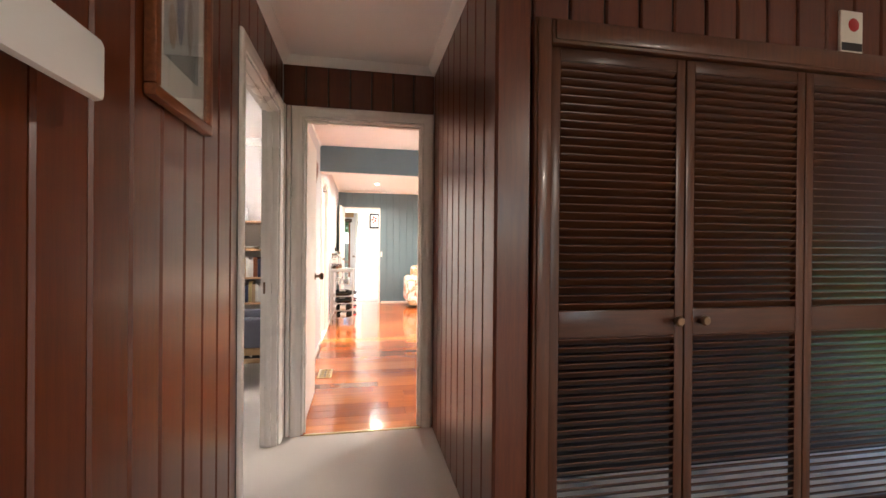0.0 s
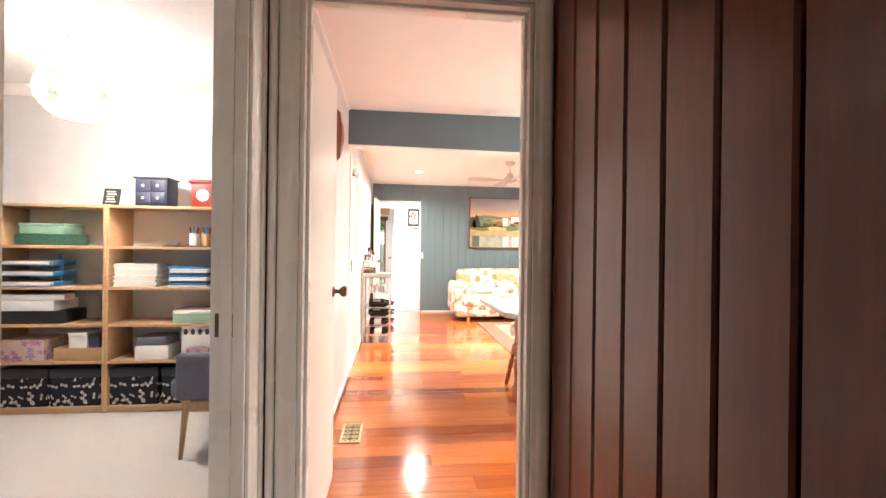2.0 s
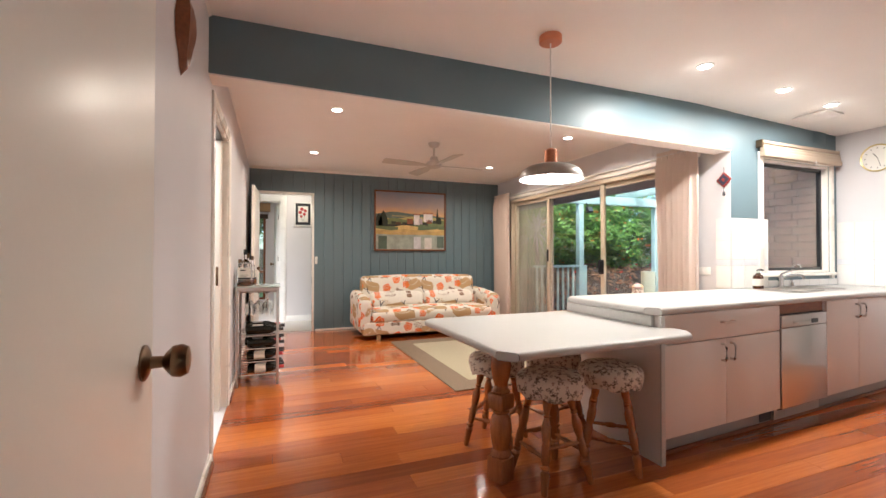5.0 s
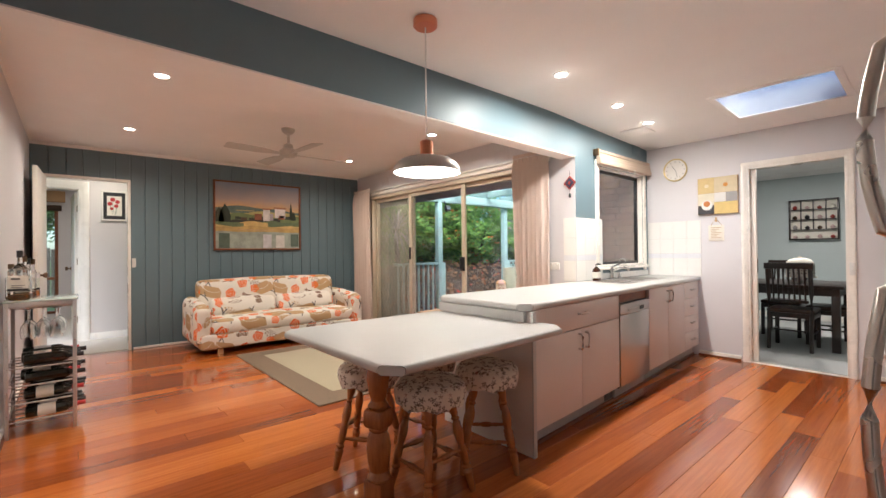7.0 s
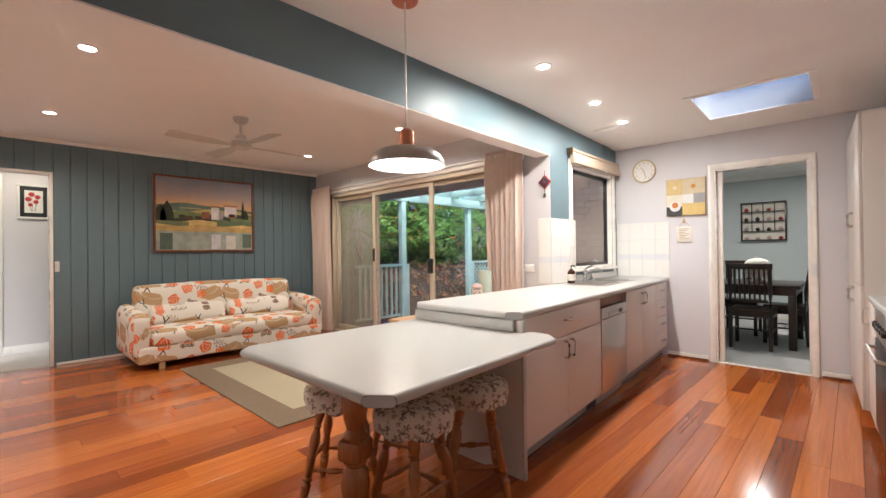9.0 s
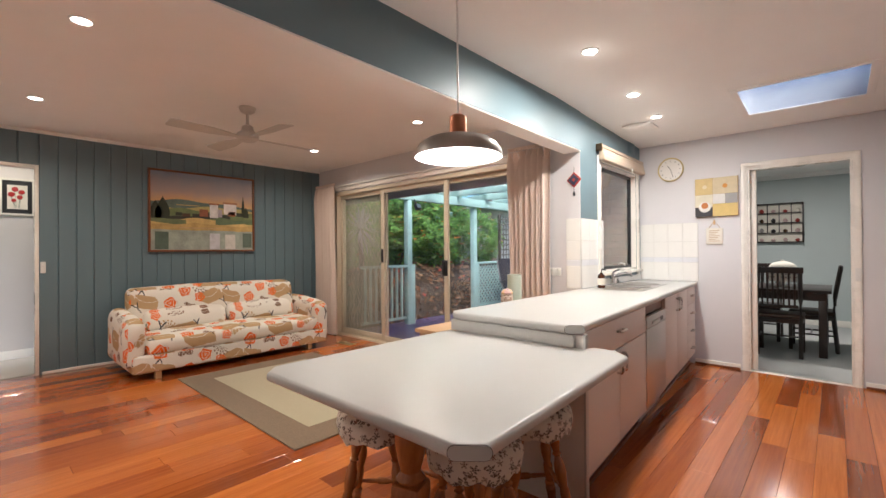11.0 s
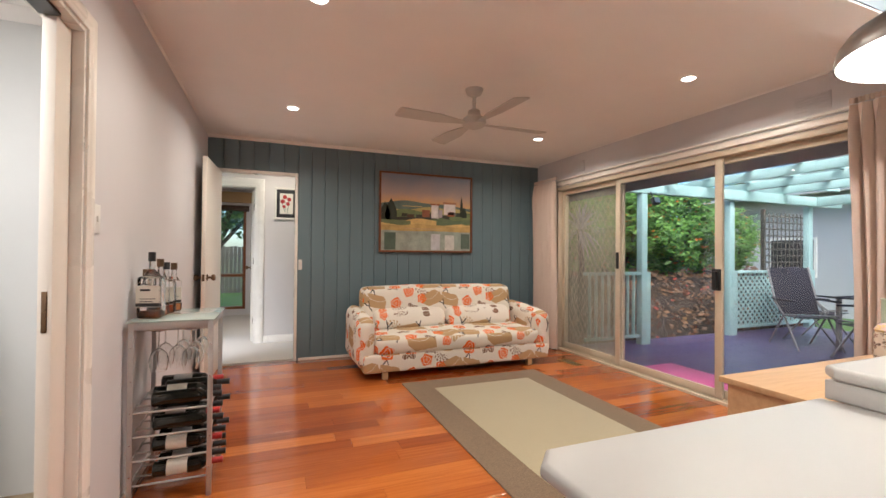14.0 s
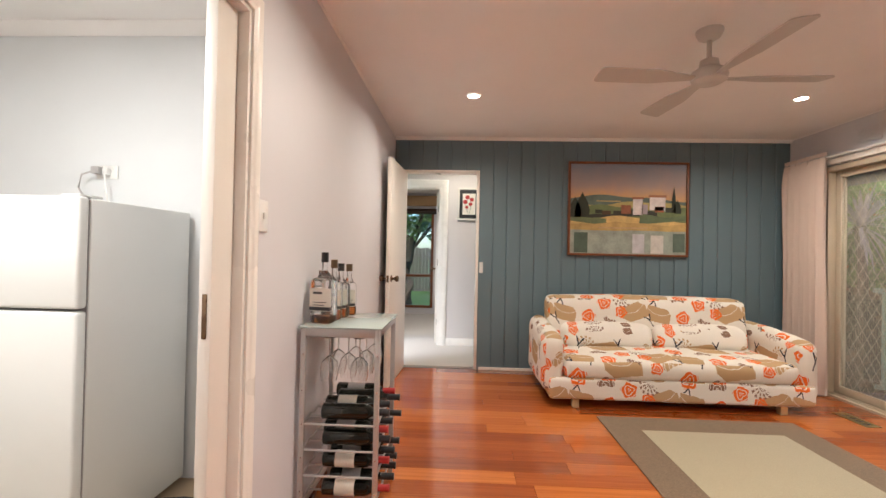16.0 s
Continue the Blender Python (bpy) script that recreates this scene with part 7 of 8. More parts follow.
for i in range(5):
    box(q, 0.02 + 0.006 * (i % 2), 0.09 - 0.008 * (i % 3), -0.002, -0.0008, 0.025 + 0.019 * i, 0.033 + 0.019 * i)
part("lettering", q, M["paper"], sg)
sg = thing("small_sign", pose(-1.02, 5.13, mz, -8, 0, 0), "small white sign with grey lettering", "sign")
part("board", B(0, 0.10, 0, 0.012, 0.0, 0.14, bev=0.002), M["white"], sg)
q = bmesh.new()
for i in range(4):
    box(q, 0.025, 0.075, -0.002, -0.0008, 0.03 + 0.024 * i, 0.040 + 0.024 * i)
part("lettering", q, M["kick"], sg)

wl = thing("wicker_pendant_lamp", pose(-1.68, 4.51, 2.42), "woven wicker globe pendant lamp, lit", "pendant lamp")
part("ceiling_rose", L([(0.055, -0.001), (0.06, -0.01), (0.05, -0.03), (0.002, -0.032)], 20), M["shade"], wl)
part("cord", R((0, 0, -0.032), (0, 0, -0.16), 0.003), M["black"], wl)
q = bmesh.new()
random.seed(11)
for i in range(46):
    ax = Vector((random.gauss(0, 1), random.gauss(0, 1), random.gauss(0, 0.7))).normalized()
    u = ax.orthogonal().normalized()
    w = ax.cross(u)
    off = random.uniform(-0.55, 0.55)
    rr = math.sqrt(1 - off * off)
    pts = []
    for j in range(25):
        a = 2 * math.pi * j / 24
        p = ax * off + (u * math.cos(a) + w * math.sin(a)) * rr
        pts.append((p.x * 0.20, p.y * 0.20, -0.32 + p.z * 0.16))
    tube(q, pts, 0.0022, 4)
part("wicker_globe", q, M["wicker"], wl, "woven wicker globe")
part("inner_shade", L([(0.075, -0.40), (0.08, -0.39), (0.08, -0.24), (0.075, -0.23)], 24, cap=False), glowing("lit_paper_shade", (1.0, 0.9, 0.78), 1.6), wl, "glowing white inner shade")

ac = thing("armchair", pose(-1.02, 4.29, 0), "grey tweed armchair on splayed wooden legs", "armchair")
part("seat", soft(-0.05, 0.62, 0.05, 0.58, 0.33, 0.45, 0.035, 6, 0.02, 0.003, 2), M["greycloth"], ac)
part("backrest", soft(0.52, 0.66, 0.04, 0.59, 0.34, 0.80, 0.04, 6, 0.0, 0.003, 3), M["greycloth"], ac)
for y in (0.0, 0.555):
    part("arm", soft(0.0, 0.60, y, y + 0.075, 0.34, 0.60, 0.02, 6, 0.0, 0.002, 4 + y), M["greycloth"], ac)
for x, dx in ((0.05, -0.03), (0.58, 0.03)):
    for y in (0.04, 0.59):
        part("leg", R((x + dx, y, 0.001), (x, y, 0.345), 0.012, 8, 0.022), M["legs"], ac, "pale wooden leg")
part("rail", B(0.07, 0.56, 0.028, 0.052, 0.27, 0.33, bev=0.003), M["legs"], ac)

# ---------------------------------------------------------------- laundry fridge
lf = thing("laundry_fridge", pose(-1.56, 6.93, 0), "white top-freezer fridge in the laundry", "fridge")
part("body", B(0, 0.62, 0.055, 0.66, 0.03, 1.405, bev=0.006), M["fridge"], lf)
part("door", B(0, 0.62, 0.0, 0.05, 0.05, 0.972, bev=0.012, seg=3), M["fridge"], lf)
fd = part("freezer_door", B(0, 0.62, 0.0, 0.05, 0.982, 1.41, bev=0.012, seg=3), M["fridge"], lf)
part("badge", L([(0.5, 0.0), (0.48, 0.003)], 20, pose(0.14, -0.0006, 1.315, 90, 0, 0) @ Matrix.Diagonal((0.13, 0.028, 1, 1))), M["steel"], fd, "oval silver badge")
part("sticker", L([(0.5, 0.0), (0.48, 0.0015)], 14, pose(0.265, -0.0006, 1.365, 90, 0, 0) @ Matrix.Diagonal((0.028, 0.018, 1, 1))), M["redwood"], fd, "small dark red oval sticker")
part("seal", B(0.004, 0.616, 0.0505, 0.0545, 0.05, 1.40), M["kick"], lf)
part("top_hinge", B(0.54, 0.61, 0.01, 0.12, 1.4105, 1.418, bev=0.002), M["white"], lf)
part("feet", B(0.05, 0.57, 0.08, 0.60, 0.001, 0.029), M["black"], lf)
pl = thing("power_plug", pose(-1.455, 7.60, 1.62), "grey power plug and cords at the wall socket", "plug")
part("plug", B(-0.02, 0.02, -0.035, 0.01, -0.015, 0.025, bev=0.005), M["rackmetal"], pl)
part("plug", B(0.03, 0.06, -0.02, 0.01, -0.015, 0.02, bev=0.005), M["white"], pl)
part("cord", tube(bmesh.new(), [(-0.02, -0.02, 0), (-0.07, -0.03, -0.02), (-0.085, -0.03, -0.09), (-0.05, -0.02, -0.16), (0.0, 0.005, -0.205)], 0.005, 6), M["rackmetal"], pl)
part("cord", tube(bmesh.new(), [(0.045, -0.02, 0), (0.06, -0.03, -0.08), (0.07, -0.02, -0.16), (0.06, 0.004, -0.206)], 0.004, 6), M["white"], pl)

cd = thing("extension_lead", pose(-0.80, 7.33, 0.0005), "black extension lead coiled on the laundry floor", "extension lead")
part("cable", tube(bmesh.new(), [(0.10 * math.cos(a * 0.5) * (1 + 0.05 * a), 0.07 * math.sin(a * 0.5) * (1 + 0.03 * a), 0.006 + 0.0012 * (a % 5)) for a in range(26)], 0.005, 6), M["black"], cd)

# ---------------------------------------------------------------- dining room
def dining_chair(m):
    c = thing("dining_chair", m, "dark espresso dining chair with a slatted back", "chair", "chairs round the dining table")
    part("seat", soft(-0.22, 0.22, -0.21, 0.21, 0.43, 0.475, 0.02, 4, 0.008, 0.001), M["seatbrown"], c, "brown padded seat")
    fr = bmesh.new()
    box(fr, -0.215, 0.215, -0.205, 0.205, 0.375, 0.4295, bev=0.004)
    part("seat_frame", fr, M["darkwood"], c)
    for x in (-0.195, 0.195):
        part("leg", B(x - 0.02, x + 0.02, 0.165, 0.205, 0.001, 0.3745, bev=0.003), M["darkwood"], c)
        part("leg", tube(bmesh.new(), [(x, -0.235, 0.001), (x, -0.20, 0.40), (x, -0.215, 0.65), (x, -0.27, 1.0)], 0.021, 8), M["darkwood"], c)
        part("stretcher", R((x, -0.21, 0.20), (x, 0.185, 0.20), 0.010), M["darkwood"], c)
    part("stretcher", R((-0.195, 0.0, 0.20), (0.195, 0.0, 0.20), 0.010), M["darkwood"], c)
    part("top_rail", B(-0.225, 0.225, -0.285, -0.255, 0.94, 1.01, bev=0.006), M["darkwood"], c)
    part("lower_rail", B(-0.175, 0.175, -0.228, -0.208, 0.55, 0.585, bev=0.004), M["darkwood"], c)
    for i in range(7):
        x = -0.145 + 0.29 * i / 6
        part("slat", tube(bmesh.new(), [(x, -0.218, 0.585), (x, -0.23, 0.75), (x, -0.265, 0.945)], 0.010, 6), M["darkwood"], c)
    return c


dt = thing("dining_table", pose(0, 0, 0), "dark espresso rectangular dining table", "dining table")
part("tabletop", B(6.50, 7.55, 4.08, 5.72, 0.715, 0.75, bev=0.004), M["darkwood"], dt)
part("apron", B(6.54, 7.51, 4.12, 5.68, 0.63, 0.7145), M["darkwood"], dt)
for x in (6.575, 7.475):
    for y in (4.155, 5.645):
        part("leg", B(x - 0.037, x + 0.037, y - 0.037, y + 0.037, 0.001, 0.6295, bev=0.003), M["darkwood"], dt)
c0 = dining_chair(pose(6.58, 4.53, 0, 0, 0, -90))
copy_thing(c0, pose(7.10, 4.27, 0, 0, 0, 0))
copy_thing(c0, pose(7.50, 4.80, 0, 0, 0, 90))
copy_thing(c0, pose(6.58, 5.25, 0, 0, 0, -90))
cg = thing("cake_cover", pose(6.95, 4.53, 0.7508), "cream pierced ceramic cake cover on a plate", "cake cover")
part("stand", L([(0.07, 0.0), (0.075, 0.006), (0.03, 0.015), (0.025, 0.055), (0.09, 0.062), (0.168, 0.068), (0.17, 0.075), (0.10, 0.073)], 28), M["paper"], cg)
part("dome", L([(0.138, 0.076), (0.142, 0.20), (0.135, 0.25), (0.105, 0.285), (0.05, 0.305), (0.02, 0.308), (0.018, 0.325), (0.002, 0.328)], 32), M["paper"], cg)
q = bmesh.new()
for r in range(3):
    for i in range(22):
        a = 2 * math.pi * i / 22
        box(q, -0.007, 0.007, -0.001, 0.001, -0.007, 0.007, m=pose(0.1428 * math.cos(a), 0.1428 * math.sin(a), 0.12 + 0.036 * r, 0, 0, math.degrees(a) + 90))
part("pierced_marks", q, M["seatbrown"], cg)["kind"] = "stuff"
db = thing("display_box", pose(9.199, 4.725, 1.635, 0, 0, -90), "black shadow-box shelf of small ornaments", "display shelf")
fr = bmesh.new()
DW, DH = 0.31, 0.325
for a in ((-DW, DW, DH - 0.02, DH), (-DW, DW, -DH, -DH + 0.02), (-DW, -DW + 0.02, -DH + 0.02, DH - 0.02), (DW - 0.02, DW, -DH + 0.02, DH - 0.02)):
    box(fr, a[0], a[1], -0.07, 0, a[2], a[3], bev=0.002)
part("frame", fr, M["darkwood"], db)
part("back", B(-DW + 0.02, DW - 0.02, -0.008, -0.001, -DH + 0.02, DH - 0.02), M["paper"], db)
for i in (1, 2, 3):
    part("shelf", B(-DW + 0.0205, DW - 0.0205, -0.066, -0.009, -DH + i * DH / 2 - 0.006, -DH + i * DH / 2 + 0.006), M["darkwood"], db)
    part("divider", B(-DW + i * DW / 2 - 0.005, -DW + i * DW / 2 + 0.005, -0.064, -0.009, -DH + DH / 2 + 0.0065, DH - 0.0205), M["darkwood"], db)
random.seed(3)
for r in range(4):
    for cidx in range(4):
        tp = thing("trinket", pose(9.165, 4.725 + DW - DW / 4 - cidx * DW / 2, 1.635 - DH + r * DH / 2 + (0.0068 if r else 0.0205)), "tiny ceramic ornament in the shadow box", "ornament", "ornaments in the shadow box")
        h = random.uniform(0.05, 0.08)
        part("pot", L([(0.016, 0.0), (0.03, h * 0.3), (0.034, h * 0.5), (0.02, h * 0.8), (0.006, h)], 12), M[random.choice(("redwood", "black", "paper", "kick", "pinkprint", "bronze"))], tp)

# ---------------------------------------------------------------- outside
DZ = -0.04
for x, y in ((5.30, 9.50), (7.20, 9.56), (9.3, 9.6), (9.3, 6.4)):
    ps = thing("pergola_post", pose(x, y, -0.35), "pale aqua painted pergola post", "post", "pergola posts")
    part("post", B(-0.05, 0.05, -0.05, 0.05, 0.001, 2.45, bev=0.004), M["pergola"], ps)
    part("rail_post", B(0.055, 0.125, -0.04, 0.04, 0.001, 1.33, bev=0.004), M["pergola"], ps)
fd = thing("floodlight", pose(5.40, 9.40, 2.00), "small black floodlight fixed to the pergola beam", "floodlight")
part("head", B(-0.055, 0.055, -0.03, 0.03, -0.07, 0.03, bev=0.008, m=pose(0, -0.03, 0, -25, 0, 0)), M["black"], fd)
part("lens", B(-0.045, 0.045, -0.036, -0.031, -0.06, 0.02, m=pose(0, -0.03, 0, -25, 0, 0)), M["steel"], fd, "pale lamp glass")
part("bracket", R((0, -0.01, 0.02), (0, 0.05, 0.12), 0.012), M["black"], fd)
pg = thing("pergola", pose(0, 0, 0), "pale aqua timber pergola over the deck", "pergola")
part("front_beam", B(4.25, 10.0, 9.44, 9.54, 2.102, 2.26, bev=0.004), M["pergola"], pg)
part("side_beam", B(9.25, 9.35, 5.9, 9.435, 2.102, 2.26, bev=0.004), M["pergola"], pg)
for x in (4.75, 5.65, 6.55, 7.45, 8.35):
    part("rafter", B(x - 0.025, x + 0.025, 5.9, 9.9, 2.262, 2.38, bev=0.003), M["pergola"], pg)
for y in (6.2, 6.9, 7.6, 8.2, 8.8, 9.4):
    part("batten", B(4.5, 9.8, y - 0.03, y + 0.03, 2.382, 2.42, bev=0.003), M["pergola"], pg)
g = part("roof_sheet", B(4.6, 9.8, 5.9, 9.9, 2.425, 2.432), M["glass"], pg, "clear roofing sheet")
g.visible_shadow = False
struct(part("eaves_soffit", B(3.97, 4.55, 5.86, 11.0, 2.12, 2.16), M["soffit"], smooth=0), "grey painted eaves lining outside the glass door", "eaves")
struct(part("eaves_fascia", B(4.55, 4.58, 5.86, 11.0, 2.02, 2.30, bev=0.003), M["soffit"]), "grey painted fascia board", "eaves")
struct(part("house_wall_outer", B(LX + 0.1005, 4.25, 10.07, 10.15, -0.35, 2.5), M["brick"], smooth=0), "brown brick house wall beside the deck", "wall")


def railing(x0, x1, y):
    r = thing("deck_railing", pose(0, 0, 0), "pale aqua deck railing filled with diagonal lattice", "railing", "deck railings")
    part("top_rail", B(x0, x1, y - 0.045, y + 0.045, 0.94, 0.985, bev=0.005), M["pergola"], r)
    part("bottom_rail", B(x0, x1, y - 0.02, y + 0.02, 0.06, 0.10, bev=0.003), M["pergola"], r)
    lt = bmesh.new()
    n = int((x1 - x0) / 0.11)
    for i in range(-8, n + 1):
        for s in (1, -1):
            a, b = x0 + i * 0.11, x0 + i * 0.11 + 0.84
            pa, pb = max(a, x0), min(b, x1)
            if pb - pa < 0.05:
                continue
            za, zb = 0.10 + (pa - a), 0.10 + (pb - a)
            if s < 0:
                za, zb = 1.04 - za, 1.04 - zb
            box(lt, 0, math.hypot(pb - pa, zb - za), -0.004, 0.004, -0.017, 0.017, m=pose(pa, y + 0.006 * s, za, 0, -math.degrees(math.atan2(zb - za, pb - pa)), 0))
    part("lattice", lt, M["pergola"], r)
    return r


railing(7.33, 9.24, 9.56)
lr = thing("deck_railing", pose(0, 0, 0), "pale aqua deck railing beside the garden step", "railing", "deck railings")
part("top_rail", B(4.30, 5.24, 9.45, 9.54, 0.94, 0.985, bev=0.005), M["pergola"], lr)
part("bottom_rail", B(4.30, 5.24, 9.48, 9.52, 0.06, 0.10, bev=0.003), M["pergola"], lr)
for i in range(8):
    part("baluster", B(4.36 + i * 0.11, 4.39 + i * 0.11, 9.485, 9.515, 0.1005, 0.9395), M["pergola"], lr)

mt = thing("doormat", pose(4.36, 8.02, DZ + 0.004), "magenta doormat on the deck outside the glass door", "doormat")
part("mat", B(-0.36, 0.36, -0.50, 0.50, 0.0, 0.014, bev=0.004), M["pinkmat"], mt)


def deck_chair(m):
    c = thing("outdoor_chair", m, "charcoal sling outdoor chair on the deck", "outdoor chair", "chairs on the deck")
    for x in (-0.27, 0.27):
        part("side_frame", tube(bmesh.new(), [(x, 0.30, 0.001), (x, -0.02, 0.44), (x, -0.22, 0.62), (x, -0.40, 1.10)], 0.013, 8), M["kick"], c)
        part("rear_leg", tube(bmesh.new(), [(x, -0.35, 0.001), (x, -0.02, 0.44), (x, 0.22, 0.47)], 0.013, 8), M["kick"], c)
        part("armrest", B(x - 0.025, x + 0.025, -0.24, 0.22, 0.64, 0.665, bev=0.006), M["sling"], c)
    part("sling_seat", B(-0.255, 0.255, -0.10, 0.24, 0.43, 0.436, bev=0.001), M["sling"], c)
    part("sling_back", B(-0.255, 0.255, 0, 0.006, 0.0, 0.70, m=pose(0, -0.14, 0.44, 22, 0, 0)), M["sling"], c)
    return c


dc0 = deck_chair(pose(7.30, 8.55, DZ + 0.001, 0, 0, 150))
copy_thing(dc0, pose(7.05, 7.70, DZ + 0.001, 0, 0, 60))
copy_thing(dc0, pose(8.0, 8.75, DZ + 0.001, 0, 0, 185))
ot = thing("outdoor_table", pose(7.95, 7.85, DZ + 0.001), "dark slatted outdoor table on the deck", "outdoor table")
for i in range(7):
    part("slat", B(-0.50, 0.50, -0.49 + i * 0.14, -0.36 + i * 0.14, 0.70, 0.725, bev=0.003), M["sling"], ot)
for x in (-0.44, 0.44):
    for y in (-0.43, 0.43):
        part("leg", B(x - 0.025, x + 0.025, y - 0.025, y + 0.025, 0.0, 0.6995), M["kick"], ot)


def leaves(name, centre, radii, count, size, mat, parent, seed_n, gap=0.42):
    """A crown of small folded leaves, uneven and with gaps."""
    rnd = random.Random(seed_n)
    verts, faces = [], []
    made = 0
    gap += 0.15
    while made < count:
        d = Vector((rnd.gauss(0, 1), rnd.gauss(0, 1), rnd.gauss(0, 1))).normalized()
        lump = 0.84 + 0.34 * noise.noise(d * 2.3 + Vector((seed_n, 0, 0))) + 0.22 * noise.noise(d * 6 + Vector((0, seed_n, 0)))
        r = lump * rnd.uniform(0.55, 1.0) ** 0.4
        p = Vector((centre[0] + d.x * radii[0] * r, centre[1] + d.y * radii[1] * r, centre[2] + d.z * radii[2] * r))
        if noise.noise(p * 2.1) < -gap or p.z < -0.3:
            made += 0.2
            continue
        u = Vector((rnd.gauss(0, 1), rnd.gauss(0, 1), rnd.gauss(0, 0.6))).normalized()
        w = u.orthogonal().normalized()
        s = size * rnd.uniform(0.6, 1.3)
        b = len(verts)
        verts += [p - u * s, p + w * s * 0.42, p + u * s, p - w * s * 0.42]
        faces += [(b, b + 1, b + 2), (b, b + 2, b + 3)]
        made += 1
    me = bpy.data.meshes.new(name)
    me.from_pydata(verts, [], faces)
    me.materials.append(mat)
    ob = new(name, me)
    ob.parent = parent
    return ob


def shrub(x, y, rx, rz, count, seed_n, label, mat="leaf", trunk=0.5, size=0.05):
    s = thing("shrub", pose(x, y, -0.35), label, "shrub")
    tr = bmesh.new()
    for k in range(5):
        a = k * 1.256 + seed_n
        tube(tr, [(0.03 * math.cos(a), 0.03 * math.sin(a), 0.001), (0.15 * math.cos(a), 0.15 * math.sin(a), trunk), (0.5 * rx * math.cos(a), 0.5 * rx * math.sin(a), trunk + rz)], 0.025, 6)
    part("stems", tr, M["bark"], s)
    leaves("crown", (0, 0, trunk + rz), (rx, rx * 0.8, rz), count, size, M[mat], s, seed_n)
    return s


# soil bank behind the deck, with fallen leaves
bk = bmesh.new()
rows = []
for j in range(15):
    rows.append([])
    for i in range(41):
        x, y = 4.0 + i * 0.17, 10.18 + j * 0.2
        h = -0.36 + 1.15 * min(1, j / 4.5) ** 0.8
        n3 = noise.noise(Vector((x * 2.2, y * 2.2, 0))) * 0.16 + noise.noise(Vector((x * 7, y * 7, 3))) * 0.05
        rows[-1].append(bk.verts.new((x, y, h + (n3 if j else 0))))
for a, b in zip(rows, rows[1:]):
    for i in range(40):
        bk.faces.new((a[i], a[i + 1], b[i + 1], b[i]))
struct(part("ground_bank", bk, M["soil"]), "dark stony garden bank behind the deck", "bank")
rnd = random.Random(31)
verts, faces = [], []
for n in range(1500):
    x, j = rnd.uniform(4.1, 10.6), rnd.uniform(0.2, 7)
    y = 10.18 + j * 0.2
    z = -0.30 + 1.15 * min(1, j / 4.5) ** 0.8 + noise.noise(Vector((x * 2.2, y * 2.2, 0))) * 0.16 + noise.noise(Vector((x * 7, y * 7, 3))) * 0.05
    u = Vector((rnd.gauss(0, 1), rnd.gauss(0, 1), rnd.gauss(0, 0.5))).normalized() * rnd.uniform(0.03, 0.07)
    w = u.orthogonal() * 0.5
    p, b = Vector((x, y, z)), len(verts)
    verts += [p - u, p + w, p + u, p - w]
    faces += [(b, b + 1, b + 2), (b, b + 2, b + 3)]
me = bpy.data.meshes.new("leaf_litter")
me.from_pydata(verts, [], faces)
me.materials.append(M["litter"])
tagged(new("leaf_litter", me), "fallen red and brown leaves on the garden bank", "leaf litter", kind="stuff")
shrub(5.3, 11.6, 1.5, 1.15, 16000, 1, "dense glossy green shrub with orange berries", trunk=1.0)
shrub(6.9, 11.7, 1.4, 1.15, 18000, 2, "dense green garden shrub with orange berries", trunk=1.0)
shrub(8.3, 11.8, 1.35, 1.15, 18000, 6, "rounded glossy green shrub above the bank", trunk=1.0)
shrub(7.0, 13.4, 3.0, 1.6, 14000, 7, "tall dark green shrub behind the deck", "leaf_far", 0.5, 0.08)
shrub(10.2, 12.0, 1.2, 1.0, 9000, 3, "dense green garden shrub behind the lattice", trunk=0.9)

yc = thing("cordyline", pose(5.0, 10.45, 0.35), "spiky pale cordyline plant beside the deck", "plant")
part("stem", tube(bmesh.new(), [(0, 0, 0.001), (0.03, 0, 0.6), (0.0, 0.02, 1.28)], 0.05, 8), M["bark"], yc)
rnd = random.Random(17)
for n in range(64):
    d = Vector((rnd.gauss(0, 1), rnd.gauss(0, 1), rnd.gauss(0.25, 0.75))).normalized()
    w = d.cross(Vector((0, 0, 1))).normalized() * 0.018
    ln = rnd.uniform(0.42, 0.62)
    bm = bmesh.new()
    c0v, m1, m2, tip = Vector((0, 0, 1.28)), Vector((0, 0, 1.28)) + d * ln * 0.35, Vector((0, 0, 1.25)) + d * ln * 0.7, Vector((0, 0, 1.17)) + d * ln
    vs = [bm.verts.new(p) for p in (c0v - w * 0.5, c0v + w * 0.5, m1 + w, m1 - w, m2 + w * 0.8, m2 - w * 0.8, tip)]
    for f in ((0, 1, 2, 3), (3, 2, 4, 5), (5, 4, 6)):
        bm.faces.new([vs[i] for i in f])
    part("leaf", bm, M["cordyline"], yc)

ls = thing("lattice_screen", pose(9.0, 10.15, -0.35), "dark square-lattice garden screen", "lattice screen")
q = bmesh.new()
for i in range(12):
    box(q, i * 0.12, i * 0.12 + 0.03, -0.008, 0.0, 0.3, 2.4)
for i in range(17):
    box(q, 0, 1.35, 0.001, 0.009, 0.32 + i * 0.125, 0.35 + i * 0.125)
part("lattice", q, M["fence"], ls)
part("post", B(-0.06, -0.001, -0.03, 0.03, 0.001, 2.45), M["fence"], ls)
part("post", B(1.36, 1.42, -0.03, 0.03, 0.001, 2.45), M["fence"], ls)

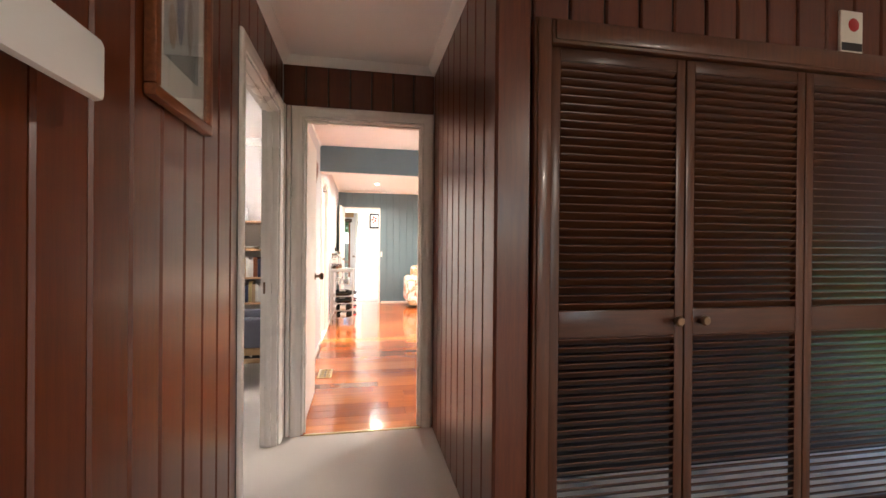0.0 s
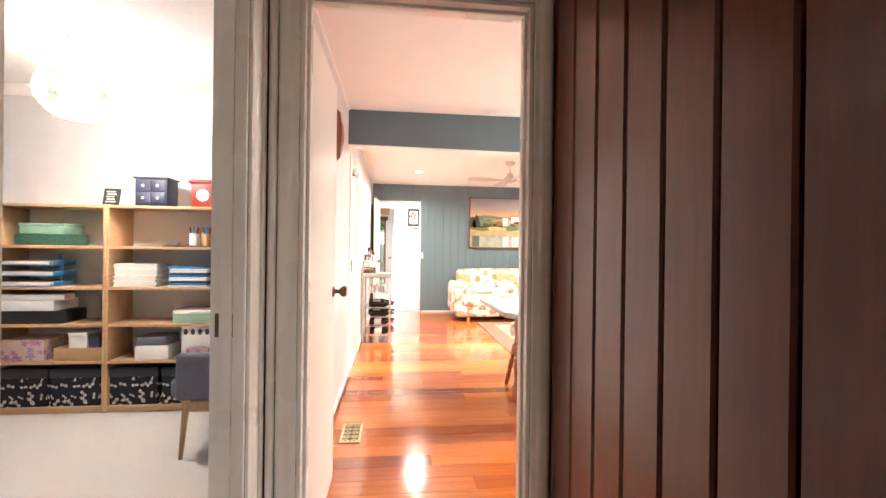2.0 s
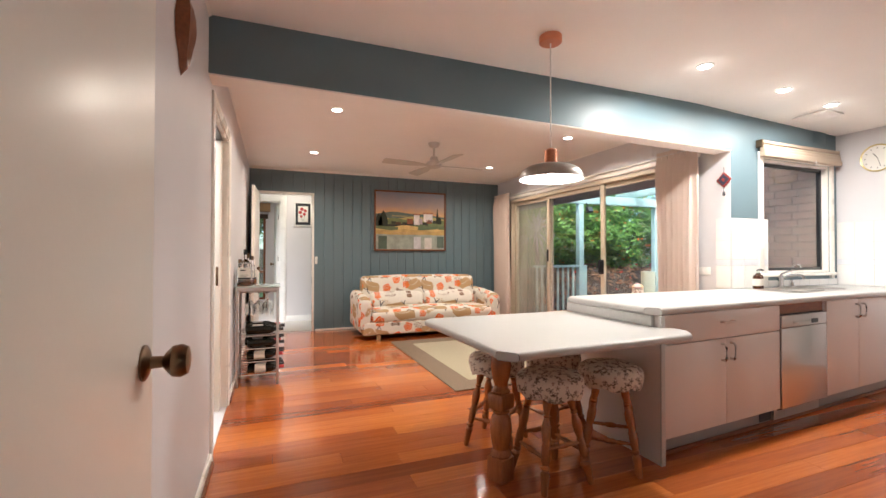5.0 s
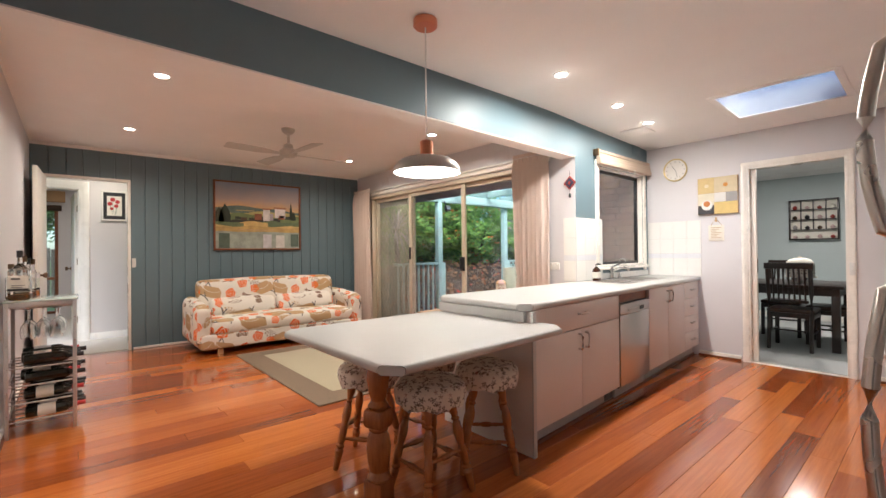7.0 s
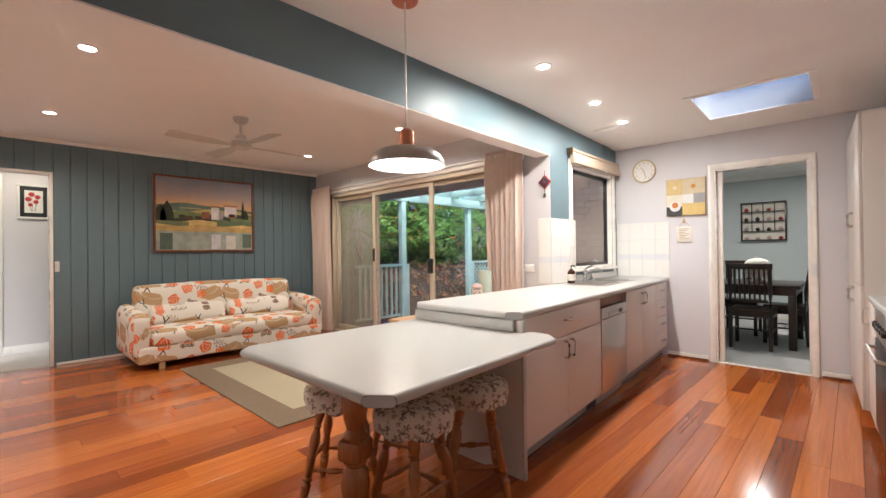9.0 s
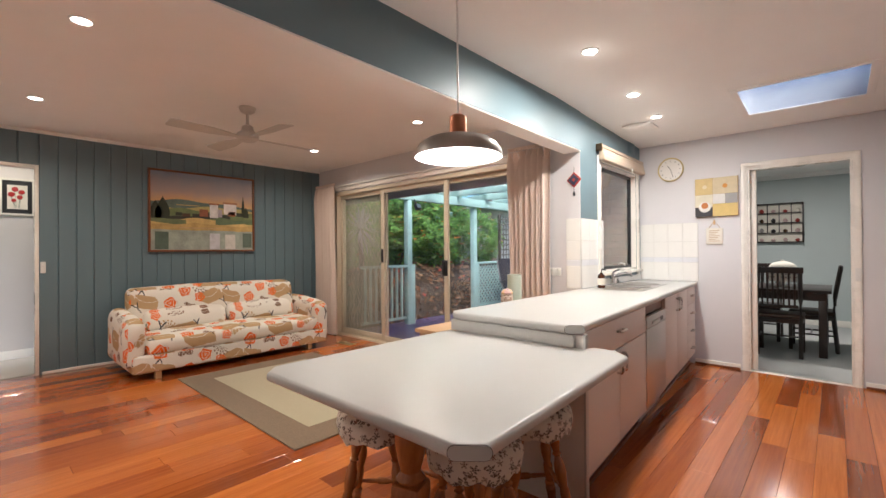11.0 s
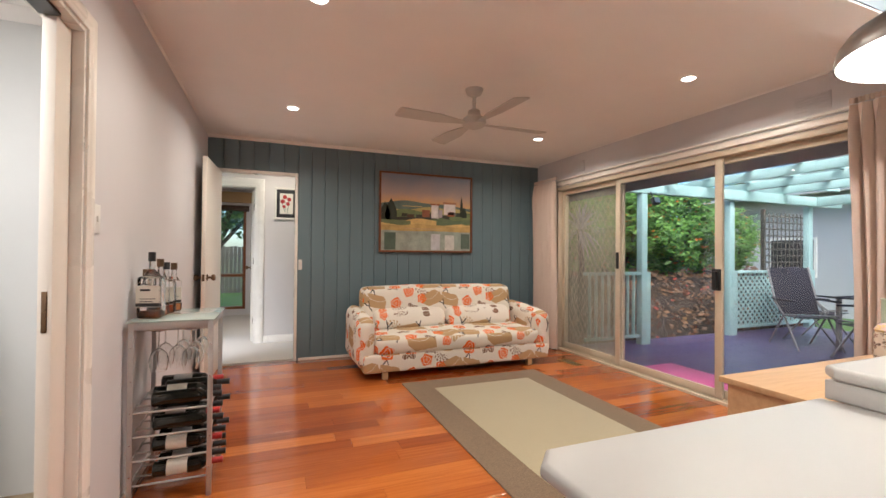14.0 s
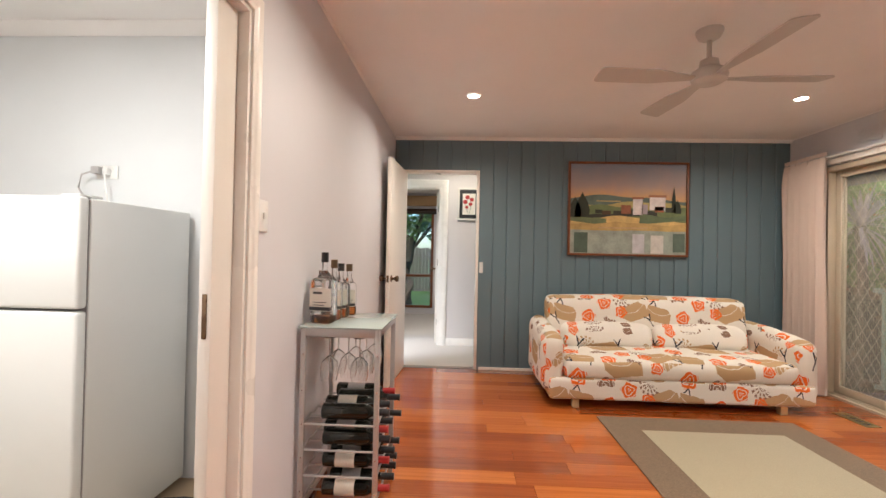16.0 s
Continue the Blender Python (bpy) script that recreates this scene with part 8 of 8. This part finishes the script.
nb = thing("neighbour_house", pose(15.5, 9.0, -0.35), "pale rendered neighbouring house with a tiled roof", "house")
part("wall", B(-1.5, 6, -7, 7, 0.001, 3.3), M["render"], nb)
rf = bmesh.new()
vv = [rf.verts.new(p) for p in ((-2.1, -7.5, 3.301), (6.5, -7.5, 3.301), (6.5, 7.5, 3.301), (-2.1, 7.5, 3.301), (2.2, -5, 4.9), (2.2, 5, 4.9))]
for f in ((0, 1, 4), (1, 2, 5, 4), (2, 3, 5), (3, 0, 4, 5), (3, 2, 1, 0)):
    rf.faces.new([vv[i] for i in f])
part("roof", rf, M["roof"], nb, smooth=0)
for y in (-4.0, 0.5, 3.5):
    w = part("window", B(-1.53, -1.501, y - 0.6, y + 0.6, 1.0, 2.1), M["trim"], nb)
    part("pane", B(-1.54, -1.531, y - 0.53, y + 0.53, 1.07, 2.03), M["black"], w)
gd = part("gutter", B(-2.2, -2.08, -7.5, 7.5, 3.2, 3.3, bev=0.02), M["white"], nb)
fn = thing("paling_fence", pose(0, 0, -0.35), "grey timber paling fence at the end of the garden", "fence")
q = bmesh.new()
for i in range(150):
    x = -8 + i * 0.14
    box(q, x, x + 0.125, 23.0, 23.02, 0.001, 1.75 + 0.02 * ((i * 7) % 3))
part("palings", q, M["fence"], fn)["kind"] = "stuff"
part("rail", B(-8, 13, 23.021, 23.07, 1.4, 1.48), M["fence"], fn)

tr = thing("tree", pose(-1.15, 18.5, -0.35), "garden tree with a mottled trunk on the lawn", "tree")
q = bmesh.new()
tube(q, [(0, 0, 0.001), (0.04, 0, 0.6), (-0.03, 0.02, 1.3), (0.08, 0, 2.1)], 0.17, 12)
for k in range(6):
    a = k * 1.05
    tube(q, [(0.06, 0, 1.6 + 0.08 * k), (0.7 * math.cos(a), 0.7 * math.sin(a), 2.4), (1.6 * math.cos(a), 1.6 * math.sin(a), 3.3)], 0.06, 6)
part("trunk", q, M["bark"], tr)
leaves("crown", (0, 0, 3.5), (2.6, 2.4, 1.7), 9000, 0.10, M["leaf_far"], tr, 8)
for x, y, s in ((-4.5, 21.5, 21), (1.9, 21.8, 22), (4.2, 21.0, 23)):
    shrub(x, y, 1.7, 1.5, 3000, s, "dark green hedge shrub at the back of the garden", "leaf_far", 0.6, 0.09)

# ---------------------------------------------------------------- laid pieces: boards, planks, tiles
def board_mesh(w, h, t, mat, ch=0.006):
    """An upright board with chamfered long edges; stands on z = 0, its face towards -y."""
    bm = bmesh.new()
    o = [(0, 0), (0, -t + ch), (ch, -t), (w - ch, -t), (w, -t + ch), (w, 0)]
    lo = [bm.verts.new((x, y, 0)) for x, y in o]
    hi = [bm.verts.new((x, y, h)) for x, y in o]
    n = len(o)
    for i in range(n):
        bm.faces.new((lo[i], lo[(i + 1) % n], hi[(i + 1) % n], hi[i]))
    bm.faces.new(hi)
    bm.faces.new(lo[::-1])
    bmesh.ops.recalc_face_normals(bm, faces=bm.faces[:])
    return mesh_of("board", bm, mat, smooth=0)


meshes = {}


def boarding(parent, frame_m, length, z0, z1, pitch, t, mat, gap=0.004, name="board"):
    """Upright boards side by side along a wall: local x along it, faces towards local -y."""
    n = max(1, round(length / pitch))
    w = length / n
    key = (round(w, 4), round(z1 - z0, 4), mat.name)
    if key not in meshes:
        meshes[key] = board_mesh(w - gap, z1 - z0, t, mat)
    for i in range(n):
        b = new(name, meshes[key])
        b.parent = parent
        b.matrix_basis = frame_m @ pose(i * w + gap / 2, 0, z0)
    return n


pan = thing("wall_panelling", pose(0, 0, 0), "glossy brown stained vertical timber panelling of the hall", "panelling", kind="structure")
T = 0.0155
boarding(pan, pose(HX0 - T, 2.106 - 32 * 0.1475, 0, 0, 0, 90), 32 * 0.1475, 0.001, HC - 0.001, 0.1475, T, M["panel"], 0.008)
boarding(pan, pose(HX0 - T, 2.1065, 0, 0, 0, 90), 0.100, 0.001, HC - 0.001, 0.100, T, M["panel"], 0.008)
boarding(pan, pose(HX0 - T, 2.207, 0, 0, 0, 90), 0.96, 2.143, HC - 0.001, 0.148, T, M["panel"], 0.008)
boarding(pan, pose(HX0 - T, 3.1685, 0, 0, 0, 90), 0.050, 0.001, HC - 0.001, 0.050, T, M["panel"], 0.008)
boarding(pan, pose(HX0, HY + T, 0), HX1 - HX0, 2.143, HC - 0.001, 0.148, T, M["panel"], 0.008)
boarding(pan, pose(HX0 + 0.001, HY + T, 0), 0.054, 0.001, 2.142, 0.054, T, M["panel"], 0.008)
boarding(pan, pose(HX1 + T, HY, 0, 0, 0, -90), 0.036, 0.001, HC - 0.001, 0.036, T, M["panel"], 0.008)
boarding(pan, pose(HX1 + T, HY - 0.036, 0, 0, 0, -90), HY - 0.036 - CF, 0.001, HC - 0.001, 0.146, T, M["panel"], 0.008)
boarding(pan, pose(HX1 + 0.001, CF + T, 0), 0.142, 0.001, HC - 0.001, 0.142, T, M["panel"], 0.008)
boarding(pan, pose(0.886, CF + T, 0), 2.71, 2.102, HC - 0.001, 0.148, T, M["panel"], 0.008)

tw = thing("wall_boarding", pose(0, 0, 0), "teal blue painted vertical lining boards", "panelling", kind="structure")
boarding(tw, pose(0.671, NY + 0.0135, 0), LX - 0.671, 0.001, CEIL - 0.001, 0.1425, 0.0135, M["teal"], 0.0025)
boarding(tw, pose(WX, NY + 0.0135, 0), 0.911, 2.112, CEIL - 0.001, 0.152, 0.0135, M["teal"], 0.0025)
boarding(tw, pose(WX, NY + 0.0135, 0), 0.089, 0.001, 2.111, 0.089, 0.0135, M["teal"], 0.0025)


def plank_mesh(l, w, t, mat, name):
    bm = bmesh.new()
    e = 0.0012
    lo = [bm.verts.new(p) for p in ((0, 0, -t), (l, 0, -t), (l, w, -t), (0, w, -t))]
    md = [bm.verts.new(p) for p in ((0, 0, -e), (l, 0, -e), (l, w, -e), (0, w, -e))]
    hi = [bm.verts.new(p) for p in ((e, e, 0), (l - e, e, 0), (l - e, w - e, 0), (e, w - e, 0))]
    for a, b in ((lo, md), (md, hi)):
        for i in range(4):
            bm.faces.new((a[i], a[(i + 1) % 4], b[(i + 1) % 4], b[i]))
    bm.faces.new(hi)
    return mesh_of(name, bm, mat, smooth=0)


def planks(parent, x0, x1, y0, y1, w, z, mat, seed_n, lens, name="plank"):
    rnd = random.Random(seed_n)
    n = round((y1 - y0) / w)
    w = (y1 - y0) / n
    for j in range(n):
        x = x0
        first = True
        while x < x1 - 0.02:
            l = rnd.choice(lens) * (rnd.uniform(0.3, 1) if first else 1)
            first = False
            l = min(l, x1 - x)
            if x1 - x - l < 0.25:
                l = x1 - x
            l = round(l, 2) if x + round(l, 2) < x1 - 0.02 else x1 - x
            key = (name, round(l, 3), round(w, 4))
            if key not in meshes:
                meshes[key] = plank_mesh(l - 0.0006, w - 0.0008, 0.019, mat, name)
            p = new(name, meshes[key])
            p.parent = parent
            p.matrix_basis = pose(x, y0 + j * w, z)
            x += l


fl = thing("timber_floor", pose(0, 0, 0), "polished red-brown hardwood strip floor", "floor", kind="structure")
planks(fl, -0.238, KX - 0.001, 3.226, KY - 0.003, 0.132, 0.0, M["plank"], 1, (0.9, 1.2, 1.5, 1.8, 2.2))
planks(fl, -0.238, LX - 0.014, KY - 0.0025, NY - 0.002, 0.132, 0.0, M["plank"], 2, (0.9, 1.2, 1.5, 1.8, 2.2))
dkf = thing("deck_floor", pose(0, 0, 0), "weathered timber decking with the dusk sky's violet in its colour", "deck", kind="structure")
planks(dkf, LX + 0.105, 9.5, 5.86, 9.75, 0.095, DZ, M["deck"], 3, (5.6,), "deck_board")
struct(part("deck_frame", B(LX + 0.11, 9.45, 5.87, 9.74, -0.34, DZ - 0.02), M["fence"], smooth=0), "timber deck framing", "deck")

sp = thing("splashback", pose(0, 0, 0), "white tiled splashback with a pale blue border", "splashback", kind="structure")


def tiling(m, length, rows, pitch, end=None):
    n = max(1, round(length / pitch))
    w = length / n
    q = B(0, length, -0.003, -0.0006, rows[0][0], rows[-1][1])
    part("grout_bed", q, M["grout"], sp, at=m, smooth=0)
    for z0, z1, mt in rows:
        key = ("tile", round(w, 4), round(z1 - z0, 4), mt)
        if key not in meshes:
            meshes[key] = mesh_of("tile", B(0.0012, w - 0.0012, -0.0085, -0.0032, 0.0012, z1 - z0 - 0.0012, bev=0.0014, seg=1), M[mt], smooth=0)
        for i in range(n):
            t = new("tile", meshes[key])
            t.parent = sp
            t.matrix_basis = m @ pose(i * w, 0, z0)


ROWS3 = [(0.873, 1.075, "tile"), (1.075, 1.13, "tileband"), (1.13, 1.30, "tile"), (1.30, 1.50, "tile")]
tiling(pose(KX, KY - 0.004, 0, 0, 0, -90), 0.585, ROWS3, 0.146)
tiling(pose(LX - 0.003, KY, 0), 0.49, ROWS3, 0.163)
tiling(pose(LX - 0.0045, KY + 0.135, 0, 0, 0, -90), 0.135, ROWS3, 0.135)
tiling(pose(LX + 0.49, KY, 0), KX - LX - 0.50, [(0.873, 0.935, "tile")], 0.15)

bw = thing("brick_wall", pose(5.425, 5.825, -0.349), "brown brick outer wall of the dining room", "wall", kind="structure")
part("mortar", B(0.012, 0.10, 0.0, 1.27, 0.0, 2.60), M["fence"], bw, "grey recessed mortar", smooth=0)
me = mesh_of("brick", B(0.0, 0.0115, 0.004, 0.226, 0.004, 0.078, bev=0.003, seg=1), M["brick"], smooth=0)
for j in range(31):
    for i in range(5):
        b = new("brick", me)
        b.parent = bw
        b.matrix_basis = pose(0, i * 0.236 + (0.06 if j % 2 else 0.0), j * 0.083)
